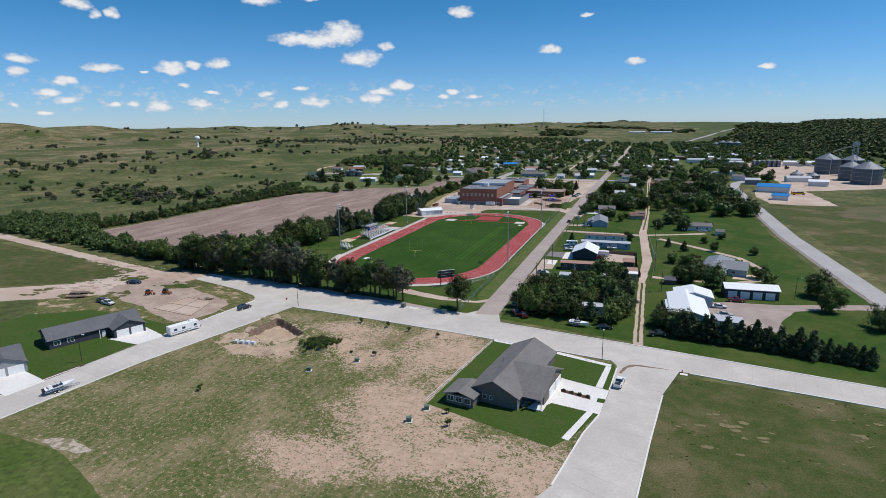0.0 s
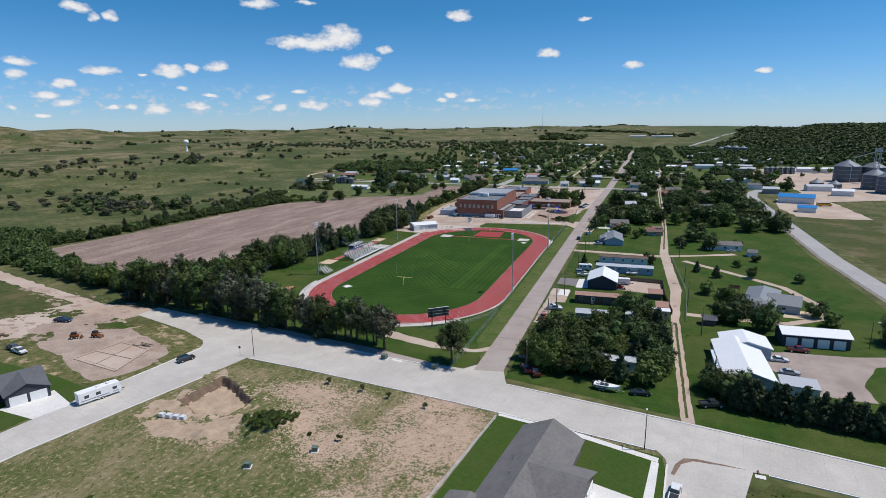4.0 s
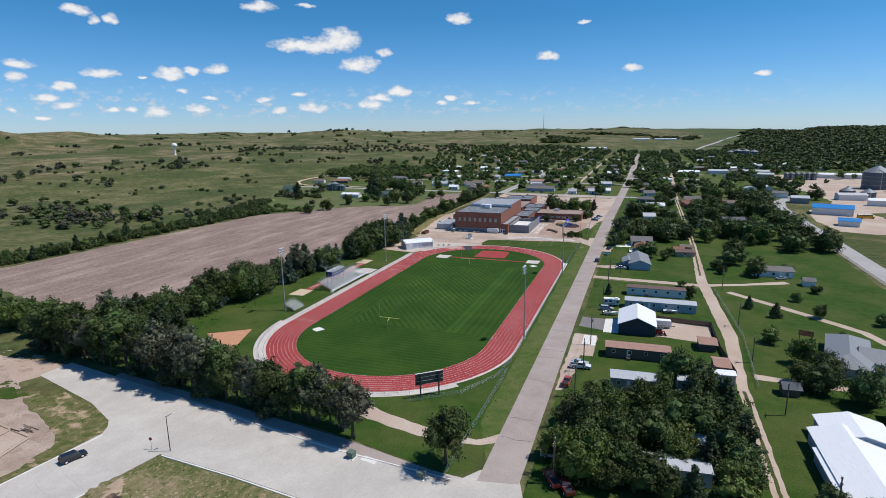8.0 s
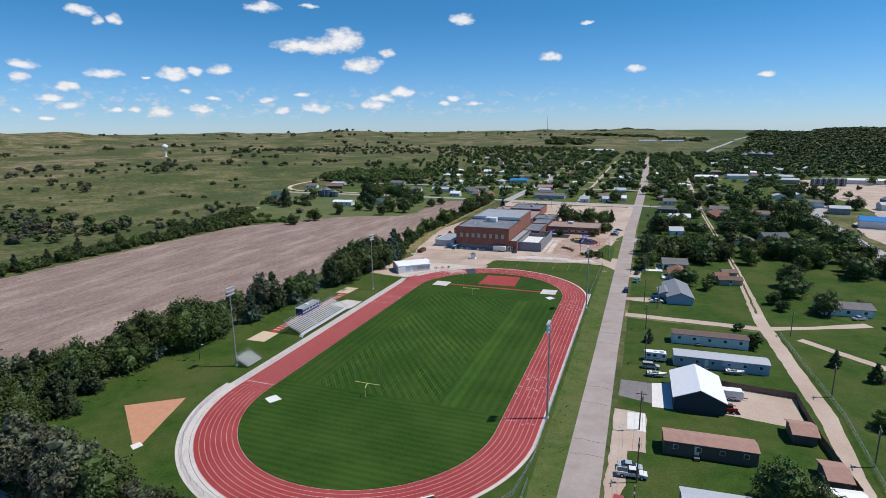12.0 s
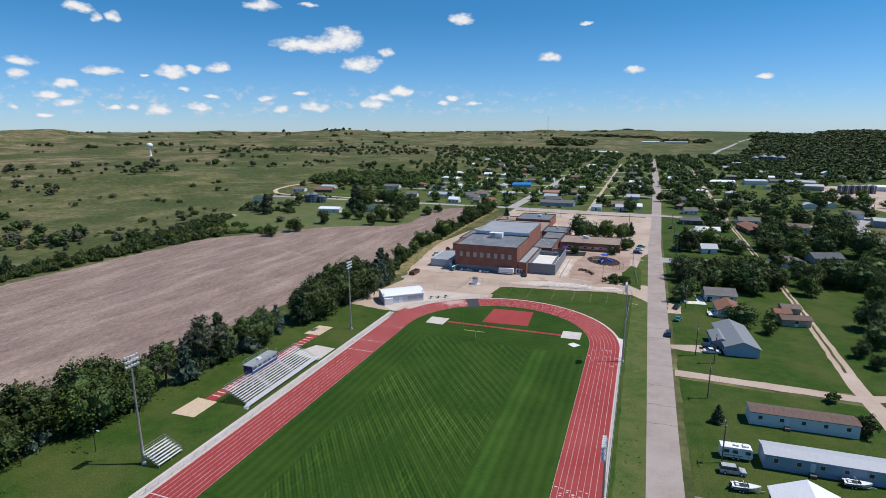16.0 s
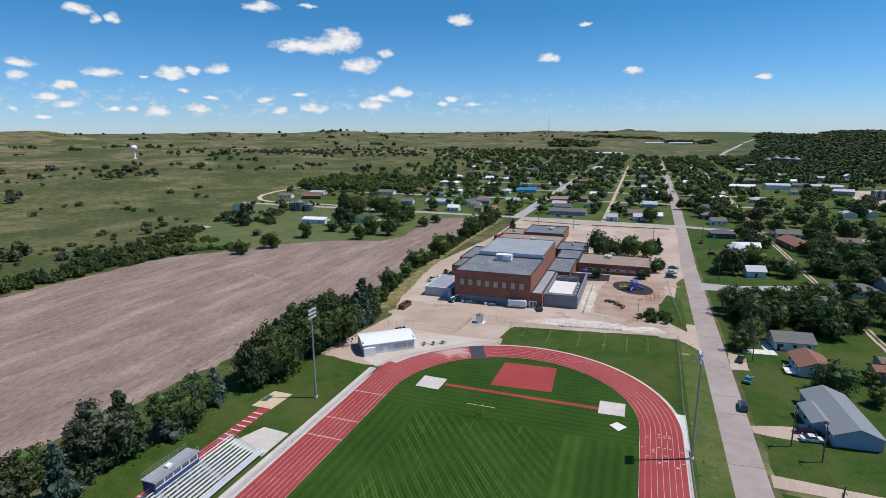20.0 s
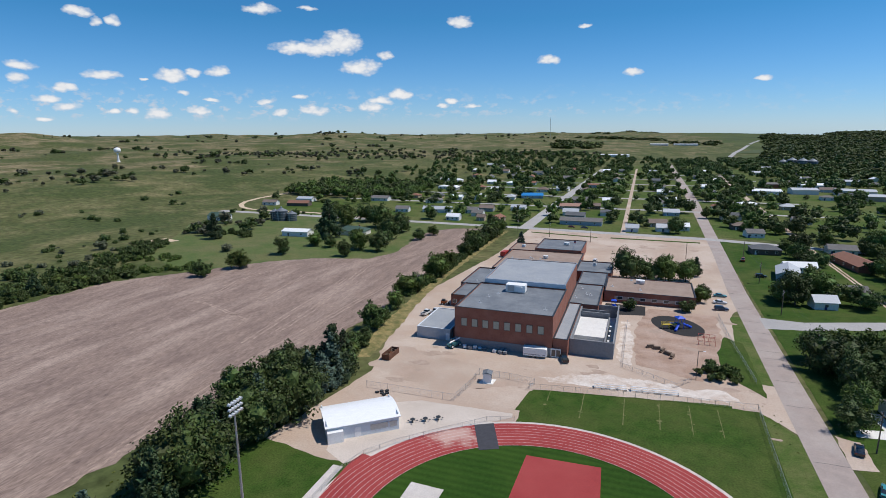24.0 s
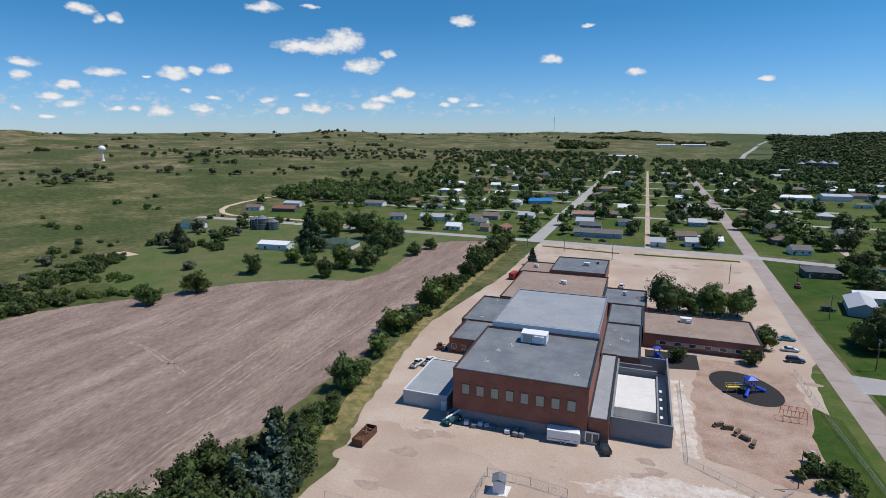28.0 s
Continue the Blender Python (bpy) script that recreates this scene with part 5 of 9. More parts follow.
    for x, y, z, s in ((12.5, 207, 4.2, 3.4), (-44.8, 176, 4.2, 1.6), (-31, 240, 4.4, 2.2), (-25, 270, 5.6, 2.6), (-47, 266, 4.0, 2.0), (-6.5, 232, 4.4, 1.4), (-8.5, 260, 0.0, 1.8)):
        rooftop_unit(x, y, z, s, s * 0.6, 1.5)
    rnd = random.Random(8)
    for x0, y0, x1, y1, z in ((-36, 134, -13, 150, 12.2), (-9, 172, 0, 194, 5.0), (3, 196, 33, 212, 4.2), (-48, 218, -16, 250, 4.4), (-52, 190, -42, 212, 4.0)):
        for _ in range(4):
            x, y = rnd.uniform(x0, x1), rnd.uniform(y0, y1)
            v = thing("roof_vent", "small pale vent on the flat roof", "roof vent", pose(x, y, z), "roof vents")
            part("flashing", Mesh().box(-0.6, -0.6, 0, 0.6, 0.6, 0.05), membrane_lt, v)
            part("stack", Mesh().tube((0, 0, 0.05), (0, 0, 0.6), 0.14), white, v)


school()

# ---- trees ----


def crown_mesh(name, kind, seed, leaves, leaf, h, w, material, clumps=18):
    """A crown of clumps of small leaf cards round a core, with gaps and an uneven outline."""
    rnd = np.random.RandomState(seed)
    cents, rads = [], []
    if kind == "tall":
        for i in range(clumps):
            d = rnd.normal(size=3)
            d /= np.linalg.norm(d)
            k = rnd.uniform(0.45, 0.85)
            u = 0.61 + d[2] * 0.33 * k
            c = np.array([d[0] * w / 2 * k, d[1] * w / 2 * k, 0]) * (1.25 - 0.55 * u)
            c[2] = h * u
            cents.append(c)
            rads.append(rnd.uniform(0.17, 0.29) * w)
    elif kind == "round":
        for i in range(clumps):
            d = rnd.normal(size=3)
            d /= np.linalg.norm(d)
            k = rnd.uniform(0.35, 0.78)
            c = np.array([d[0] * w / 2 * k, d[1] * w / 2 * k, h * 0.53 + d[2] * h * 0.38 * k])
            cents.append(c)
            rads.append(rnd.uniform(0.19, 0.30) * w)
    else:
        for i in range(clumps):
            u = (i + 0.5) / clumps
            r = w / 2 * (1 - u) ** 0.8 * rnd.uniform(0.55, 0.95)
            a = i * 2.4 + rnd.uniform(-0.4, 0.4)
            cents.append(np.array([r * math.cos(a), r * math.sin(a), h * (0.10 + 0.86 * u)]))
            rads.append(w * (0.30 - 0.20 * u) * rnd.uniform(0.8, 1.2))
    cents, rads = np.array(cents), np.array(rads)
    # each clump breaks up into tufts, with gaps between
    tufts_n = len(cents) * 7
    own = np.arange(tufts_n) % len(cents)
    e = rnd.normal(size=(tufts_n, 3))
    e /= np.linalg.norm(e, axis=1)[:, None]
    tc = cents[own] + e * (rads[own] * rnd.uniform(0.55, 1.0, tufts_n))[:, None]
    trad = rads[own] * rnd.uniform(0.30, 0.52, tufts_n)
    pick = rnd.choice(tufts_n, leaves, p=trad ** 2 / (trad ** 2).sum())
    d = rnd.normal(size=(leaves, 3))
    d /= np.linalg.norm(d, axis=1)[:, None]
    d[:, 2] = np.where(rnd.rand(leaves) < 0.6, np.abs(d[:, 2]), d[:, 2])
    pos = tc[pick] + d * (trad[pick] * rnd.uniform(0.5, 1.25, leaves))[:, None]
    nrm = d + rnd.normal(size=(leaves, 3)) * 0.45
    nrm /= np.linalg.norm(nrm, axis=1)[:, None]
    t1 = np.cross(nrm, rnd.normal(size=(leaves, 3)))
    t1 /= np.linalg.norm(t1, axis=1)[:, None]
    t2 = np.cross(nrm, t1)
    s = (leaf * rnd.uniform(0.6, 1.35, leaves))[:, None]
    quads = np.stack([pos - t1 * s, pos - t2 * s * 0.55, pos + t1 * s, pos + t2 * s * 0.55], 1).reshape(-1, 3)
    faces = [tuple(range(4 * i, 4 * i + 4)) for i in range(leaves)]
    verts = [tuple(p) for p in quads]
    # dark inner lumps close the crown
    bm = bmesh.new()
    for c, r in zip(cents, rads):
        bmesh.ops.create_icosphere(bm, subdivisions=1, radius=r * (0.58 if leaves > 1000 else 0.7), matrix=Matrix.Translation(c))
    k = len(verts)
    verts += [tuple(v.co + Vector(rnd.normal(size=3)) * leaf * 0.6) for v in bm.verts]
    faces += [tuple(v.index + k for v in f.verts) for f in bm.faces]
    bm.free()
    me = bpy.data.meshes.new(name)
    me.from_pydata(verts, [], faces)
    me.materials.append(material)
    me.update()
    return me


def trunk_mesh(h, r, seed, lean=0.4):
    rnd = random.Random(seed)
    m, a = Mesh(), (0, 0, -0.1)
    b = (rnd.uniform(-lean, lean), rnd.uniform(-lean, lean), h * 0.45)
    m.tube(a, b, r, r * 0.7, 7)
    for i in range(5):
        t = rnd.uniform(0, 6.28)
        m.tube(b, (b[0] + math.cos(t) * h * 0.2, b[1] + math.sin(t) * h * 0.2, h * rnd.uniform(0.6, 0.85)), r * 0.5, r * 0.15, 5)
    return m


def tree_kind(name, label, category, kind, seed, leaves, leaf, h, w, material, clumps=18):
    t = thing(name, label, category, pose(0, 0, -500))
    part("trunk", trunk_mesh(h, 0.02 * h if kind == "cone" else 0.026 * h, seed), bark, t)
    part("crown", crown_mesh("crown", kind, seed, leaves, leaf, h, w, material, clumps), material, t)
    return t


KINDS = {
    "oak": [tree_kind("tree", "broad dark green leafy tree", "tree", "round", 10 + i, 5200, 0.25, 10.0, 9.0 + i * 0.5, (leaf_a, leaf_b, leaf_b)[i], 22) for i in range(3)],
    "ash": [tree_kind("tree", "tall slender grey-green tree with a bare lower trunk", "tree", "tall", 80 + i, 4600, 0.24, 11.5, 6.6 + i * 0.6, (leaf_b, leaf_g, leaf_b)[i], 22) for i in range(3)],
    "elm": [tree_kind("tree", "green leafy yard tree", "tree", "round", 20 + i, 4000, 0.26, 9.0, 8.4, (leaf_b, leaf_a, leaf_b)[i], 15) for i in range(3)],
    "lime": [tree_kind("tree", "bright yellow-green leafy yard tree", "tree", "round", 30, 1800, 0.34, 8.0, 7.0, leaf_y, 15)],
    "cedar": [tree_kind("cedar_tree", "dense dark green cedar tree", "tree", "cone", 40 + i, 3800, 0.25, 10.0, 5.4 + i * 0.5, leaf_c, 30) for i in range(3)],
    "spruce": [tree_kind("spruce_tree", "tall blue-green spruce tree", "tree", "cone", 50 + i, 1600, 0.28, 9.0, 4.8, leaf_d, 34) for i in range(2)],
    "shrub": [tree_kind("shrub", "low round green shrub", "shrub", "round", 60 + i, 420, 0.28, 2.6, 3.2, (leaf_a, leaf_b)[i], 9) for i in range(2)],
    "sapling": [tree_kind("sapling", "thin young tree in the bare lot", "tree", "round", 70, 160, 0.2, 2.6, 1.3, leaf_a, 6)],
}
SOURCES = [ob for obs in KINDS.values() for ob in obs]
treernd = random.Random(77)


def tree(kind, x, y, s=1.0, group="trees", label=""):
    src = treernd.choice(KINDS[kind])
    k = s * treernd.uniform(0.88, 1.12)
    sink = 0.9 * k if kind in ("oak", "elm") else 0.0
    ob = copy_thing(src, pose(x, y, height(x, y) - sink, 0, 0, treernd.uniform(0, 360)) @ Matrix.Diagonal((k * treernd.uniform(0.92, 1.08), k, k * treernd.uniform(0.9, 1.1), 1)))
    return tagged(ob, label, group=group)


def row(kinds, pts, step, s, wobble=1.2, group="trees"):
    for (ax, ay), (bx, by) in zip(pts, pts[1:]):
        n = max(1, int(math.hypot(bx - ax, by - ay) / step))
        for i in range(n):
            u = (i + treernd.uniform(0.2, 0.8)) / n
            tree(treernd.choice(kinds), ax + (bx - ax) * u + treernd.uniform(-wobble, wobble), ay + (by - ay) * u + treernd.uniform(-wobble, wobble), s * treernd.uniform(0.8, 1.2), group)


# belt along the street south of the track, and the edge of the wood west of it
row(["ash", "oak", "cedar", "ash"], [(-98, -95), (-60, -99.4), (-38, -102.2)], 2.7, 1.22, 1.5, "trees along the street")
row(["ash", "ash", "ash", "cedar"], [(-38, -102.2), (-16, -105.0), (18.5, -109.6)], 2.5, 1.22, 1.1, "trees along the street")
row(["oak", "elm"], [(-150, -84), (-100, -88)], 5.5, 1.0, 2.0, "trees of the western wood")
row(["oak", "cedar", "ash", "oak"], [(-98, -85), (-66, -89)], 4.2, 1.1, 1.8, "trees of the western wood")
row(["oak", "cedar", "oak"], [(-90, -77), (-67, -79)], 4.6, 1.05, 1.8, "trees of the western wood")
row(["oak", "cedar"], [(-82, -66), (-69, -68)], 4.6, 1.05, 1.5, "trees of the western wood")
tree("ash", 39.6, -113, 1.28)
# row between the tilled field and the track
row(["cedar", "oak", "spruce", "oak", "ash"], [(-88, -80), (-76, -50), (-71, -10), (-68, 30)], 3.1, 1.26, 1.7, "trees beside the tilled field")
row(["oak", "cedar", "cedar"], [(-86, -70), (-79, -46), (-75, -25)], 5.0, 0.95, 1.4, "trees beside the tilled field")
row(["cedar", "oak", "spruce"], [(-67, 40), (-64, 75), (-63, 103)], 2.6, 1.36, 1.8, "trees beside the tilled field")
row(["oak", "cedar", "ash"], [(-71, 58), (-69, 98)], 4.4, 1.08, 1.5, "trees beside the tilled field")
row(["shrub", "elm", "shrub"], [(-66, 106), (-74, 165)], 4.0, 0.9, 2.0, "bushes beside the yard")
row(["shrub", "elm", "shrub", "shrub"], [(-77, 178), (-77, 250), (-75, 335)], 2.6, 1.1, 2.6, "bushes beside the yard")
tree("oak", -75, 182, 0.9)
# hedgerow beyond the tilled field: the trees that stand out
row(["elm", "cedar"], [(-236, -36), (-229, -12), (-229, 60), (-224, 130), (-212, 168)], 9.0, 0.85, 3.0, "hedgerow trees")
# school grounds
for x, y, k, s in ((8.5, 229, "oak", 1.45), (17.5, 231, "oak", 1.3), (25, 232, "oak", 1.35), (33, 233, "oak", 1.3), (10.4, 184, "elm", 0.75), (31, 188.5, "elm", 0.75), (36.5, 203, "elm", 0.85), (38, 210, "elm", 0.8), (38, 245, "cedar", 1.0), (-51.8, 287, "spruce", 1.0)):
    tree(k, x, y, s)
row(["shrub"], [(31, 131), (36, 137), (39, 130), (33, 129)], 0.9, 0.8, 1.8)

# mobile home park
for x, y, s in ((60, -104, .8), (66, -101, .95), (64, -92, .9), (71, -96, 1), (78, -92, .9), (83, -99, .95), (70, -84, .9), (78, -82, 1), (86, -88, 1), (92, -95, .9), (94, -84, .9), (88, -76, .9), (85, -60, 1.1), (90, -66, .9), (73, -108, .8), (80, -109, .85), (92, -106, .9), (66, -76, .8), (80, -70, .8)):
    tree("oak" if s > 0.85 else "elm", x, y, s, "trees among the mobile homes")
for x, y, k, s in ((93, 19, "elm", .55), (63, 15, "cedar", .5), (77.5, 88, "oak", 1.0), (86, 83, "elm", .6), (88, 96, "elm", .5), (60, 112, "oak", .9), (64, 122, "oak", 1), (91, 35, "shrub", 1), (112, 12, "cedar", .5), (119, 4, "cedar", .6), (113, -22, "elm", .8), (118, -38, "elm", .9), (122, -45, "oak", .9), (114, -52, "elm", .9), (145, -40, "elm", .8), (133, -18, "elm", .6), (150, 5, "elm", .5), (160, -78, "oak", .95), (171, -92, "oak", 1)) + ((140, 153, "oak", 1.1), (150, 134, "oak", 1.1), (138, 140, "oak", 1.1), (109, 136, "elm", 1), (99, 150, "oak", 1), (118, 98, "oak", 1), (112, 150, "oak", 1.1), (124, 160, "oak", 1.1), (67, 136, "oak", 1.1), (79, 151, "oak", 1.1), (72, 148, "oak", 1), (106.8, 70, "elm", .7), (178, -108, "oak", .9), (122, 62, "oak", .9), (116, 82, "oak", 1), (136, 70, "elm", .6), (130, 26, "elm", .5), (140, 40, "elm", .55), (109, 62, "elm", .6)):
    tree(k, x, y, s)
row(["cedar"], [(110, -116), (130, -119), (158, -124.5)], 1.8, 0.78, 0.6, "cedars of the hedge")
for x, y, s in ((106, -108, .75), (109, -112, .8), (112, -110, .7)):
    tree("oak", x, y, s, "cedars of the hedge")
for x, y in ((65, -109), (70, -110.5), (76, -109.5), (84.5, -110), (91, -110.5), (72, -103), (94, -103), (60, -90), (68, -88), (75, -76), (84, -93), (88, -100), (94, -100), (95, -92), (94, -73)):
    tree(treernd.choice(("oak", "elm", "lime", "oak", "cedar")), x, y, treernd.uniform(0.6, 1.15), "trees among the mobile homes")
for x, y in ((65.7, 213), (70.3, 210.5), (84.7, 248), (86, 216), (92.9, 213), (109, 223), (113, 219.8), (90.3, 171), (96.4, 169), (105, 176), (64.6, 144), (67.5, 131), (73.5, 136.5), (80.7, 142), (94.4, 325.8), (79, 381), (71, 392.6), (88.5, 416), (95, 282), (69, 220), (74.5, 224), (80, 224), (91.6, 292), (111, 330), (95, 373.7), (107, 378), (59.8, 431), (63, 152), (70, 160), (78, 158), (84, 150), (88, 138), (98, 142), (34.5, 357)):
    tree(treernd.choice(("oak", "elm", "oak", "lime", "elm")), x, y, treernd.uniform(0.95, 1.45), "trees of the east side")
for x, y, k, s in ((162.5, 188, "oak", 1.5), (152.7, 152.8, "lime", 1.7), (154, 224, "oak", 1.5), (197, 451, "oak", 1.6), (218, 359, "oak", 1.4), (205, 401, "oak", 1.3), (156, 300, "oak", 1.5), (186, 430, "oak", 1.4), (190, 545, "elm", 1.6), (150.4, 123, "oak", 1.3), (132.9, 7.6, "oak", 0.55), (117.9, -54.9, "oak", 0.95), (126, -59, "oak", 0.9), (146.4, -50, "elm", 0.75), (160.3, -60.6, "oak", 1.0), (114, -113, "oak", 0.8), (208, 440, "oak", 1.2)):
    tree(k, x, y, s, "trees of the east side")
row(["sapling"], [(10, -135), (46, -140)], 9, 1.0, 0.5, "saplings")
for x, y in ((30, -158), (62, -186), (-2, -190), (60, -181)):
    tree("sapling", x, y, 1.0, "saplings")

# ---- buildings ----
WALLS = {
    "white": mat("white_siding", (0.72, 0.72, 0.70), (0.66, 0.66, 0.64), 1.2, rough=0.6, stretch=(1, 1, 8)),
    "tan": mat("tan_siding", (0.42, 0.35, 0.26), (0.37, 0.30, 0.22), 1.2, rough=0.7, stretch=(1, 1, 8)),
    "grey": mat("grey_siding", (0.30, 0.31, 0.32), (0.26, 0.27, 0.28), 1.2, rough=0.7, stretch=(1, 1, 8)),
    "blue": mat("pale_blue_siding", (0.36, 0.43, 0.50), (0.32, 0.39, 0.46), 1.2, rough=0.7, stretch=(1, 1, 8)),
    "dark": mat("charcoal_siding", (0.055, 0.062, 0.075), (0.045, 0.05, 0.062), 1.2, rough=0.7, stretch=(1, 1, 8)),
    "brown": mat("brown_siding", (0.15, 0.115, 0.095), (0.12, 0.09, 0.075), 1.2, rough=0.8, stretch=(1, 1, 8)),
    "taupe": mat("taupe_siding", (0.165, 0.145, 0.125), (0.14, 0.125, 0.105), 1.2, rough=0.8, stretch=(1, 1, 8)),
    "brick": brick,
}
ROOFS = {
    "grey": mat("grey_shingles", (0.175, 0.165, 0.16), (0.135, 0.128, 0.125), 1.6, c3=(0.21, 0.2, 0.19), scale3=0.25, amt3=0.4, rough=0.95, bump=0.3),
    "brown": mat("brown_shingles", (0.20, 0.155, 0.13), (0.155, 0.12, 0.10), 1.6, c3=(0.25, 0.19, 0.16), scale3=0.25, amt3=0.4, rough=0.95, bump=0.3),
    "dark": mat("dark_shingles", (0.125, 0.13, 0.14), (0.095, 0.10, 0.108), 1.6, c3=(0.155, 0.158, 0.165), scale3=0.25, amt3=0.4, rough=0.95, bump=0.3),
    "red": mat("reddish_shingles", (0.26, 0.13, 0.09), (0.21, 0.105, 0.075), 1.6, rough=0.95, bump=0.3),
    "pink": mat("faded_pink_roofing", (0.38, 0.23, 0.18), (0.32, 0.19, 0.15), 0.8, rough=0.9, bump=0.2),
    "green": mat("green_shingles", (0.06, 0.105, 0.085), (0.05, 0.088, 0.07), 1.6, rough=0.95, bump=0.3),
    "white": white_metal,
    "slate": mat("slate_grey_metal_roof", (0.235, 0.25, 0.265), (0.205, 0.22, 0.235), 0.6, rough=0.6, stretch=(6, 1, 1)),
    "silver": mat("silver_metal_roof", (0.45, 0.47, 0.50), (0.40, 0.42, 0.45), 0.6, rough=0.65, metal=0.1, stretch=(6, 1, 1)),
    "blue": mat("blue_metal_roof", (0.03, 0.22, 0.52), (0.025, 0.19, 0.46), 0.6, rough=0.4, stretch=(6, 1, 1)),
    "rust": mat("rusty_metal_roof", (0.17, 0.11, 0.09), (0.12, 0.08, 0.07), 0.5, rough=0.8, stretch=(3, 1, 1)),
}


def walls_mesh(w, d, h, rise, gable=True):
    """Outer walls, with gable ends under a ridge along x."""
    if not gable:
        return Mesh().box(-w / 2, -d / 2, 0, w / 2, d / 2, h)
    prof = [(-d / 2, 0), (d / 2, 0), (d / 2, h), (0, h + rise), (-d / 2, h)]
    vs = [(x, y, z) for x in (-w / 2, w / 2) for y, z in prof]
    return Mesh().add(vs, [(4, 3, 2, 1, 0), (5, 6, 7, 8, 9)] + [(i, (i + 1) % 5, 5 + (i + 1) % 5, 5 + i) for i in range(5)])


def house(x, y, turn, w, d, h=2.9, rise=1.8, wall="white", roof="grey", shape="gable", name="house", label="", category="house", group="", wins=3, chimney=False, garage=0, over=0.45, z=None):
    """A house, shed or barn with its ridge along its own x; doors and windows on the long sides."""
    t = thing(name, label or f"{ {'white': 'white', 'tan': 'tan', 'grey': 'grey', 'blue': 'pale blue', 'dark': 'charcoal', 'brown': 'brown', 'taupe': 'taupe', 'brick': 'brick'}[wall]} sided house with a {roof} roof among trees", category, pose(x, y, height(x, y) if z is None else z, 0, 0, turn), group)
    part("wall", walls_mesh(w, d, h, rise, shape == "gable"), WALLS[wall], t)
    m = Mesh()
    if shape == "gable":
        m.gable(-w / 2, -d / 2, w / 2, d / 2, h, rise, over, 0.16, "x")
    elif shape == "hip":
        m.hip(-w / 2, -d / 2, w / 2, d / 2, h, rise, over)
    else:
        m.box(-w / 2 - 0.2, -d / 2 - 0.2, h, w / 2 + 0.2, d / 2 + 0.2, h + 0.25)
    part("roof", m, ROOFS[roof], t)
    if wins:
        for i in range(wins):
            u = -w / 2 + w * (i + 0.5) / wins
            for s in (-1, 1):
                yy = s * d / 2
                fr = part("window", Mesh().box(u - 0.65, yy - 0.05, 1.0, u + 0.65, yy + 0.05, 2.2), white, t)
                part("pane", Mesh().box(u - 0.55, yy - 0.07, 1.1, u + 0.55, yy + 0.07, 2.1), glass, fr)
        part("door", Mesh().box(-w / 2 + w * 0.62 / wins - 1.6, -d / 2 - 0.06, 0, -w / 2 + w * 0.62 / wins - 0.7, -d / 2, 2.05), white if wall != "white" else navy, t)
    for i in range(garage):
        u = w / 2 - 2.2 - i * 3.6
        part("garage_door", Mesh().box(u - 1.4, -d / 2 - 0.07, 0, u + 1.4, -d / 2, 2.3), white, t)
    if chimney:
        part("chimney", Mesh().box(w * 0.2, 0.3, h, w * 0.2 + 0.7, 1.0, h + rise + 0.7), brick, t)
    return t


def mobile_home(x, y, turn, w, d=4.6, wall="white", roof="silver", label="", z=0.0):
    t = thing("mobile_home", label, "mobile home", pose(x, y, z, 0, 0, turn), "mobile homes")
    part("skirting", Mesh().box(-w / 2 + 0.05, -d / 2 + 0.05, 0, w / 2 - 0.05, d / 2 - 0.05, 0.7), mat("grey_skirting", (0.28, 0.28, 0.28), rough=0.8), t)
    part("wall", walls_mesh(w, d, 3.1, 0.5).add([], []), WALLS[wall], t)
    part("roof", Mesh().gable(-w / 2, -d / 2, w / 2, d / 2, 3.1, 0.5, 0.2, 0.12, "x"), ROOFS[roof], t)
    n = max(3, int(w / 4))
    for i in range(n):
        u = -w / 2 + w * (i + 0.5) / n
        for s in (-1, 1):
            f = part("window", Mesh().box(u - 0.5, s * d / 2 - 0.05, 1.5, u + 0.5, s * d / 2 + 0.05, 2.5), white, t)
            part("pane", Mesh().box(u - 0.42, s * d / 2 - 0.07, 1.58, u + 0.42, s * d / 2 + 0.07, 2.42), glass, f)
    part("door", Mesh().box(-w / 2 + w * 0.33, -d / 2 - 0.06, 0.8, -w / 2 + w * 0.33 + 0.9, -d / 2, 2.7), white, t)
    part("step", Mesh().box(-w / 2 + w * 0.33 - 0.1, -d / 2 - 1.2, 0, -w / 2 + w * 0.33 + 1.0, -d / 2 - 0.06, 0.7), timber, t)


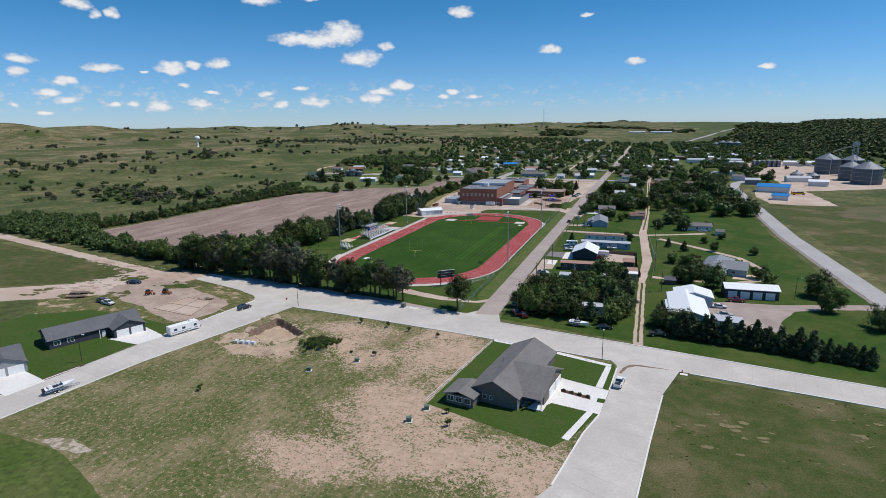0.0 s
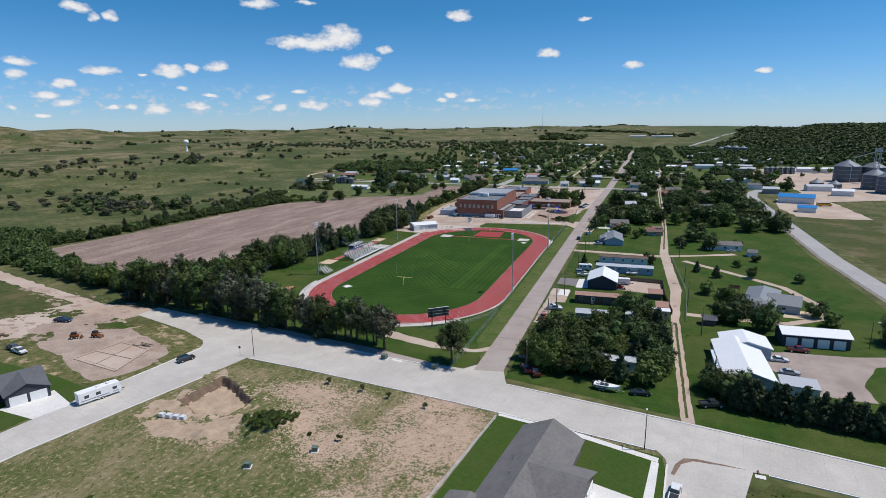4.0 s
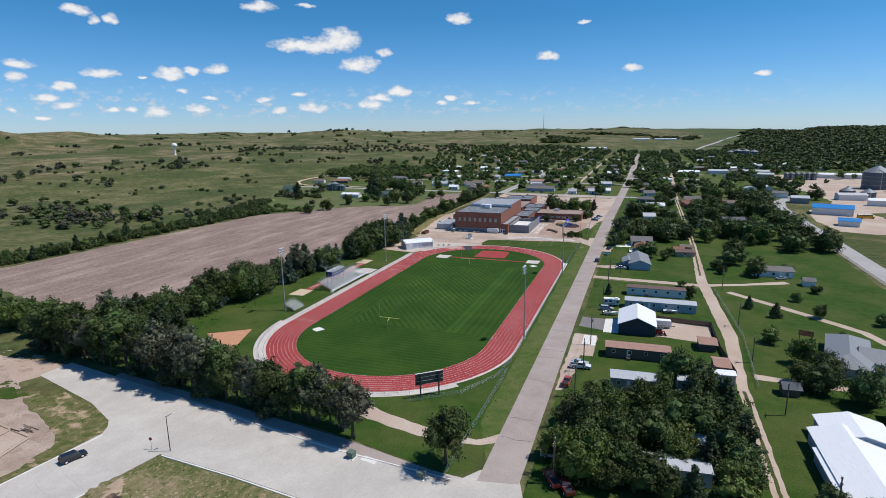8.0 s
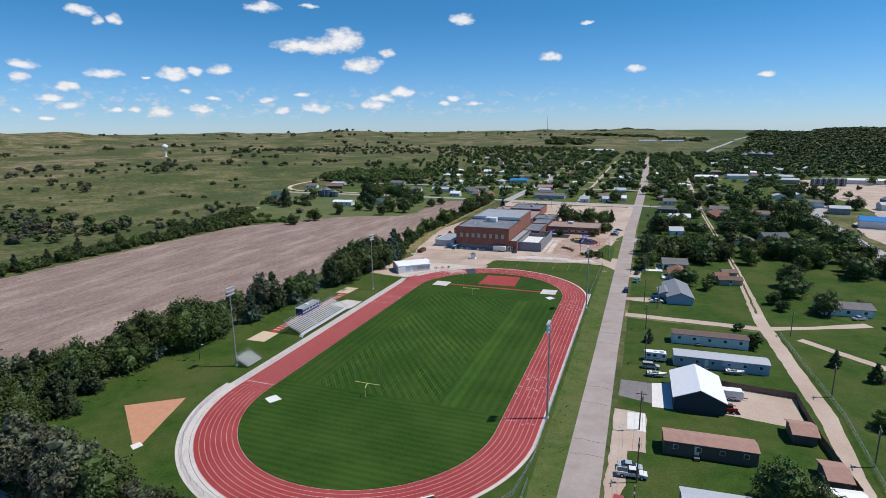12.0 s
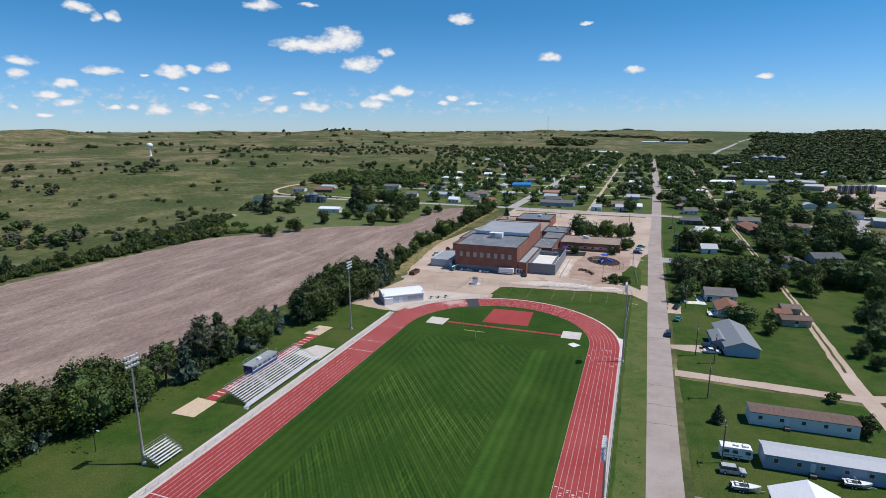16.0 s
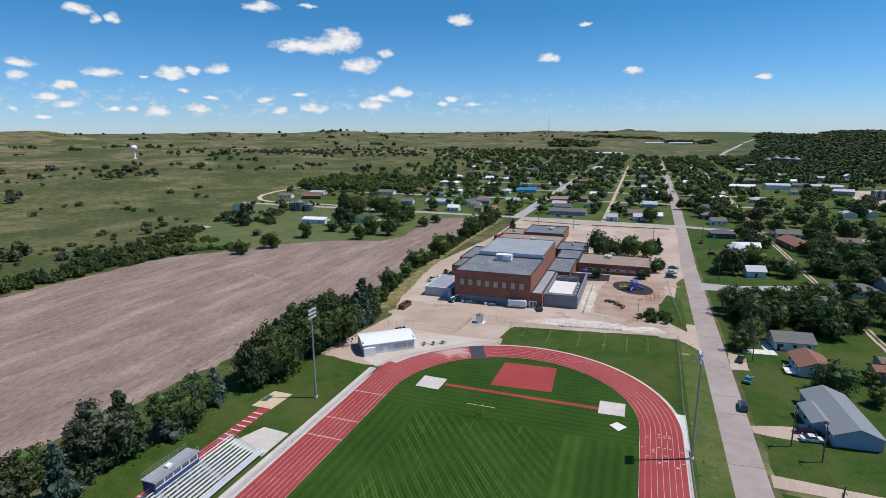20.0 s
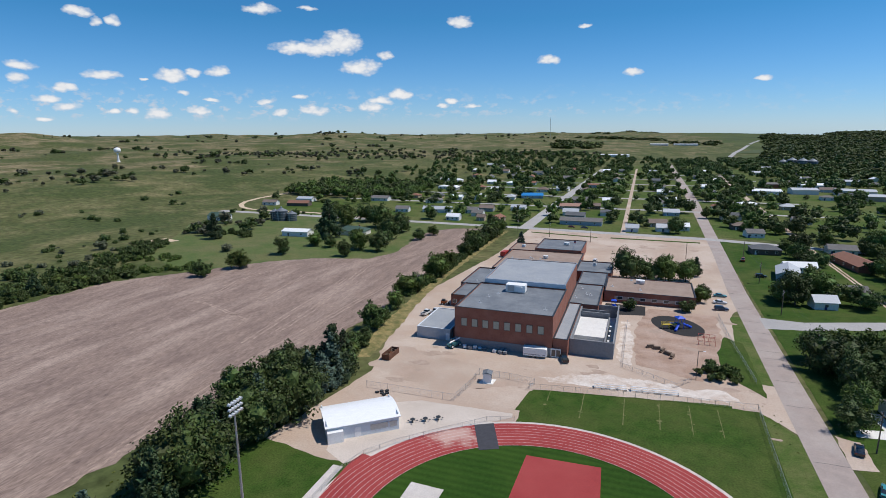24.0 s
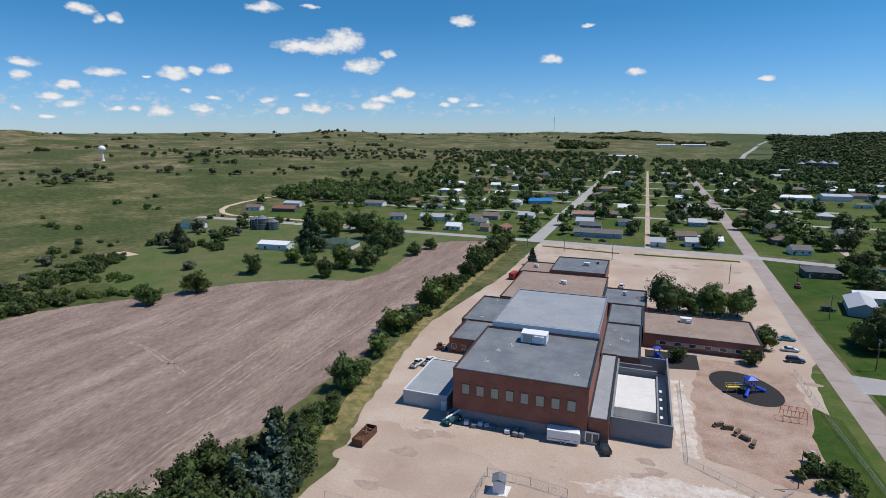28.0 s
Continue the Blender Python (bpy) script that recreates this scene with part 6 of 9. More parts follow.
def new_house():
    """The grey-roofed house on the corner of the side street."""
    t = thing("corner_house", "new taupe house with broad grey shingle roofs and a sunroom", "house", pose(70.6, -159.8, 0, 0, 0, -98))
    wall, roof = WALLS["taupe"], ROOFS["grey"]
    # main wing along local x, garage wing towards local +y
    W, D = 28.6, 12.0
    part("wall", walls_mesh(W, D, 3.0, 2.9), wall, t)
    part("roof", Mesh().gable(-W / 2, -D / 2, W / 2, D / 2, 3.0, 2.9, 0.5, 0.18, "x"), roof, t)
    y1 = 10.6
    part("garage_wing", Mesh().prism([(-4.4, 5.0), (9.4, 5.0), (9.4, y1), (-4.4, y1)], 0, 2.9), wall, t)
    g = Mesh()
    ends = [(-4.4, 2.9), (9.4, 2.9), (1.8, 5.75)]
    g.add([(x, y, z) for y in (y1 - 0.3, y1) for x, z in ends], [(0, 1, 2), (5, 4, 3), (0, 3, 4, 1), (1, 4, 5, 2), (2, 5, 3, 0)])
    part("garage_gable", g, wall, t)
    prof = [(-5.2, 2.95), (1.8, 5.85), (12.6, 2.6), (12.6, 2.78), (1.8, 6.03), (-5.2, 3.13)]
    rf = Mesh().add([(x, y, z) for y in (0.2, y1 + 0.5) for x, z in prof], [(i, 6 + i, 6 + (i + 1) % 6, (i + 1) % 6) for i in range(6)] + [(0, 1, 4, 5), (1, 2, 3, 4), (11, 10, 7, 6), (10, 9, 8, 7)])
    part("garage_roof", rf, roof, t)
    for x in (-3.6, 1.4):
        d = part("garage_door", Mesh().box(x, y1, 0, x + 4.4, y1 + 0.1, 2.3), white, t)
        for i in range(4):
            part("door_panel", Mesh().box(x + 0.1, y1 + 0.1, 0.06 + i * 0.56, x + 4.3, y1 + 0.13, 0.56 + i * 0.56), white, d)
    part("sunroom", Mesh().box(11.6, -10.4, 0, 18.2, -3.4, 2.6), wall, t)
    part("sunroom_roof", Mesh().gable(11.2, -10.4, 18.2, -3.4, 2.6, 0.9, 0.5, 0.16, "x"), roof, t)
    for y in (-9.0, -6.9, -4.8):
        f = part("window", Mesh().box(18.2, y - 0.85, 0.8, 18.28, y + 0.85, 2.3), white, t)
        part("pane", Mesh().box(18.25, y - 0.7, 0.95, 18.3, y - 0.05, 2.15).box(18.25, y + 0.05, 0.95, 18.3, y + 0.7, 2.15), glass, f)
    for x in (13.2, 16.4):
        f = part("window", Mesh().box(x - 0.7, -10.48, 0.8, x + 0.7, -10.4, 2.3), white, t)
        part("pane", Mesh().box(x - 0.55, -10.5, 0.95, x + 0.55, -10.44, 2.15), glass, f)
    for y, w in ((-2.2, 0.5), (-0.6, 0.35)):
        f = part("window", Mesh().box(W / 2, y - w, 1.1, W / 2 + 0.08, y + w, 2.2), white, t)
        part("pane", Mesh().box(W / 2 + 0.05, y - w + 0.1, 1.2, W / 2 + 0.1, y + w - 0.1, 2.1), glass, f)
    part("corner_trim", Mesh().box(W / 2 - 0.12, D / 2 - 0.12, 0, W / 2 + 0.06, D / 2 + 0.06, 3.0).box(W / 2 - 0.12, -D / 2 - 0.06, 0, W / 2 + 0.06, -D / 2 + 0.12, 3.0), white, t)
    part("porch", Mesh().box(9.4, 6.0, 0, 12.4, y1 + 0.6, 0.15), slab_white, t)
    part("porch_post", Mesh().box(12.0, y1 + 0.1, 0.15, 12.2, y1 + 0.3, 2.7), white, t)
    part("entry_door", Mesh().box(9.4, 7.4, 0.15, 9.48, 8.5, 2.3), navy, t)
    part("shutter_panel", Mesh().box(9.4, 8.9, 0.6, 9.46, 10.2, 2.3), mat("pale_blue_paint", (0.35, 0.45, 0.52), rough=0.5), t)
    for x, y in ((-7, -1.5), (0, -3.2), (5, -2.0)):
        part("vent_pipe", Mesh().tube((x, y, 3.6), (x, y, 5.6), 0.09), steel, t)
    for i in range(7):
        pl = thing("flower_pot", "small shrub in a pot by the porch", "potted plant", pose(75.6 + 0.25 * i, -174.6 + 0.62 * i, 0.05), "potted plants")
        part("pot", Mesh().tube((0, 0, 0), (0, 0, 0.35), 0.18, 0.24, 8), rust, pl)
        part("plant", crown_mesh("plant", "round", 300 + i, 40, 0.12, 0.9, 0.7, leaf_y if i % 2 else leaf_a, 4), leaf_a, pl)
    # the low white fence behind, and paving
    f = thing("garden_fence", "low white rail fence behind the corner house", "fence")
    for i in range(11):
        part("post", Mesh().box(53.4 + i * 0.55, -178 + i * 3.9, 0, 53.5 + i * 0.55, -177.9 + i * 3.9, 1.1), white, f)
    for z in (0.5, 1.0):
        part("rail", Mesh().tube((53.5, -178, z), (58.9, -139, z), 0.05, n=4), white, f)
    sheet("corner_lawn", [(59, -136), (93.8, -142.5), (94.3, -146), (93.2, -159), (91.8, -171), (88, -181), (84, -187), (53.8, -178.5)], 0.05, lawn_new, "fresh dark green lawn round the corner house", amp=0.1)
    sheet("driveway", [(81.0, -155.2), (83.8, -156.0), (93.5, -158.6), (92.2, -170.8), (81.3, -169.0), (79.6, -171.5), (79.6, -156)], 0.075, slab_white, "new pale concrete driveway", "driveway")
    sheet("flower_bed", [(82.3, -161.3), (89.6, -163.1), (89.7, -164.6), (82.6, -163.0)], 0.09, mat("mulch", (0.10, 0.06, 0.045), (0.07, 0.045, 0.035), 2.0, rough=0.95), "dark mulch bed in the drive", "flower bed", amp=0.15, step=0.8)
    for k in range(4):
        tree("shrub", 83.2 + 1.9 * k, -162.2 - 0.45 * k, 0.28, "plants in the mulch bed")
    sheet("grass_square", [(91.2, -163.2), (93.0, -163.4), (92.7, -165.4), (91.1, -165.2)], 0.085, lawn_new, "small square of lawn in the drive", amp=0.05)
    sheet("sidewalk", [(91.8, -144.6), (93.2, -144.9), (91.9, -158.0), (90.2, -157.6)], 0.082, slab_white, "new concrete sidewalk by the street", "sidewalk")
    sheet("sidewalk_south", [(89.4, -170.2), (90.8, -170.5), (87.0, -183.5), (85.5, -183)], 0.082, slab_white, "new concrete sidewalk by the street", "sidewalk")
    sheet("sidewalk_north", [(59, -135.6), (74.8, -138.2), (93.2, -143.2), (93.0, -144.8), (74.6, -139.8), (59, -137.2)], 0.082, slab_white, "new concrete sidewalk by the street", "sidewalk")


new_house()


def dark_house(x, y, turn, w, d, wall, label, garage_w=9.0):
    """A low house with a garage wing pointing to the street."""
    t = thing("ranch_house", label, "house", pose(x, y, 0, 0, 0, turn))
    part("wall", walls_mesh(w, d, 2.9, 2.2), WALLS[wall], t)
    part("roof", Mesh().gable(-w / 2, -d / 2, w / 2, d / 2, 2.9, 2.2, 0.5, 0.16, "x"), ROOFS["dark"], t)
    x0, x1, y0, y1 = w / 2 - garage_w, w / 2, -d / 2 - 4.5, d / 2
    prof = [(x0, 0), (x1, 0), (x1, 2.9), ((x0 + x1) / 2, 4.9), (x0, 2.9)]
    vs = [(a, b, c) for b in (y0, 0.0) for a, c in prof]
    part("garage_wing", Mesh().add(vs, [(0, 1, 2, 3, 4), (9, 8, 7, 6, 5)] + [(i, 5 + i, 5 + (i + 1) % 5, (i + 1) % 5) for i in range(5)]), WALLS[wall], t)
    part("garage_roof", Mesh().gable(x0, y0, x1, 0.0, 2.9, 2.0, 0.4, 0.16, "y"), ROOFS["dark"], t)
    for k in range(2):
        a = x0 + 0.7 + k * 4.1
        part("garage_door", Mesh().box(a, y0 - 0.08, 0, a + 3.5, y0, 2.4), white, t)
    for u in (-w / 2 + 2.0, -w / 2 + 5.5):
        f = part("window", Mesh().box(u - 0.9, -d / 2 - 0.06, 0.9, u + 0.9, -d / 2, 2.3), white, t)
        part("pane", Mesh().box(u - 0.75, -d / 2 - 0.09, 1.05, u - 0.05, -d / 2 - 0.02, 2.15).box(u + 0.05, -d / 2 - 0.09, 1.05, u + 0.75, -d / 2 - 0.02, 2.15), glass, f)
    f = part("window", Mesh().box(-w / 2 - 0.06, -1.2, 0.9, -w / 2, 1.2, 2.3), white, t)
    part("pane", Mesh().box(-w / 2 - 0.09, -1.05, 1.05, -w / 2, 1.05, 2.15), glass, f)
    part("entry_door", Mesh().box(x0 - 2.2, -d / 2 - 0.06, 0, x0 - 1.2, -d / 2, 2.1), white, t)
    part("porch_post", Mesh().box(x0 - 3.2, -d / 2 - 1.6, 0, x0 - 3.0, -d / 2 - 1.4, 2.8), white, t)
    return t


dark_house(-63.6, -170.6, 66, 25, 11, "dark", "charcoal ranch house with a white double garage")
dark_house(-67.5, -200.5, 66, 18, 10, "grey", "grey ranch house with stone base and garage")
sheet("ranch_driveway", [(-54.5, -172.6), (-51.6, -161), (-40.0, -165), (-42.0, -173)], 0.08, slab_white, "pale concrete driveway", "driveway")
sheet("ranch_driveway_south", [(-58.5, -196), (-58, -206), (-45.5, -208), (-44.3, -199)], 0.08, slab_white, "pale concrete driveway", "driveway")
sheet("street_bed", [(-45.0, -188.5), (-43.6, -188.7), (-44.9, -199), (-46.3, -198.7)], 0.085, mat("mulch", (0.1, 0.06, 0.045)), "mulched planting strip by the street", "flower bed", amp=0.2, step=1.0)

# mobile home park
mobile_home(80.5, 19.5, 1.5, 21.5, 4.6, "white", "rust", "long white mobile home with a rusty brown roof")
mobile_home(81.6, 1.8, 1.5, 24.0, 5.2, "blue", "silver", "long pale blue mobile home with a grey roof")
mobile_home(74.5, -45.6, 3.0, 17.5, 5.0, "brown", "pink", "brown mobile home with a faded pink roof")
mobile_home(74.0, -66.0, 4.0, 11.5, 5.0, "grey", "silver", "old grey mobile home with a white roof")
mobile_home(88.2, -63.0, 4.0, 8.0, 4.0, "grey", "silver", "small grey trailer under the trees")
mobile_home(94.6, -57.0, 6.0, 7.0, 3.2, "tan", "white", "small old camper trailer with a white roof")
mobile_home(80.0, -103.0, 6.0, 16.0, 4.6, "white", "silver", "white mobile home under dense trees")
mobile_home(86.0, -93.0, 6.0, 12.0, 4.4, "grey", "white", "white-roofed mobile home under dense trees")
house(74.0, -20.5, 91, 15.0, 11.0, 3.4, 2.4, "dark", "white", label="dark garage with a bright white metal roof", name="garage", category="garage", wins=0)
house(94.0, -32.5, 2, 4.4, 6.0, 2.3, 0.9, "brown", "pink", name="garden_shed", label="brown garden shed with a pinkish roof", category="shed", wins=0)
house(96.0, -48.0, 2, 3.6, 6.5, 2.2, 0.8, "brown", "pink", name="garden_shed", label="brown shed with a faded reddish roof", category="shed", wins=0)
sheet("garage_apron", [(63.8, -28.5), (68.5, -28.2), (68.5, -13.6), (63.8, -15)], 0.07, slab_white, "pale concrete apron before the garage", "driveway")
sheet("garage_lot", [(55.8, -25), (63.8, -26.8), (63.8, -15.2), (56, -15.2)], 0.06, mat("grey_asphalt", (0.22, 0.20, 0.195), (0.18, 0.165, 0.16), 0.8, rough=0.9), "grey asphalt parking patch", "driveway", amp=0.2)
sheet("rear_gravel", [(80, -27), (96, -28.8), (97, -13), (84, -11.6), (80, -14)], 0.055, gravel, "pinkish gravel yard behind the garage", "yard", amp=0.4)
sheet("front_dirt", [(55.3, -32), (62.4, -32.5), (62.6, -49), (59, -50), (59, -60), (57, -74), (55.2, -74)], 0.05, gravel, "bare pinkish dirt by the road", "yard", amp=0.7, step=1.6)
sheet("front_slab", [(58.3, -33), (62.2, -32.6), (62.4, -41), (58.5, -41)], 0.07, slab_white, "old concrete pad by the road", "pavement", amp=0.1)


def board_fence(pts, h=1.8):
    t = thing("board_fence", "dark brown wooden board fence round the gravel yard", "fence")
    for (ax, ay), (bx, by) in zip(pts, pts[1:]):
        L = math.hypot(bx - ax, by - ay)
        n = int(L / 2.4)
        a = math.degrees(math.atan2(by - ay, bx - ax))
        for i in range(n):
            x, y = ax + (bx - ax) * i / n, ay + (by - ay) * i / n
            part("post", Mesh().box(-0.06, -0.06, 0, 0.06, 0.06, h + 0.1), timber, t, at=pose(x, y, 0, 0, 0, a))
            part("panel", Mesh().box(0.07, -0.02, 0.08, L / n - 0.07, 0.02, h), timber, t, at=pose(x, y, 0, 0, 0, a))


board_fence([(80.5, -11.5), (97.2, -13.0), (97.6, -34), (99.4, -52)])
# houses along the school road
house(73.6, 69.2, 94, 21.0, 9.2, 2.8, 1.8, "blue", "slate", label="long pale blue house with a slate-grey metal roof", wins=4)
house(68.9, 67.6, 94, 9.0, 4.6, 2.6, 0.9, "blue", "slate", name="porch_wing", label="low west wing of the pale blue house", category="house", wins=1)
house(74.4, 119.6, 5, 11.0, 9.5, 2.8, 1.8, "white", "grey", label="small white house with a grey shingle roof")
house(75.6, 101.0, 92, 11.0, 8.4, 2.7, 1.7, "white", "red", label="small white house with a reddish-brown roof and a front deck")
deck = thing("front_deck", "white railed timber deck before the small house", "deck", pose(69.9, 97.5, 0))
part("platform", Mesh().box(-1.3, -2.2, 0.45, 1.3, 2.2, 0.6), white, deck)
for px, py in ((-1.2, -2.1), (1.2, -2.1), (-1.2, 2.1), (1.2, 2.1)):
    part("post", Mesh().box(px - 0.06, py - 0.06, 0, px + 0.06, py + 0.06, 1.6), white, deck)
for ax, ay, bx, by in ((-1.25, -2.15, -1.2, 2.15), (-1.2, -2.15, 1.2, -2.1), (-1.2, 2.1, 1.2, 2.15)):
    part("rail", Mesh().box(ax, ay, 1.4, bx, by, 1.5).box(ax, ay, 1.0, bx, by, 1.06), white, deck)
sheet("house_slab", [(60.2, 112.0), (66.4, 113.2), (66.0, 121.4), (68.3, 121.9), (69.4, 109.6), (59.8, 108.4)], 0.07, slab_white, "pale concrete drive beside the white house", "driveway")
sheet("house_drive", [(54.8, 62.0), (61.7, 64.2), (67.6, 65.6), (68.2, 58.8), (61, 58.2), (54.8, 58.6)], 0.06, gravel, "pinkish gravel drive of the pale blue house", "driveway", amp=0.4)
sheet("road_edge_dirt", [(54.9, 94), (59.6, 95), (59.8, 106), (55.2, 107)], 0.06, gravel, "bare dirt parking strip by the road", "yard", amp=0.6, step=1.4)
house(95.5, 95.5, 8, 9.0, 4.6, 2.5, 0.9, "tan", "rust", name="shed", label="tan shed with a maroon roof", category="shed", wins=1)
house(93, 103.0, 8, 5.0, 4.6, 2.2, 0.9, "tan", "red", name="shed", label="small shed with a rusty roof", category="shed", wins=0)
house(97, 110.0, 8, 6.0, 4.6, 2.2, 0.9, "tan", "brown", name="shed", label="tan shed with a brown roof", category="shed", wins=0)
house(129.0, 67.0, 4, 16.0, 9.0, 2.8, 1.2, "white", "grey", label="low white house with a grey roof", garage=1)
house(114.6, -93.5, 91, 25.0, 11.2, 3.2, 1.7, "blue", "white", name="metal_building", label="large metal building with a bright white roof", category="building", wins=0)
house(117.2, -80.0, 91, 9.5, 12.0, 3.5, 1.6, "blue", "white", name="metal_annex", label="white-roofed north wing of the metal building", category="building", wins=0)
house(110.2, -95.0, 91, 13.0, 4.0, 2.7, 0.5, "blue", "white", name="metal_annex", label="low white-roofed lean-to of the metal building", category="building", wins=0)
house(125.8, -103.0, 85, 6.0, 8.0, 2.5, 0.4, "white", "silver", shape="flat", name="carport", label="flat pale carport beside the gravel", category="carport", wins=0)
house(137.3, -66.5, 4, 17.5, 7.5, 3.6, 1.2, "dark", "white", name="storage_shed", label="dark storage building with four white doors", category="shed", wins=0)
for i in range(4):
    tagged(part("roll_door", Mesh().box(-1.5, -0.06, 0, 1.5, 0.06, 2.7), white, at=pose(131.2 + i * 4.1, -70.75 + i * 0.29, 0, 0, 0, 4)), "white roll-up door of the storage building", "door", kind="structure", group="roll-up doors")
house(129.8, -31.5, 75, 26.0, 10.0, 3.0, 2.6, "blue", "slate", "hip", label="large blue-grey house with a slate-grey hipped roof", wins=5)
house(136.6, -34.0, -12, 9.5, 9.0, 3.0, 2.4, "blue", "slate", name="house_wing", label="gabled east wing of the blue-grey house", wins=1, chimney=True)
pergola = thing("pergola", "dark red timber pergola beside the blue house", "pergola", pose(123.0, -17.5, 0, 0, 0, 75))
for px, py in ((-2, -1.6), (2, -1.6), (2, 1.6), (-2, 1.6)):
    part("post", Mesh().box(px - 0.08, py - 0.08, 0, px + 0.08, py + 0.08, 2.5), rust, pergola)
for k in range(9):
    part("rafter", Mesh().box(-2.3 + k * 0.56, -2.0, 2.5, -2.22 + k * 0.56, 2.0, 2.66), rust, pergola)
house(110.3, -58.0, 6, 3.6, 3.2, 2.1, 1.0, "brown", "dark", name="garden_shed", label="small dark garden shed", category="shed", wins=0)
sheet("storage_gravel", [(121, -78.5), (129, -76.5), (145, -75), (161, -69.8), (180, -64), (180, -70), (159, -76), (149, -81), (142, -95), (142, -104), (130, -104), (128, -97), (122, -91)], 0.06, mat("grey_pink_gravel", (0.33, 0.265, 0.235), (0.27, 0.215, 0.19), 0.15, c3=(0.40, 0.33, 0.29), scale3=0.1, amt3=0.7, fine=0.12, finescale=20, rough=0.95), "pinkish gravel yard before the storage building", "yard", amp=0.6)
sheet("house_pad", [(134.5, -43.4), (145, -43.6), (147.7, -34), (137, -35)], 0.07, pale_sand, "pale pad beside the blue house", "driveway")
sheet("curving_drive", strip([(104, -50), (120, -51), (135, -50), (148, -40), (148.8, -24), (142.5, -4), (125, 15), (108, 32)], 3.2), 0.058, gravel, "curving gravel drive through the lawn", "road", amp=0.3)
house(140, 52, 0, 4, 4, 2.4, 1.0, "white", "grey", name="garden_shed", label="small pale shed on the lawn", category="shed", wins=0)

# farm buildings beyond the tilled field
house(-294.5, 315, 0, 15, 10, 3.6, 2.2, "white", "green", name="barn", label="white farm shop with a grey-green roof", category="barn", wins=0, garage=2)
house(-197.5, 277, 6, 18, 9, 3.2, 1.3, "white", "white", name="barn", label="long white shed with a white roof", category="barn", wins=2)
house(-165, 292, 4, 20, 12, 3.0, 2.6, "white", "green", shape="hip", label="white farmhouse with a green hipped roof", chimney=True)
house(-283, 405, 10, 20, 9, 3.0, 2.0, "brown", "red", name="barn", label="red-roofed farm barn by the curving drive", category="barn", wins=0)
house(-312, 402, 10, 13, 8, 3.0, 1.8, "white", "brown", label="white farm building with a brown roof")
house(-296, 436, 5, 16, 10, 3.0, 1.5, "white", "silver", name="barn", label="farm shed with a pale blue metal roof", category="barn", wins=0)


def grain_bin(x, y, r, h, label="round galvanised grain bin with a conical roof", group="grain bins"):
    t = thing("grain_bin", label, "grain bin", pose(x, y, height(x, y)), group)
    n = 20
    part("wall", Mesh().tube((0, 0, 0), (0, 0, h), r, r, n), mat("corrugated_steel", (0.125, 0.145, 0.17), (0.10, 0.118, 0.14), 0.5, rough=0.5, metal=0.5, stretch=(1, 1, 12)), t)
    part("roof", Mesh().tube((0, 0, h), (0, 0, h + r * 0.5), r * 1.03, r * 0.12, n), mat("bin_roof_steel", (0.20, 0.22, 0.245), (0.165, 0.18, 0.20), 0.5, rough=0.6, metal=0.4), t)
    part("cap", Mesh().tube((0, 0, h + r * 0.5), (0, 0, h + r * 0.5 + 0.8), r * 0.13, r * 0.13, 8), steel, t)
    for k in range(3):
        part("stiffener_ring", Mesh().tube((0, 0, h * (k + 1) / 4), (0, 0, h * (k + 1) / 4 + 0.18), r * 1.012, r * 1.012, n), steel, t)
    part("ladder", Mesh().box(-0.3, -r - 0.2, 0, 0.3, -r - 0.05, h), steel, t)


for x, y, r, h in ((-255, 331, 3.6, 6), (-246, 327, 4.6, 7.5), (-237.5, 328, 3.6, 5.5)):
    grain_bin(x, y, r, h, "small galvanised farm grain bin", "farm grain bins")
for x, y, r, h in ((299, 396, 10.5, 14), (303, 363, 13, 15), (298, 474, 12.5, 17), (323, 476, 11, 16)):
    grain_bin(x, y, r, h, "very large grey steel grain bin at the elevator")
for x, y, r, h in ((250, 392, 6.2, 6), (262, 379, 5.8, 6), (258, 1104, 8, 13), (271, 1090, 8, 13), (286, 1090, 8, 12), (246, 1112, 7, 10)):
    grain_bin(x, y, r, h)
for i in range(6):
    grain_bin(236 + i * 6.0, 560 + i * 1.2, 2.9, 8, "small white storage bin in a row", "white storage bins")


def elevator():
    t = thing("elevator_leg", "tall grey steel grain elevator leg", "elevator", pose(318, 455, 0))
    for x, y in ((-2, -2), (2, -2), (2, 2), (-2, 2)):
        part("post", Mesh().tube((x, y, 0), (x, y, 36), 0.3, 0.3, 5), steel, t)
    for i in range(9):
        part("brace", Mesh().tube((-2, -2, i * 4), (2, -2, i * 4 + 4), 0.15, n=4).tube((2, 2, i * 4), (-2, 2, i * 4 + 4), 0.15, n=4), steel, t)
    part("head", Mesh().box(-2.5, -2.5, 33, 2.5, 2.5, 37), steel, t)
    part("spout", Mesh().tube((0, 0, 34), (-18, 12, 26), 0.5, n=6), steel, t)


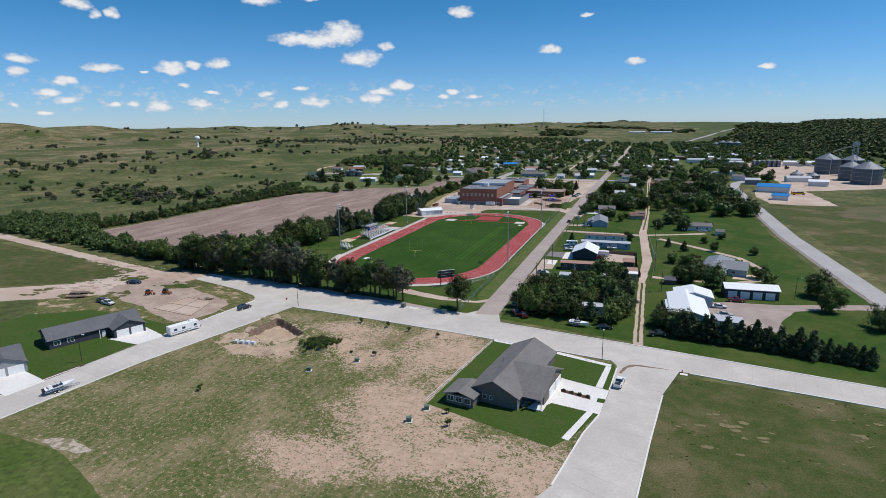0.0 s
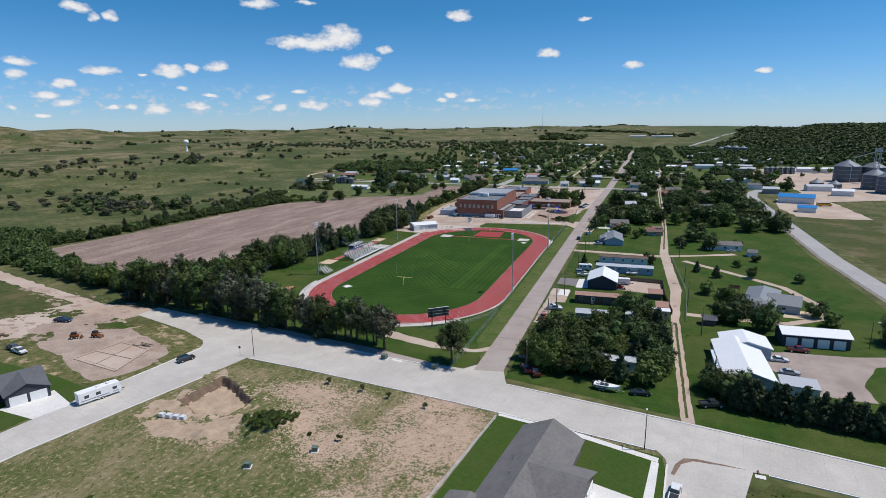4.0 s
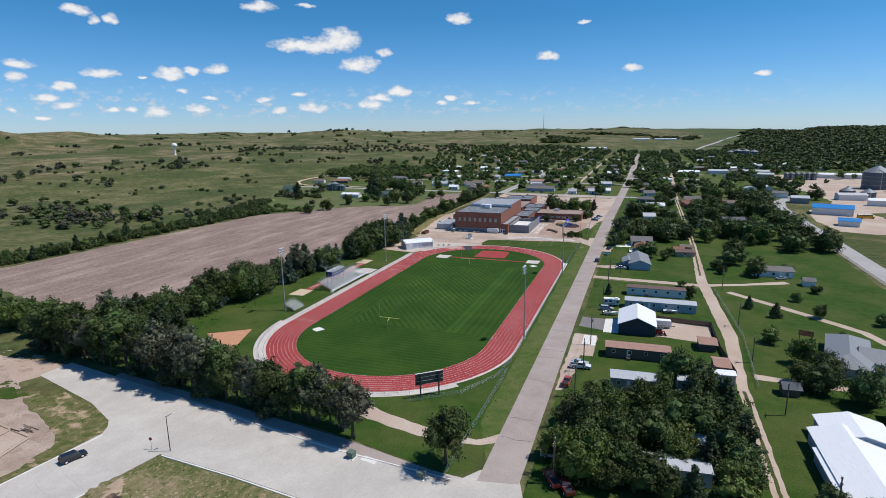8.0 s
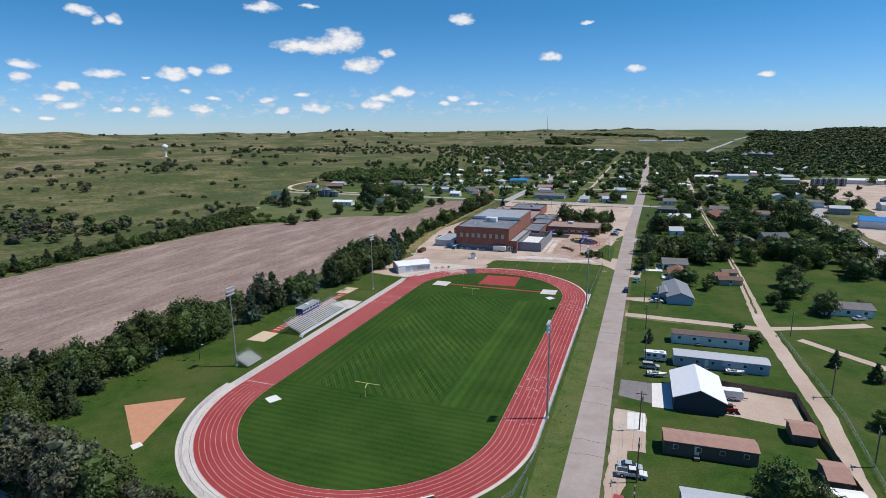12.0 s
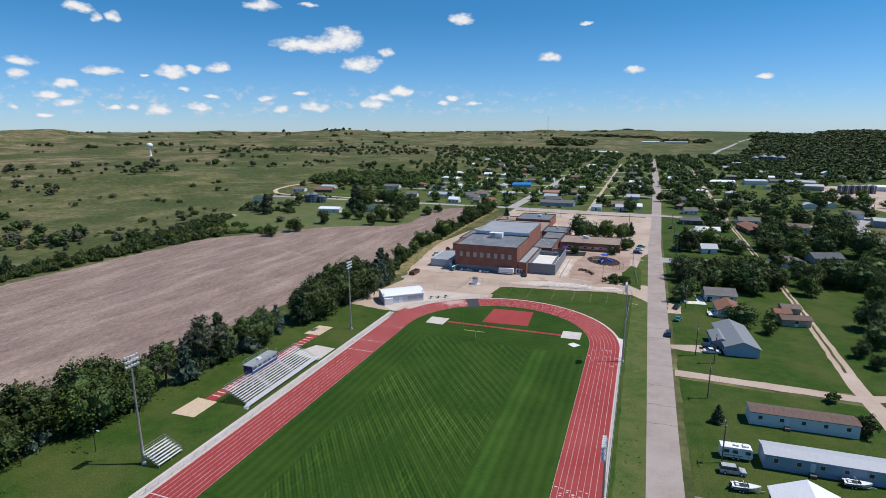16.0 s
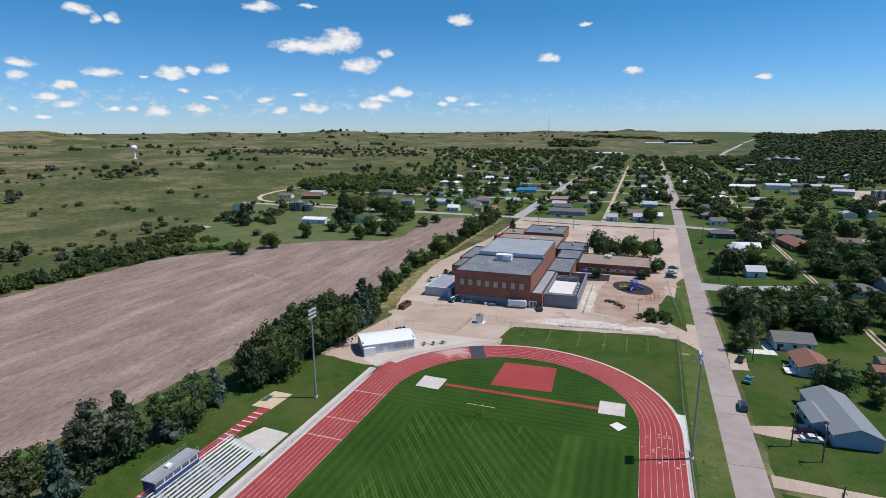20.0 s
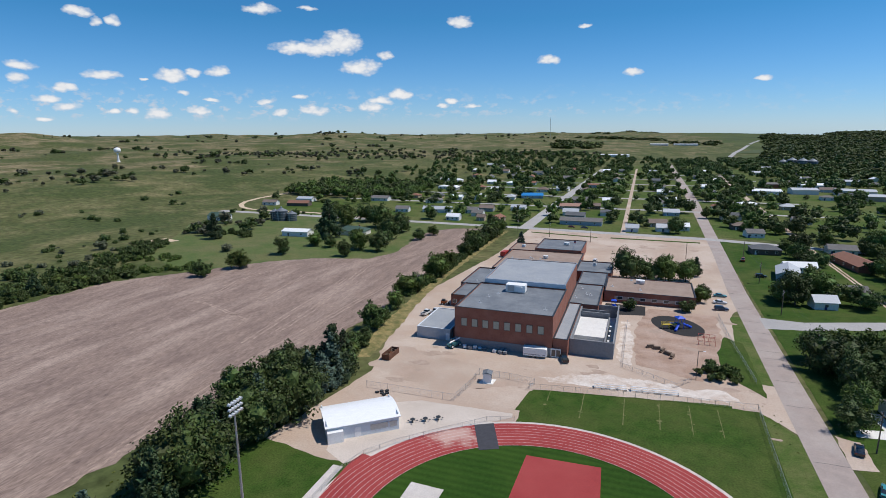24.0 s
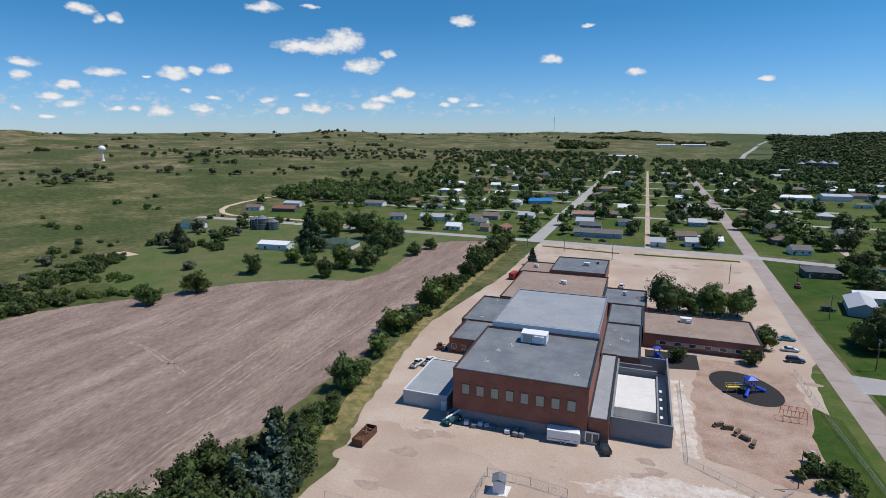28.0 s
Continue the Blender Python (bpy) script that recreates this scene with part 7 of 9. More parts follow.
elevator()
house(207, 273, -14, 25, 15, 5.0, 2.2, "white", "blue", name="metal_building", label="pale metal building with a bright blue roof", category="building", wins=0, garage=1)
house(202, 219, -14, 11.5, 9, 3.5, 1.5, "white", "blue", name="metal_building", label="small pale building with a bright blue roof", category="building", wins=0)
sheet("industrial_yard", [(187, 236), (190, 194), (208, 188), (234, 190), (234, 282), (281, 305), (340, 335), (335, 460), (322, 605), (300, 680), (236, 630), (212, 515), (228, 420), (228, 350), (216, 304), (196, 290)], 0.055, gravel, "pinkish gravel yard of the grain elevator", "yard", amp=2.0, step=6)
for x, y, w, d, wl, rf in ((255, 330, 16, 5, "white", "white"), (246, 368, 22, 9, "white", "silver"), (200, 336, 13, 10, "grey", "silver"), (192, 371, 12, 9, "white", "grey"), (296, 600, 34, 14, "white", "white"), (215, 590, 26, 14, "tan", "silver"), (130, 618, 30, 18, "white", "white"), (170, 640, 24, 16, "white", "silver"), (195, 700, 30, 16, "white", "white"), (150, 700, 20, 15, "brick", "grey"), (215, 640, 34, 16, "white", "silver"), (-55, 1330, 70, 14, "white", "white"), (220, 1010, 60, 18, "white", "silver"), (60, 2100, 60, 20, "white", "white"), (150, 2150, 80, 20, "white", "white"), (245, 760, 24, 14, "blue", "silver"), (310, 600, 26, 15, "white", "white")):
    house(x, y, random.Random(x).uniform(-8, 8), w, d, 4.6, 1.6, wl, rf, name="commercial_building", label=f"low commercial building with a {rf} metal roof", category="building", wins=0)

# town houses: the ones that stand out, then the streets behind
for x, y, a, w, d, wl, rf, sh in (
    (-27, 376, 0, 29, 9, "blue", "grey", "gable"), (-91, 526, 15, 21, 12, "blue", "blue", "gable"), (-34, 403, 0, 14, 9, "grey", "dark", "gable"), (-88, 372, 80, 12, 9, "tan", "red", "gable"),
    (-176, 398, 10, 11, 8, "white", "grey", "gable"), (-147, 404, 5, 24, 8, "white", "silver", "gable"), (-121, 369, 0, 10, 7, "white", "white", "gable"), (-118, 408, 0, 10, 8, "white", "grey", "gable"), (-109, 394, 0, 9, 8, "white", "grey", "gable"), (-100, 372, 0, 6, 6, "tan", "brown", "gable"),
    (-228, 462, 0, 18, 9, "white", "grey", "gable"), (-172, 462, 20, 16, 10, "white", "grey", "hip"), (8, 357, 0, 8, 6, "white", "silver", "gable"), (24, 384, 10, 12, 9, "tan", "brown", "gable"), (37, 372, 5, 13, 8, "white", "white", "gable"), (27, 364, 5, 8, 8, "white", "silver", "gable")) + ((-44, 455, 5, 18, 9, "tan", "pink", "gable"), (-25, 462, 5, 10, 9, "brown", "brown", "gable"), (80, 360, 10, 10, 8, "white", "grey", "gable"), (77, 388, 10, 12, 10, "brown", "brown", "hip"), (77, 309, 3, 14, 10, "brown", "dark", "hip"), (120, 424, 0, 12, 9, "white", "grey", "gable"),
    (35, 526, 0, 16, 9, "white", "white", "gable"), (77, 256, 80, 18, 9, "blue", "silver", "gable"), (84, 268, 10, 14, 4, "white", "white", "gable"), (79, 210, 10, 8, 6, "white", "silver", "gable"), (113, 288, 100, 26, 12, "brick", "red", "gable"), (112, 190, 10, 14, 10, "white", "grey", "hip"), (132, 205, 15, 14, 9, "grey", "dark", "gable"), (92, 228, 5, 12, 9, "tan", "grey", "gable"), (88, 164, 5, 14, 9, "white", "grey", "gable"), (140, 300, 0, 13, 9, "white", "brown", "gable"), (115, 320, 0, 13, 9, "white", "grey", "gable"),
):
    house(x, y, a, w, d, 3.0, 2.0, wl, rf, sh, group="town houses", wins=3 if w > 9 else 1)
hr = random.Random(5)
for y0 in (430, 500, 590, 655, 745, 820, 910):
    for x0 in range(-330, 340, 24):
        x, y = x0 + hr.uniform(-6, 6), y0 + hr.uniform(-12, 12)
        if hr.random() < 0.14 or min(abs(x + 60), abs(x - 2), abs(x - 60), abs(x - 112), abs(x - 152)) < 10 or (x > 200 and y < 700) or (x < -250 and y > 600) or (x < -150 and y < 480):
            continue
        if any(abs(x - q[0]) < 20 and abs(y - q[1]) < 16 for q in ((-91, 526), (35, 526), (-44, 455), (130, 618), (170, 640), (195, 700), (150, 700), (215, 640), (245, 760))):
            continue
        house(x, y, hr.choice((0, 0, 90)) + hr.uniform(-4, 4), hr.uniform(10, 16), hr.uniform(8, 10), 3.0, hr.uniform(1.5, 2.6), hr.choice(("white", "white", "white", "white", "tan", "grey", "blue")), hr.choice(("grey", "grey", "dark", "brown", "silver", "silver", "white", "white", "red")), hr.choice(("gable", "gable", "hip")), group="town houses", wins=2)
for k, y in enumerate((465, 545, 622, 700, 782, 865)):
    sheet("town_cross_street", strip([(-330, y + 6), (60, y), (150, y - 2)], 7), 0.072 + k * 0.0, highway_m, "grey town cross street under trees", "road")

for i in range(4):
    tagged(part("skylight", Mesh().box(-0.55, -0.9, 0, 0.55, 0.9, 0.1), glass, at=pose(130.4 + i * 4.2, -68.9 + i * 0.29, 4.12, 17.7, 0, 4)), "dark skylight in the white storage roof", "skylight", kind="structure", group="skylights")


def school_bus(x, y, turn):
    t = thing("school_bus", "yellow school bus parked by the blue-roofed barn", "bus", pose(x, y, 0.06, 0, 0, turn))
    part("body", Mesh().box(-5.4, -1.2, 0.6, 3.8, 1.2, 3.0).box(3.8, -1.1, 0.6, 5.4, 1.1, 1.7), mat("bus_yellow", (0.70, 0.36, 0.03), rough=0.4), t)
    part("roof", Mesh().box(-5.3, -1.05, 3.0, 3.7, 1.05, 3.12), white, t)
    for s in (-1, 1):
        for i in range(8):
            part("window", Mesh().box(-5.0 + i * 1.1, s * 1.21 - 0.02, 1.9, -4.1 + i * 1.1, s * 1.21 + 0.02, 2.6), glass, t)
        for wx in (-3.2, 4.2):
            part("wheel", Mesh().tube((wx, s * 0.9, 0.5), (wx, s * 1.22, 0.5), 0.5, 0.5, 12), mat("tyre_rubber", (0.02, 0.02, 0.022)), t)


school_bus(222, 254, 15)

chain_fence("alley_fence", [(103.6, -58), (105.6, -20), (102.8, 34)], 1.3, "old post and wire fence along the alley")

# ---- vehicles ----


def paint(name, c, rough=0.3):
    return mat(name + "_car_paint", c, tuple(v * 0.95 for v in c), 1.0, rough=rough, spec=0.5, coat=0.5)


def side(m, prof, y0, y1, inset=0.0):
    """A solid with the side view prof (x, z), narrowed towards its top by inset."""
    z0, z1 = min(p[1] for p in prof), max(p[1] for p in prof)
    n = len(prof)
    vs = []
    for s, y in ((1, y0), (-1, y1)):
        vs += [(x, y + s * inset * (z - z0) / (z1 - z0), z) for x, z in prof]
    return m.add(vs, [tuple(range(n)), tuple(reversed(range(n, 2 * n)))] + [(i, n + i, n + (i + 1) % n, (i + 1) % n) for i in range(n)])


def wheels(t, xs, r, hw, rim=None):
    for x in xs:
        for s in (-1, 1):
            w = part("wheel", Mesh().tube((x, s * (hw - 0.22), r), (x, s * hw, r), r, r, 14), tyre, t)
            part("rim", Mesh().tube((x, s * (hw - 0.02), r), (x, s * (hw + 0.015), r), r * 0.6, r * 0.55, 10), rim or alu, w)


def vehicle(kind, x, y, turn, colour, c, label, z=0.07):
    p = paint(colour, c)
    t = thing({"sedan": "car", "suv": "suv", "pickup": "pickup_truck", "van": "van"}[kind], label, "truck" if kind == "pickup" else "car", pose(x, y, z, 0, 0, turn))
    if kind == "sedan":
        body, glassp, roof = [(-2.35, 0.35), (2.3, 0.3), (2.35, 0.65), (1.2, 0.85), (-1.6, 0.92), (-2.35, 0.88)], [(1.1, 0.84), (0.35, 1.36), (-1.0, 1.38), (-1.75, 0.9)], (-0.95, 0.3, 1.36, 1.43)
        xs, r = (-1.4, 1.45), 0.33
    elif kind in ("suv", "van"):
        body, glassp, roof = [(-2.35, 0.4), (2.35, 0.35), (2.4, 0.85), (1.2, 1.02), (-2.3, 1.08), (-2.4, 0.9)], [(1.3, 1.0), (0.6, 1.64), (-2.1, 1.68), (-2.32, 1.05)], (-2.1, 0.55, 1.64, 1.76)
        xs, r = (-1.45, 1.45), 0.38
    else:
        body, glassp, roof = [(-2.85, 0.5), (2.75, 0.45), (2.8, 0.95), (1.35, 1.12), (-0.8, 1.12), (-0.85, 1.08), (-2.85, 1.08)], [(1.35, 1.1), (0.75, 1.72), (-0.6, 1.74), (-0.8, 1.1)], (-0.6, 0.7, 1.70, 1.84)
        xs, r = (-1.85, 1.8), 0.42
    part("body", side(Mesh(), body, -0.92, 0.92, 0.06), p, t)
    part("window_band", side(Mesh(), glassp, -0.84, 0.84, 0.16), glass, t)
    part("roof", Mesh().box(roof[0], -0.68, roof[2], roof[1], 0.68, roof[3]), p, t)
    front, back = body[1][0], body[0][0]
    for s in (-0.62, 0.62):
        part("headlight", Mesh().box(front, s - 0.18, 0.6, front + 0.05, s + 0.18, 0.75), white, t)
        part("tail_light", Mesh().box(back - 0.04, s - 0.14, 0.68, back, s + 0.14, 0.84), mat("red_lens", (0.35, 0.02, 0.02), rough=0.3), t)
    part("bumper", Mesh().box(front - 0.02, -0.85, 0.35, front + 0.1, 0.85, 0.52), dark_metal, t)
    if kind == "pickup":
        part("bed_liner", Mesh().box(-2.75, -0.72, 1.08, -0.9, 0.72, 1.095), dark_metal, t)
        for s in (-1, 1):
            part("bed_side", Mesh().box(-2.85, s * 0.82 - 0.08, 1.08, -0.85, s * 0.82 + 0.08, 1.24), p, t)
        part("tailgate", Mesh().box(-2.87, -0.85, 0.8, -2.79, 0.85, 1.24), p, t)
    wheels(t, xs, r, 0.94)
    return t


def box_trailer(name, x, y, turn, w, d, h, m, label, windowed=False):
    t = thing(name, label, "trailer", pose(x, y, 0.07, 0, 0, turn))
    prof = [(-w / 2, 0.5), (w / 2 - 0.3, 0.5), (w / 2, 0.9), (w / 2 - 0.15, h - 0.2), (w / 2 - 0.5, h), (-w / 2, h)]
    part("body", side(Mesh(), prof, -d / 2, d / 2, 0.02), m, t)
    part("hitch", Mesh().box(w / 2 - 0.2, -0.1, 0.45, w / 2 + 1.2, 0.1, 0.6), dark_metal, t)
    part("door", Mesh().box(w * 0.2, -d / 2 - 0.03, 0.7, w * 0.2 + 0.8, -d / 2, h - 0.4), m, t)
    part("stripe", Mesh().box(-w / 2 + 0.3, -d / 2 - 0.02, 0.9, w / 2 - 0.6, -d / 2, 1.1).box(-w / 2 + 0.3, d / 2, 0.9, w / 2 - 0.6, d / 2 + 0.02, 1.1), mat("grey_stripe", (0.3, 0.31, 0.33), rough=0.5), t)
    if windowed:
        for u in (-0.32, -0.05, 0.34):
            for s in (-1, 1):
                part("window", Mesh().box(w * u - 0.5, s * d / 2 - 0.03, 1.5, w * u + 0.5, s * d / 2 + 0.03, 2.2), glass, t)
        part("roof_vent", Mesh().box(-0.4, -0.4, h, 0.4, 0.4, h + 0.3), white, t)
        part("air_conditioner", Mesh().box(w * 0.2, -0.5, h, w * 0.2 + 1.0, 0.5, h + 0.35), white, t)
    wheels(t, (-0.5, 0.4), 0.34, d / 2)


def boat(x, y, turn, label="white motor boat with a dark stripe on its trailer", s=1.0):
    t = thing("motor_boat", label, "boat", pose(x, y, 0.07, 0, 0, turn) @ Matrix.Scale(s, 4))
    st = [(-3.2, 1.15, 0.75), (-1.0, 1.2, 0.75), (1.2, 1.05, 0.8), (2.6, 0.6, 0.95), (3.5, 0.05, 1.15)]
    vs, fs = [], []
    for px, hw, z in st:
        vs += [(px, -hw, z + 0.75), (px, -hw * 0.7, z), (px, 0, z - 0.25), (px, hw * 0.7, z), (px, hw, z + 0.75)]
    for i in range(len(st) - 1):
        for j in range(4):
            fs.append((5 * i + j, 5 * i + j + 1, 5 * i + j + 6, 5 * i + j + 5))
        fs.append((5 * i + 4, 5 * i, 5 * i + 5, 5 * i + 9))
    fs.append((0, 4, 3, 2, 1))
    part("hull", Mesh().add(vs, fs), white, t)
    part("stripe", Mesh().box(-3.15, -1.22, 1.12, 0.6, -1.19, 1.3).box(-3.15, 1.19, 1.12, 0.6, 1.22, 1.3), navy, t)
    part("cockpit", Mesh().box(-2.6, -0.8, 1.46, 0.6, 0.8, 1.53), dark_metal, t)
    part("windshield", Mesh().box(0.5, -0.85, 1.5, 0.6, 0.85, 2.0), glass, t)
    part("tower", Mesh().tube((-0.2, -1.0, 1.5), (-0.6, -0.7, 2.7), 0.05, n=5).tube((-0.2, 1.0, 1.5), (-0.6, 0.7, 2.7), 0.05, n=5).tube((-0.6, -0.7, 2.7), (-0.6, 0.7, 2.7), 0.05, n=5), alu, t)
    for y0 in (-0.5, 0.5):
        part("seat", Mesh().box(-2.4, y0 - 0.3, 1.53, -1.6, y0 + 0.3, 1.9), white, t)
    part("engine", Mesh().box(-3.7, -0.35, 0.6, -3.2, 0.35, 1.8), dark_metal, t)
    part("trailer_frame", Mesh().box(-2.6, -0.7, 0.4, 3.0, -0.55, 0.52).box(-2.6, 0.55, 0.4, 3.0, 0.7, 0.52).box(3.0, -0.1, 0.4, 4.6, 0.1, 0.52), steel, t)
    wheels(t, (-1.4, -0.6), 0.33, 1.15)


boat(-35.5, -201.5, 72)
box_trailer("travel_trailer", -36.6, -160.3, 71, 9.5, 2.5, 3.0, white, "long white travel trailer parked on the street", True)
vehicle("suv", -33.2, -135.8, 72, "black", (0.012, 0.014, 0.018), "black suv parked on the concrete street")
vehicle("pickup", -99.5, -123.5, 15, "navy", (0.015, 0.03, 0.08), "dark blue pickup truck on the dirt site")
vehicle("pickup", -85.5, -147.2, -8, "white", (0.75, 0.75, 0.74), "white pickup truck on the dirt site")
vehicle("pickup", -89.5, -146.2, -8, "grey", (0.08, 0.085, 0.09), "grey pickup truck on the dirt site")
vehicle("pickup", 95.6, -154.5, 80, "white", (0.75, 0.75, 0.74), "white pickup truck at the kerb")


def flatbed(x, y, turn, l=6.0):
    t = thing("flat_trailer", "low flat equipment trailer on the dirt site", "trailer", pose(x, y, 0.05, 0, 0, turn))
    part("deck", Mesh().box(-l / 2, -1.1, 0.6, l / 2, 1.1, 0.7), timber, t)
    part("frame", Mesh().box(-l / 2, -1.15, 0.48, l / 2 + 1.4, -1.0, 0.62).box(-l / 2, 1.0, 0.48, l / 2, 1.15, 0.62), rust, t)
    wheels(t, (-0.5, 0.4), 0.36, 1.25)


flatbed(-108.5, -140.8, 24, 7)
flatbed(-105.0, -144.8, 24, 7)


def loader(x, y, turn, c, label):
    m = mat("machine_" + label.split()[0], c, rough=0.5)
    t = thing("skid_loader", label, "loader", pose(x, y, 0.05, 0, 0, turn))
    part("body", side(Mesh(), [(-1.3, 0.4), (0.9, 0.4), (0.9, 1.2), (-0.2, 1.2), (-1.3, 1.5)], -0.7, 0.7, 0.05), m, t)
    part("cab", Mesh().box(-0.9, -0.55, 1.2, 0.5, 0.55, 2.1), dark_metal, t)
    part("arm", Mesh().box(-1.1, -0.85, 1.3, 1.5, -0.72, 1.5).box(-1.1, 0.72, 1.3, 1.5, 0.85, 1.5), m, t)
    part("bucket", side(Mesh(), [(1.4, 0.15), (2.2, 0.1), (1.6, 0.9)], -0.9, 0.9), rust, t)
    wheels(t, (-0.75, 0.6), 0.42, 0.9)


loader(-80.5, -133.5, 40, (0.35, 0.10, 0.03), "orange skid loader on the dirt site")
loader(-75.0, -130.5, 10, (0.35, 0.10, 0.03), "orange skid loader on the dirt site")

for k, x, y, a, n, c, l in (
    ("sedan", 131.8, 59.6, 30, "silver", (0.45, 0.46, 0.47), "silver car on the house drive"),
    ("suv", 63.5, -5.2, 5, "silver", (0.45, 0.46, 0.47), "silver suv beside the mobile homes"),
    ("sedan", 59.5, -56.3, 5, "pale", (0.4, 0.45, 0.48), "old pale blue sedan in the dirt"), ("pickup", 59.9, -58.8, 5, "white", (0.75, 0.75, 0.74), "old white pickup in the dirt"),
    ("pickup", 57.6, -69.5, 85, "red", (0.42, 0.06, 0.04), "faded red pickup truck by the road"),
    ("sedan", 66.2, 59.2, 10, "white", (0.75, 0.75, 0.74), "white car in the house drive"), ("suv", 66.0, 62.6, 10, "black", (0.012, 0.014, 0.018), "black suv in the house drive"),
    ("suv", 54.3, 70.4, 88, "charcoal", (0.03, 0.032, 0.036), "dark suv at the roadside"), ("sedan", 58.1, 87.3, 70, "teal", (0.05, 0.25, 0.27), "teal car parked by the road"), ("sedan", 58.2, 101.7, 75, "black", (0.012, 0.014, 0.018), "black car parked by the road"),
    ("suv", 42.9, 194.4, 5, "navy", (0.015, 0.03, 0.08), "dark suv parked by the school"), ("sedan", 43.5, 203.3, 5, "white", (0.75, 0.75, 0.74), "white car parked by the school"), ("sedan", 44.6, 213.0, 5, "teal", (0.05, 0.25, 0.27), "teal car parked by the school"),
    ("pickup", -5.9, 129.4, 110, "black", (0.012, 0.014, 0.018), "black pickup truck before the school"),
    ("pickup", -52.3, 152.5, 40, "white", (0.75, 0.75, 0.74), "white pickup truck beside the annex")) + (("pickup", -51.5, 155.8, 40, "grey", (0.08, 0.085, 0.09), "grey pickup truck beside the annex"),
    ("suv", 59.0, -103.5, 10, "silver", (0.45, 0.46, 0.47), "silver suv among the trees"), ("pickup", 60.2, -111.5, 120, "red", (0.42, 0.06, 0.04), "red pickup truck at the road corner"), ("pickup", 62.8, -113.0, 120, "maroon", (0.2, 0.02, 0.02), "maroon pickup at the road corner"),
    ("sedan", 125.5, -84.0, 5, "white", (0.75, 0.75, 0.74), "white car on the gravel yard"), ("pickup", 131.9, -75.1, 5, "maroon", (0.2, 0.02, 0.02), "maroon pickup on the gravel yard"), ("sedan", 126.3, -92.3, 5, "silver", (0.45, 0.46, 0.47), "silver car on the gravel yard"),
    ("suv", 65.6, 251.5, 5, "black", (0.012, 0.014, 0.018), "black suv in a house drive")) + (("pickup", 63.2, 284.7, 80, "red", (0.42, 0.06, 0.04), "red pickup in a house drive"), ("van", -7.7, 259.3, 85, "white", (0.75, 0.75, 0.74), "white van behind the school"),
    ("sedan", -23.0, 360.0, 0, "navy", (0.015, 0.03, 0.08), "dark blue car on the cross street"), ("sedan", -32.0, 361.0, 0, "maroon", (0.2, 0.02, 0.02), "maroon car on the cross street"), ("suv", -54.0, 214.0, 85, "black", (0.012, 0.014, 0.018), "black suv beside the school"),
    ("pickup", 105.2, -117.5, 20, "charcoal", (0.03, 0.032, 0.036), "dark pickup by the alley"), ("suv", 64.5, -106.5, 5, "navy", (0.015, 0.03, 0.08), "dark blue suv under the trees"), ("sedan", 89.5, -116.5, 10, "black", (0.012, 0.014, 0.018), "black car under the trees"),
):
    vehicle(k, x, y, a, n, c, l)
boat(65, -10.4, 5, "grey fishing boat on a trailer in the yard", 0.75)
boat(81.5, -116.6, -8, "grey fishing boat under the trees by the street", 0.95)
boat(85, -2.2, 5, "small boat on a trailer by the mobile home", 0.7)
box_trailer("camper", 64.8, 1.0, 3, 6.0, 2.3, 2.7, white, "small white camper in the yard", True)
box_trailer("cargo_trailer", 82.0, -18.0, 5, 5.5, 2.3, 2.6, white, "white enclosed cargo trailer behind the garage")
box_trailer("cargo_trailer", -14.3, 129.6, 4, 7.0, 2.5, 2.9, white, "white enclosed cargo trailer before the school")
loader(81, -25.5, 10, (0.4, 0.03, 0.02), "red lawn tractor behind the garage")
box_trailer("camper", -54.6, 258.4, 80, 6.5, 2.5, 2.9, mat("red_panel", (0.4, 0.05, 0.04), rough=0.5), "red and white food trailer behind the school")

# ---- school yard ----


def dumpster(x, y, turn):
    t = thing("dumpster", "long open rusty steel dumpster full of scrap", "dumpster", pose(x, y, 0.05, 0, 0, turn))
    w, d, h = 6.6, 2.5, 1.7
    part("floor", Mesh().box(-w / 2, -d / 2, 0.1, w / 2, d / 2, 0.2), rust, t)
    for a in ((-w / 2, -d / 2, w / 2, -d / 2 + 0.08), (-w / 2, d / 2 - 0.08, w / 2, d / 2), (-w / 2, -d / 2, -w / 2 + 0.08, d / 2), (w / 2 - 0.08, -d / 2, w / 2, d / 2)):
        part("side", Mesh().box(a[0], a[1], 0.2, a[2], a[3], h), rust, t)
    rnd = random.Random(3)
    for i in range(9):
        part("scrap", Mesh().box(-0.9, -0.1, 0, 0.9, 0.1, 0.1), timber, t, at=pose(rnd.uniform(-2.2, 2.2), rnd.uniform(-0.8, 0.8), 0.9 + 0.1 * i * 0.6, rnd.uniform(-15, 15), rnd.uniform(-20, 20), rnd.uniform(0, 180)))


dumpster(-55.2, 115.8, 88)


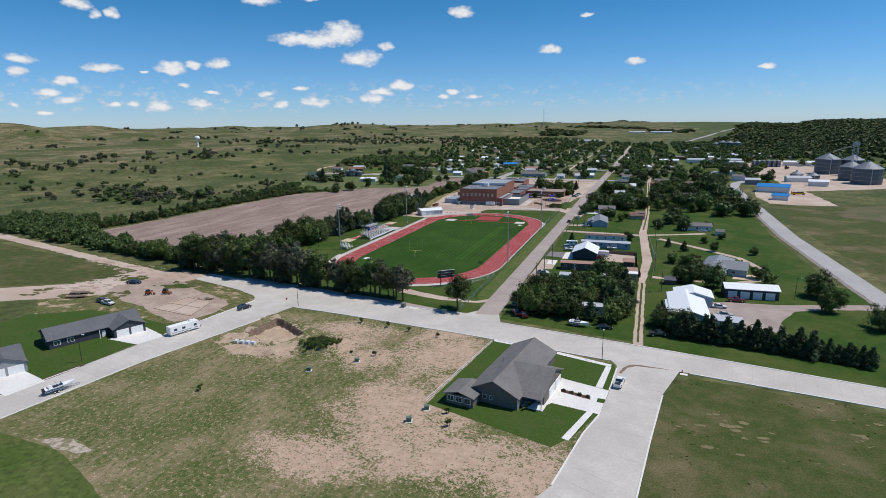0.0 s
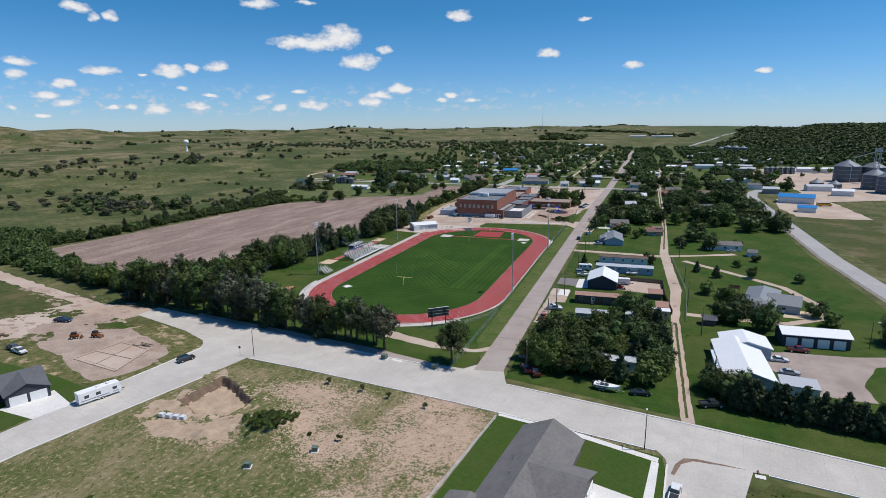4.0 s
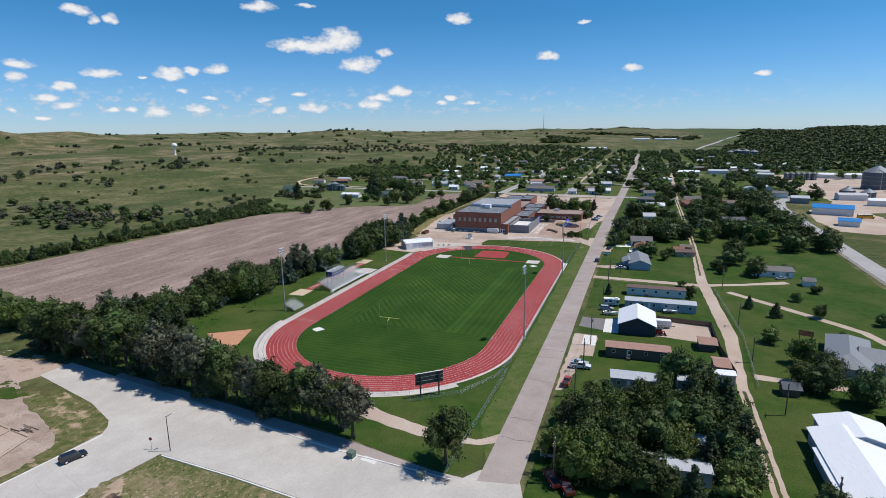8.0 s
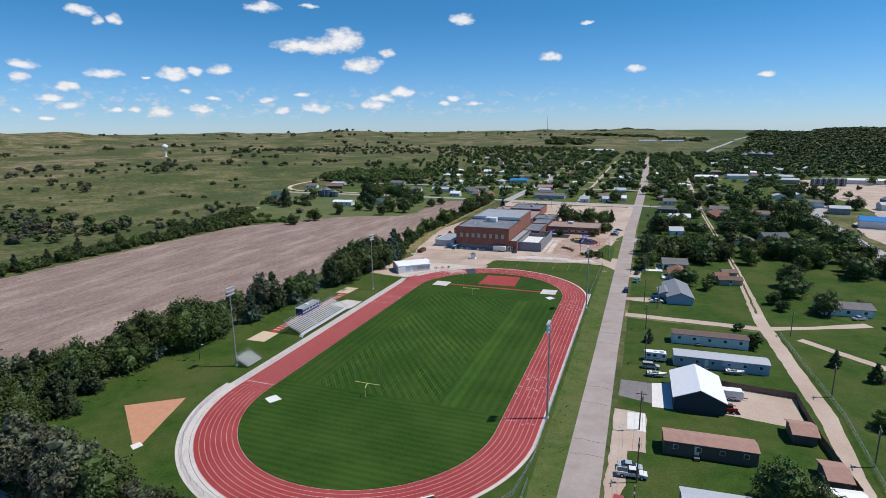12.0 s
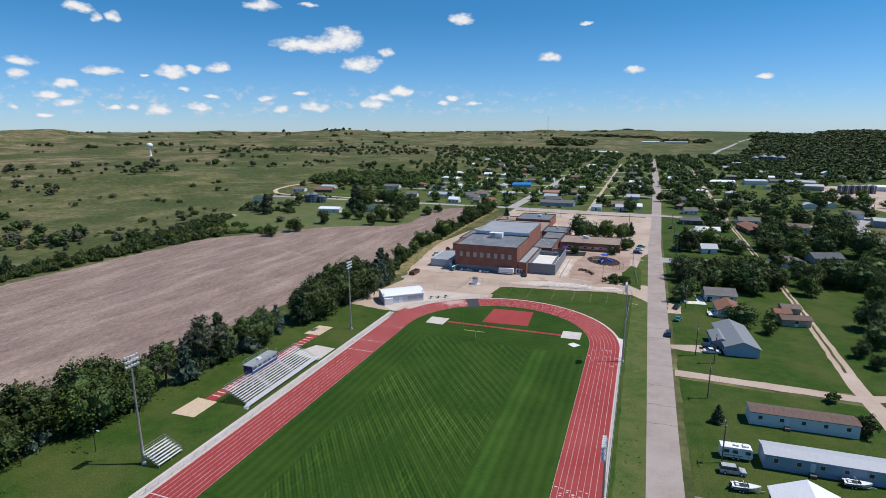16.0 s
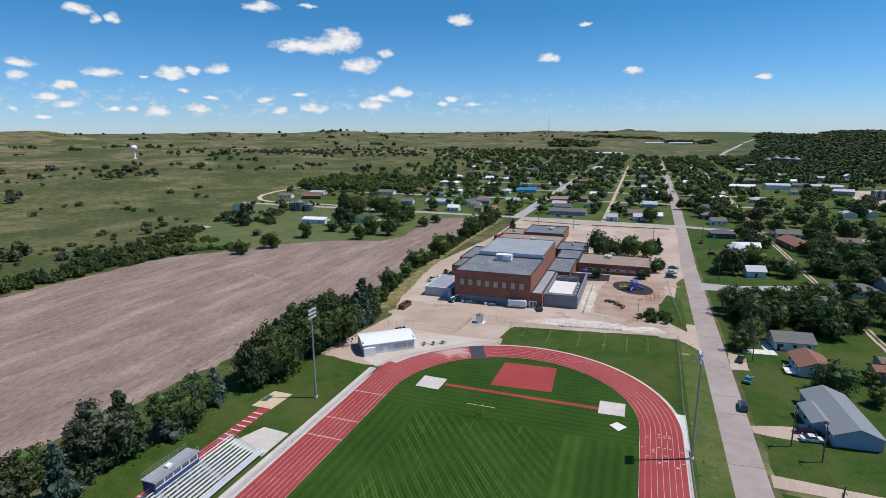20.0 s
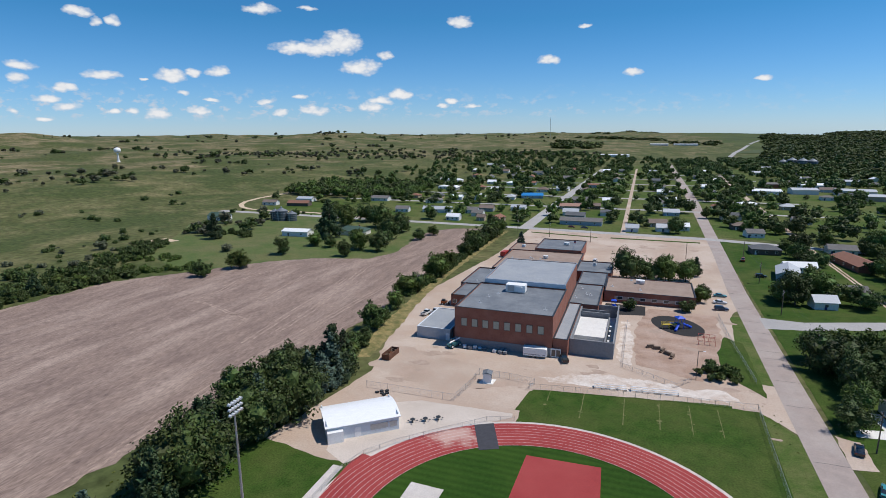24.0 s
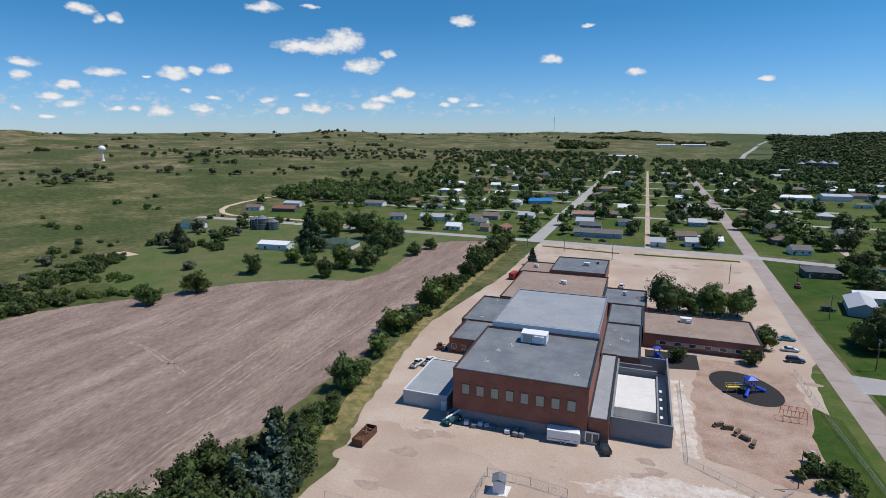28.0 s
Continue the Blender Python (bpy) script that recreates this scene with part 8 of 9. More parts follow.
def telehandler(x, y, turn):
    teal = mat("machine_teal", (0.05, 0.16, 0.17), rough=0.5)
    t = thing("telehandler", "teal telescopic forklift beside the school wall", "forklift", pose(x, y, 0.05, 0, 0, turn))
    part("chassis", Mesh().box(-2.4, -0.9, 0.6, 2.2, 0.9, 1.2), teal, t)
    part("cab", Mesh().box(-0.8, 0.2, 1.2, 0.7, 0.95, 2.5), glass, t)
    part("boom", Mesh().tube((-2.2, -0.3, 1.9), (3.4, -0.3, 2.6), 0.24, 0.2, 6), white, t)
    part("engine_cover", Mesh().box(-1.6, -1.0, 1.2, 0.9, -0.5, 1.8), teal, t)
    part("fork", Mesh().box(3.3, -0.8, 0.3, 3.4, 0.4, 1.8).box(3.4, -0.7, 0.3, 4.5, -0.55, 0.38).box(3.4, 0.1, 0.3, 4.5, 0.25, 0.38), dark_metal, t)
    wheels(t, (-1.6, 1.5), 0.6, 1.1)


telehandler(-39.6, 129.0, 62)


def pallet_stack(x, y, turn, h, m, label):
    t = thing("pallet_of_blocks", label, "pallet", pose(x, y, 0.05, 0, 0, turn), "pallets by the wall")
    part("pallet", Mesh().box(-0.6, -0.6, 0, 0.6, 0.6, 0.14), timber, t)
    rows = max(1, int(h / 0.4))
    for i in range(rows):
        part("block_layer", Mesh().box(-0.56 + 0.01 * (i % 2), -0.56, 0.14 + i * 0.4, 0.56, 0.56 - 0.02 * (i % 2), 0.53 + i * 0.4), m, t)


rn = random.Random(12)
for x, y in ((-36.2, 129.2), (-34.2, 128.6), (-33.0, 129.6), (-31.6, 129.8), (-30.0, 129.9)):
    pallet_stack(x, y, rn.uniform(0, 30), rn.choice((0.4, 0.8)), rn.choice((white, block, metal_pale)), "pallet of pale building supplies")
for x, y in ((-26.5, 128.6), (-24.6, 129.8), (-23.2, 129.9), (-24.6, 128.2), (-23.2, 128.3)):
    pallet_stack(x, y, rn.uniform(-5, 5), 1.2, block if x > -26 else white, "pallet stacked with grey concrete blocks")


def toilet(x, y, turn):
    sheet("toilet_slab", [(x - 2.0, y - 2.0), (x + 1.8, y - 1.4), (x + 2.0, y + 1.8), (x - 1.6, y + 1.6)], 0.09, slab_white, "small concrete slab", "pavement")
    t = thing("ticket_booth", "small white booth with a grey roof and dark panels", "booth", pose(x, y, 0.09, 0, 0, turn))
    part("body", Mesh().box(-1.1, -1.1, 0, 1.1, 1.1, 2.5), white, t)
    part("roof", Mesh().gable(-1.1, -1.1, 1.1, 1.1, 2.5, 0.4, 0.2, 0.1, "y"), membrane, t)
    for i, j in ((0, 0), (1, 0), (0, 1), (1, 1)):
        part("panel", Mesh().box(1.1, -0.8 + i * 0.85, 0.7 + j * 0.8, 1.14, -0.1 + i * 0.85, 1.35 + j * 0.8), dark_metal, t)


toilet(-23.3, 108.7, 10)
chain_fence("yard_fence", [(-52.5, 95.3), (-28.3, 95.5), (-26.8, 105), (-26.5, 112.2), (-18, 111.9), (-11, 110.9), (-11.8, 108.2)], 1.8, "grey chain-link yard fence with steel posts")
chain_fence("playground_fence", [(10.6, 168), (10.4, 130), (24, 121), (28, 126)], 1.3)
chain_fence("playground_fence", [(44, 130), (42, 160), (41, 186)], 1.3)
sheet("practice_dirt", [(-28, 95.6), (-12.5, 96.5), (-12, 107), (-25.5, 104)], 0.05, gravel, "bare dirt inside the yard fence", amp=0.3)
sheet("concession_slab", [(-47, 66), (-41, 63), (-38, 66.5), (-27.5, 79.5), (-17, 88.5), (-13, 92), (-13, 94), (-36, 93), (-46, 88), (-50, 80)], 0.056, mat("pinkish_concrete", (0.52, 0.45, 0.39), (0.46, 0.39, 0.335), 0.4, c3=(0.60, 0.53, 0.47), scale3=0.1, amt3=0.6, rough=0.9), "pinkish concrete terrace beside the concession building", "pavement", amp=0.2)
sheet("yard_grass", [(36, 134), (45.2, 122), (45.4, 160), (40.5, 165), (37, 150)], 0.06, lawn, "strip of grass beside the school road", amp=0.5)
lime = mat("lime_dust", (0.58, 0.50, 0.44), (0.44, 0.34, 0.27), 0.5, c3=(0.66, 0.61, 0.56), scale3=0.15, amt3=0.7, lo=0.4, hi=0.6, fine=0.2, rough=0.95)
sheet("white_dust", [(-11, 116), (4, 123), (18, 123), (36, 121.5), (40, 117), (27, 116), (9, 115), (-8, 113)], 0.055, lime, "spilled white lime dust on the gravel", amp=2.0, step=1.0)
sheet("dust_trail", [(10, 133), (12.5, 132), (13, 152), (11, 170), (8.6, 170), (8.4, 140)], 0.054, lime, "white dusty strip along the block walls", amp=0.8, step=1.0)
red_dirt = mat("reddish_dirt", (0.36, 0.245, 0.185), (0.29, 0.195, 0.145), 0.3, c3=(0.44, 0.33, 0.27), scale3=0.12, amt3=0.7, fine=0.25, finescale=10, rough=0.95, bump=0.4)
sheet("play_dirt", [(14, 133), (31, 127), (37, 135), (40, 165), (40, 186), (32, 188), (18, 188), (14, 170), (13, 150)], 0.05, red_dirt, "reddish bare dirt of the playground", amp=1.0, step=1.5)
sheet("yard_dirt", [(-58, 108), (-36, 100), (-14, 109), (-12, 113), (-30, 118), (-52, 124), (-60, 120)], 0.05, mat("driven_dirt", (0.42, 0.315, 0.25), (0.35, 0.26, 0.20), 0.2, c3=(0.48, 0.39, 0.32), scale3=0.1, amt3=0.7, fine=0.12, finescale=14, rough=0.95), "reddish driven dirt in the school yard", amp=2.2, step=1.5)
worn = mat("worn_turf", (0.095, 0.115, 0.030), (0.05, 0.085, 0.014), 0.9, c3=(0.26, 0.22, 0.11), scale3=0.6, amt3=0.6, rough=0.95)
for k, (x, y0, y1) in enumerate(((-6.4, 103, 109), (2, 97, 109.5), (11.7, 97, 110.5), (19.7, 97.5, 111), (26.5, 97.5, 111.5), (32.8, 98.5, 111.5))):
    sheet("yard_line", [(x - 0.12, y0), (x + 0.12, y0), (x + 0.05, y1), (x - 0.15, y1)], 0.068, worn, "faint worn yard line in the practice grass", "field marking", amp=0.06, step=0.7)
speckle("worn_spots", "small worn yellow spots in the practice grass", 70, (-8, 34, 97, 112), lambda x, y: min(abs(x - q) for q in (-6.4, 2, 11.7, 19.7, 26.5, 32.8)) < 0.5 and y < 108 + 0.09 * x, worn, 0.08, 0.55, 0.072, 17)
sheet("park_verge", [(-55, 336), (-12, 329.5), (-12, 326.5), (-55, 333)], 0.065, lawn, "grass verge of the car park", amp=0.3)
sheet("park_verge_east", [(-4, 330.5), (47, 330), (47, 326.5), (-4, 327)], 0.065, lawn, "grass verge of the car park", amp=0.3)


def picnic_table(x, y, turn):
    t = thing("picnic_table", "dark round picnic table with fixed seats", "table", pose(x, y, 0.06, 0, 0, turn), "picnic tables")
    part("tabletop", Mesh().tube((0, 0, 0.7), (0, 0, 0.76), 0.6, 0.6, 12), dark_metal, t)
    part("pedestal", Mesh().tube((0, 0, 0), (0, 0, 0.7), 0.08), dark_metal, t)
    for a in range(4):
        c, s = math.cos(a * 1.571), math.sin(a * 1.571)
        st = part("seat", Mesh().tube((c, s, 0.42), (c, s, 0.47), 0.22, 0.22, 8), dark_metal, t)
        part("arm", Mesh().tube((0, 0, 0.3), (c, s, 0.42), 0.03, n=4), dark_metal, st)


for x, y in ((-34.0, 82.6), (-31.4, 84.0), (-28.8, 85.6)):
    picnic_table(x, y, 20)


def low_bleacher(x0, y0, x1, y1):
    t = thing("low_bleacher", "low grey aluminium bench bleacher on the gravel", "bleachers")
    d = Vector((x1 - x0, y1 - y0, 0))
    L = d.length
    m = pose(x0, y0, 0.05, 0, 0, math.degrees(math.atan2(d.y, d.x)))
    for i in range(3):
        part("seat_plank", Mesh().box(0, i * 0.6, 0.4 + i * 0.25, L, i * 0.6 + 0.26, 0.45 + i * 0.25), alu, t, at=m)
    for j in range(5):
        part("frame", Mesh().box(L * j / 4 - 0.03, 0, 0, L * j / 4 + 0.03, 1.5, 0.4), steel, t, at=m)


low_bleacher(4.0, 113.6, 12.0, 114.6)
low_bleacher(13.0, 114.8, 24.5, 116.0)


def playground():
    rub = mat("black_rubber_mulch", (0.035, 0.033, 0.033), (0.025, 0.024, 0.024), 2.0, rough=0.95)
    sheet("rubber_bed", [(26.8 + 8.2 * math.cos(a * 0.2618) + 1.6 * math.sin(a * 0.2618), 171.4 - 4.6 * math.cos(a * 0.2618) + 8.6 * math.sin(a * 0.2618)) for a in range(24)], 0.07, rub, "black rubber bed under the play structure", "playground", amp=0.15)
    sheet("rubber_bed_small", [(2, 176), (16.5, 179), (16.5, 190), (2, 190)], 0.07, rub, "dark rubber surface by the classroom wing", "playground")
    t = thing("play_structure", "bright blue and yellow climbing tower with slides", "playground", pose(27.3, 169.0, 0.07, 0, 0, 20))
    for x, y in ((-1, -1), (1, -1), (1, 1), (-1, 1)):
        part("post", Mesh().tube((x, y, 0), (x, y, 4.0), 0.09), blue, t)
    part("platform", Mesh().box(-1, -1, 1.5, 1, 1, 1.6), dark_metal, t)
    part("canopy", Mesh().hip(-1.2, -1.2, 1.2, 1.2, 3.7, 0.8, 0.2), blue, t)
    for a in (0, 120, 230):
        c, s = math.cos(radians(a)), math.sin(radians(a))
        part("slide", Mesh().tube((c, s, 1.6), (c * 4, s * 4, 0.3), 0.4, 0.45, 8), blue, t)
    part("bridge", Mesh().box(-6, -0.5, 1.4, -1, 0.5, 1.5), yellow, t)
    for s in (-0.5, 0.5):
        part("rail", Mesh().tube((-6, s, 2.3), (-1, s, 2.3), 0.05, n=5), yellow, t)
    for x in (-6, -3.5):
        part("post", Mesh().tube((x, -0.5, 0), (x, -0.5, 2.4), 0.07, n=6).tube((x, 0.5, 0), (x, 0.5, 2.4), 0.07, n=6), yellow, t)
    s = thing("toddler_slide", "small bright blue play tower by the wing", "playground", pose(5.2, 184.5, 0.07))
    part("tower", Mesh().box(-0.7, -0.7, 0, 0.7, 0.7, 1.3), blue, s)
    part("roof", Mesh().hip(-0.9, -0.9, 0.9, 0.9, 3.0, 0.6, 0.1), blue, s)
    for x, y in ((-0.7, -0.7), (0.7, -0.7), (0.7, 0.7), (-0.7, 0.7)):
        part("post", Mesh().tube((x, y, 1.3), (x, y, 3.0), 0.06, n=6), blue, s)
    part("slide", Mesh().tube((0.6, -0.6, 1.2), (2.2, -2.2, 0.2), 0.3, n=8), blue, s)
    g = thing("climbing_frame", "red tubular climbing frame on the gravel", "playground", pose(34.5, 157.0, 0.05))
    red = mat("red_tube_paint", (0.45, 0.06, 0.05), rough=0.5)
    for i in range(4):
        x = -2.4 + i * 1.6
        part("hoop", Mesh().tube((x, -2, 0), (x, -1.2, 2.6), 0.05, n=5).tube((x, -1.2, 2.6), (x, 1.2, 2.6), 0.05, n=5).tube((x, 1.2, 2.6), (x, 2, 0), 0.05, n=5), red, g)
    for y, z in ((-1.6, 1.3), (-1.2, 2.6), (1.2, 2.6), (1.6, 1.3)):
        part("bar", Mesh().tube((-2.4, y, z), (2.4, y, z), 0.05, n=5), red, g)
    for i, (x, y, a) in enumerate(((18.0, 147.8, 30), (19.8, 147.0, 10), (21.4, 145.6, 60), (22.8, 143.6, -40), (24.0, 141.6, 70))):
        b = thing("timber_block", "weathered brown play timber on the gravel", "play timber", pose(x, y, 0.05, 0, 0, a), "play timbers")
        part("block", Mesh().box(-1.0, -0.35, 0, 1.0, 0.35, 1.0), timber, b)
        part("step", Mesh().box(-1.4, -0.4, 0, -1.0, 0.4, 0.5), timber, b)


playground()

# ---- poles, lamps and street things ----


def utility_pole(x, y, turn, h=9.5):
    t = thing("utility_pole", "brown wooden utility pole with a crossarm", "utility pole", pose(x, y, height(x, y), 0, 0, turn), "utility poles")
    part("pole", Mesh().tube((0, 0, 0), (0, 0, h), 0.16, 0.11, 8), timber, t)
    arm = part("crossarm", Mesh().box(-1.2, -0.06, h - 0.8, 1.2, 0.06, h - 0.66), timber, t)
    for u in (-1.1, -0.4, 0.4, 1.1):
        part("insulator", Mesh().tube((u, 0, h - 0.66), (u, 0, h - 0.5), 0.05, n=5), white, arm)
    part("transformer", Mesh().tube((0.32, 0, h - 2.2), (0.32, 0, h - 1.3), 0.2, 0.2, 8), steel, t)


poles = [(60.5, -112), (60.3, -76), (60.8, -60.5), (61.0, -40.5), (62, -2), (62.1, 27.2), (61.4, 55.5), (61.4, 102.3), (62, 150), (62.5, 195), (63, 240), (64, 290)]
for x, y in poles:
    utility_pole(x, y, 90 if y not in (-40.5,) else 0)
for x, y in ((105.8, -9), (106, 35), (107, -70), (106.5, -108), (105, -40), (66, 51), (-63, 330), (-14.7, 311), (36.2, 281), (-40.7, 321)):
    utility_pole(x, y, 80, 9)
wires = thing("power_lines", "thin dark overhead power lines between poles", "power line")
for (ax, ay), (bx, by) in zip(poles, poles[1:]):
    for u in (-1.1, 0.4, 1.1):
        pts = [(ax + u + (bx - ax) * i / 8, ay + (by - ay) * i / 8, 9.0 - 0.9 * (1 - (2 * i / 8 - 1) ** 2)) for i in range(9)]
        m = Mesh().pipe(pts, 0.016, 4)
        part("wire", m, dark_metal, wires)


def street_lamp(x, y, turn, h=8.0):
    t = thing("street_lamp", "slim dark street lamp at the kerb", "street lamp", pose(x, y, 0.05, 0, 0, turn), "street lamps")
    part("post", Mesh().tube((0, 0, 0), (0, 0, h), 0.1, 0.07, 8), dark_metal, t)
    part("arm", Mesh().tube((0, 0, h - 0.1), (1.3, 0, h + 0.15), 0.05, n=5), dark_metal, t)
    part("lamp_head", Mesh().box(1.1, -0.15, h + 0.08, 1.8, 0.15, h + 0.2), alu, t)


for x, y, a in ((-16.6, -127.0, 60), (90.5, -140.8, 90), (-46.2, -187.5, 20), (29.3, 128.1, 0), (152, -66, 0), (-62, -42, 0)):
    street_lamp(x, y, a, 8 if x != -62 else 5)


def utility_box(x, y, turn, s=1.0, label="small green electrical cabinet in the lot"):
    t = thing("utility_box", label, "utility box", pose(x, y, 0.03, 0, 0, turn), "utility boxes")
    part("base", Mesh().box(-0.75 * s, -0.75 * s, 0, 0.75 * s, 0.75 * s, 0.12), slab_white, t)
    part("cabinet", Mesh().box(-0.55 * s, -0.5 * s, 0.12, 0.55 * s, 0.5 * s, 1.0 * s), mat("box_green", (0.12, 0.17, 0.14), rough=0.5), t)
    part("lid", Mesh().box(-0.6 * s, -0.55 * s, 1.0 * s, 0.6 * s, 0.55 * s, 1.08 * s), mat("box_green", (0.12, 0.17, 0.14)), t)


for x, y in ((17.5, -172), (27, -163), (53, -187), (54.8, -181)):
    utility_box(x, y, 20)
for x, y in ((20.5, -116.8), (36.5, -118.4)):
    utility_box(x, y, -8, 1.3, "white utility cabinet on a slab by the street")
for k, (x, y) in enumerate(((-14.2, -162.4), (-12.3, -162.2), (-10.4, -162.0), (-8.6, -161.8))):
    pallet_stack(x, y, 5, 1.2, metal_pale, "wrapped pallet of pale building blocks")


def building_site():
    t = thing("foundation_footing", "shallow dirt-covered footings of a new house", "foundation", kind="structure")
    earth = mat("dug_earth", (0.20, 0.14, 0.10), (0.15, 0.105, 0.075), 0.8, rough=0.95)
    for a, b in (((-66, -144.9), (-63.5, -131.1)), ((-63.5, -131.1), (-50.7, -132.6)), ((-50.7, -132.6), (-46.9, -147.3)), ((-46.9, -147.3), (-66, -144.9)), ((-64.6, -138.6), (-49.5, -139.5)), ((-58, -132), (-56.5, -146))):
        part("footing", Mesh().prism(strip([a, b], 0.6), 0.0, 0.095), gravel, t)
        c, d = (a[0] + 0.5, a[1] - 0.5), (b[0] + 0.5, b[1] - 0.5)
        part("trench_edge", Mesh().prism(strip([c, d], 0.35), 0.0, 0.075), earth, t)
    sheet("site_floor", [(-65.4, -144.4), (-63, -131.6), (-51.2, -133), (-47.4, -146.6)], 0.07, gravel, "graded tan dirt inside the footings", "ground", amp=0.5, step=1.2)
    sheet("site_weeds", [(-86, -121), (-79, -117), (-70, -119), (-74, -123), (-82, -125)], 0.06, lawn, "patch of green weeds by the dirt lane", "ground", amp=1.0, step=1.0)
    rnd = random.Random(6)
    for i in range(7):
        tagged(part("lumber", Mesh().box(-1.6, -0.08, 0, 1.6, 0.08, 0.12), timber, at=pose(rnd.uniform(-58, -52), rnd.uniform(-132, -129.5), 0.08 + 0.12 * (i % 3), 0, 0, rnd.uniform(-14, 4))), "loose lumber on the building site", "lumber", "lumber")


building_site()


def excavation():
    """A dug-out cellar with steep sides, and the weedy heap beside it."""
    n0, n1 = 102, 84
    x0, x1, y0, y1 = -24.0, 27.0, -176.0, -134.0

    def depth(px, py):
        d = 1e9
        for (ax, ay), (bx, by) in zip(PIT, PIT[1:] + PIT[:1]):
            L = math.hypot(bx - ax, by - ay)
            d = min(d, ((bx - ax) * (py - ay) - (by - ay) * (px - ax)) / L)
        return d + 0.5 * noise.noise((px * 0.6, py * 0.6, 7))

    vs, fs, mats = [], [], []
    for j in range(n1 + 1):
        for i in range(n0 + 1):
            px, py = x0 + (x1 - x0) * i / n0, y0 + (y1 - y0) * j / n1
            z = min(1.0, min(px - x0, x1 - px, py - y0, y1 - py) / 5.0)
            k = depth(px, py)
            rim = 0.55 * max(0.0, 1 + k / 6.0) if k < 0 else 0.55
            h = rim * (0.8 + 0.7 * noise.noise((px * 0.3, py * 0.3, 2)))
            h += 2.6 * math.exp(-((px - 12.5) ** 2 / 30 + (py + 158.5) ** 2 / 20)) * (1 + 0.5 * noise.noise((px * 0.7, py * 0.7, 4)))
            h += 1.3 * math.exp(-((px - 1.5) ** 2 / 8 + (py + 165.5) ** 2 / 5)) + 0.14 * noise.noise((px * 0.9, py * 0.9, 1))
            h = max(h, 0.0) * z - 0.02 + 0.05 * z
            if k > 0.4:
                h = h + (-1.6 + 0.2 * noise.noise((px * 0.5, py * 0.5, 8)) - h) * min(1.0, (k - 0.4) / 0.7)
            vs.append((px, py, h))
    for j in range(n1):
        for i in range(n0):
            a = j * (n0 + 1) + i
            fs.append((a, a + 1, a + n0 + 2, a + n0 + 1))
            px, py = x0 + (x1 - x0) * (i + 0.5) / n0, y0 + (y1 - y0) * (j + 0.5) / n1
            k, q = depth(px, py), noise.noise((px * 0.22, py * 0.22, 5)) + 0.5 * noise.noise((px * 0.8, py * 0.8, 5))
            heap = math.exp(-((px - 12.5) ** 2 / 30 + (py + 158.5) ** 2 / 20))
            spoil = k > -9.5 and py < -156 and px < 6 or k > -3 and q > 0.1
            mats.append(1 if k > 1.2 else 2 if k > 0.2 else 1 if spoil and q > -0.25 and heap < 0.25 else 0)
    me = bpy.data.meshes.new("earthworks")
    me.from_pydata(vs, [], fs)
    for m in (lot_ground, mat("pit_sand", (0.47, 0.36, 0.26), (0.40, 0.30, 0.21), 0.5, c3=(0.3, 0.22, 0.15), scale3=0.3, amt3=0.6, fine=0.25, rough=0.95, bump=0.5), mat("dug_earth", (0.20, 0.14, 0.10))):
        me.materials.append(m)
    me.polygons.foreach_set("material_index", mats)
    me.update()
    tagged(new("earthworks", me), "dug-up weedy earth and sandy cellar pit with steep sides", "earth", kind="structure")


excavation()
hb = random.Random(9)
for i in range(70):
    x, y = 12.5 + hb.gauss(0, 2.9), -158.0 + hb.gauss(0, 2.2)
    tree("shrub", x, y, hb.uniform(0.35, 0.6), "weeds on the heap").location.z = 2.6 * math.exp(-((x - 12.5) ** 2 / 30 + (y + 158.5) ** 2 / 20)) - 0.2
vehicle("pickup", -59.2, 155.5, 80, "white", (0.78, 0.78, 0.77), "white pickup truck parked beside the annex")
vehicle("pickup", -56.6, 158.0, 80, "white", (0.78, 0.78, 0.77), "white pickup truck with an open bed by the annex")
loader(-57.0, 168.5, 20, (0.55, 0.12, 0.03), "orange loader parked by the school wing")
for i, (x, y) in enumerate(((-47.6, 94.2), (-46.4, 94.8), (-47.0, 93.2), (-45.8, 93.6), (-48.4, 93.2), (-46.2, 92.6))):
    tyre_ob = thing("old_tyre", "black rubber tyre lying on the dirt", "tyre", pose(x, y, 0.06), "old tyres")
    part("tread", Mesh().tube((0, 0, 0), (0, 0, 0.26), 0.52, 0.52, 14), tyre, tyre_ob)
    part("hub", Mesh().tube((0, 0, 0.26), (0, 0, 0.275), 0.27, 0.27, 10), dark_metal, tyre_ob)


def stop_sign(x, y, turn):
    t = thing("stop_sign", "red octagonal stop sign on a steel post at the corner", "road sign", pose(x, y, 0.02, 0, 0, turn))
    part("post", Mesh().tube((0, 0, 0), (0, 0, 2.6), 0.035, n=6), steel, t)
    part("plate", Mesh().tube((0, -0.05, 2.5), (0, -0.03, 2.5), 0.40, 0.40, 8), mat("sign_red", (0.42, 0.02, 0.025), rough=0.5), t)
    part("back", Mesh().tube((0, -0.03, 2.5), (0, -0.015, 2.5), 0.40, 0.40, 8), steel, t)


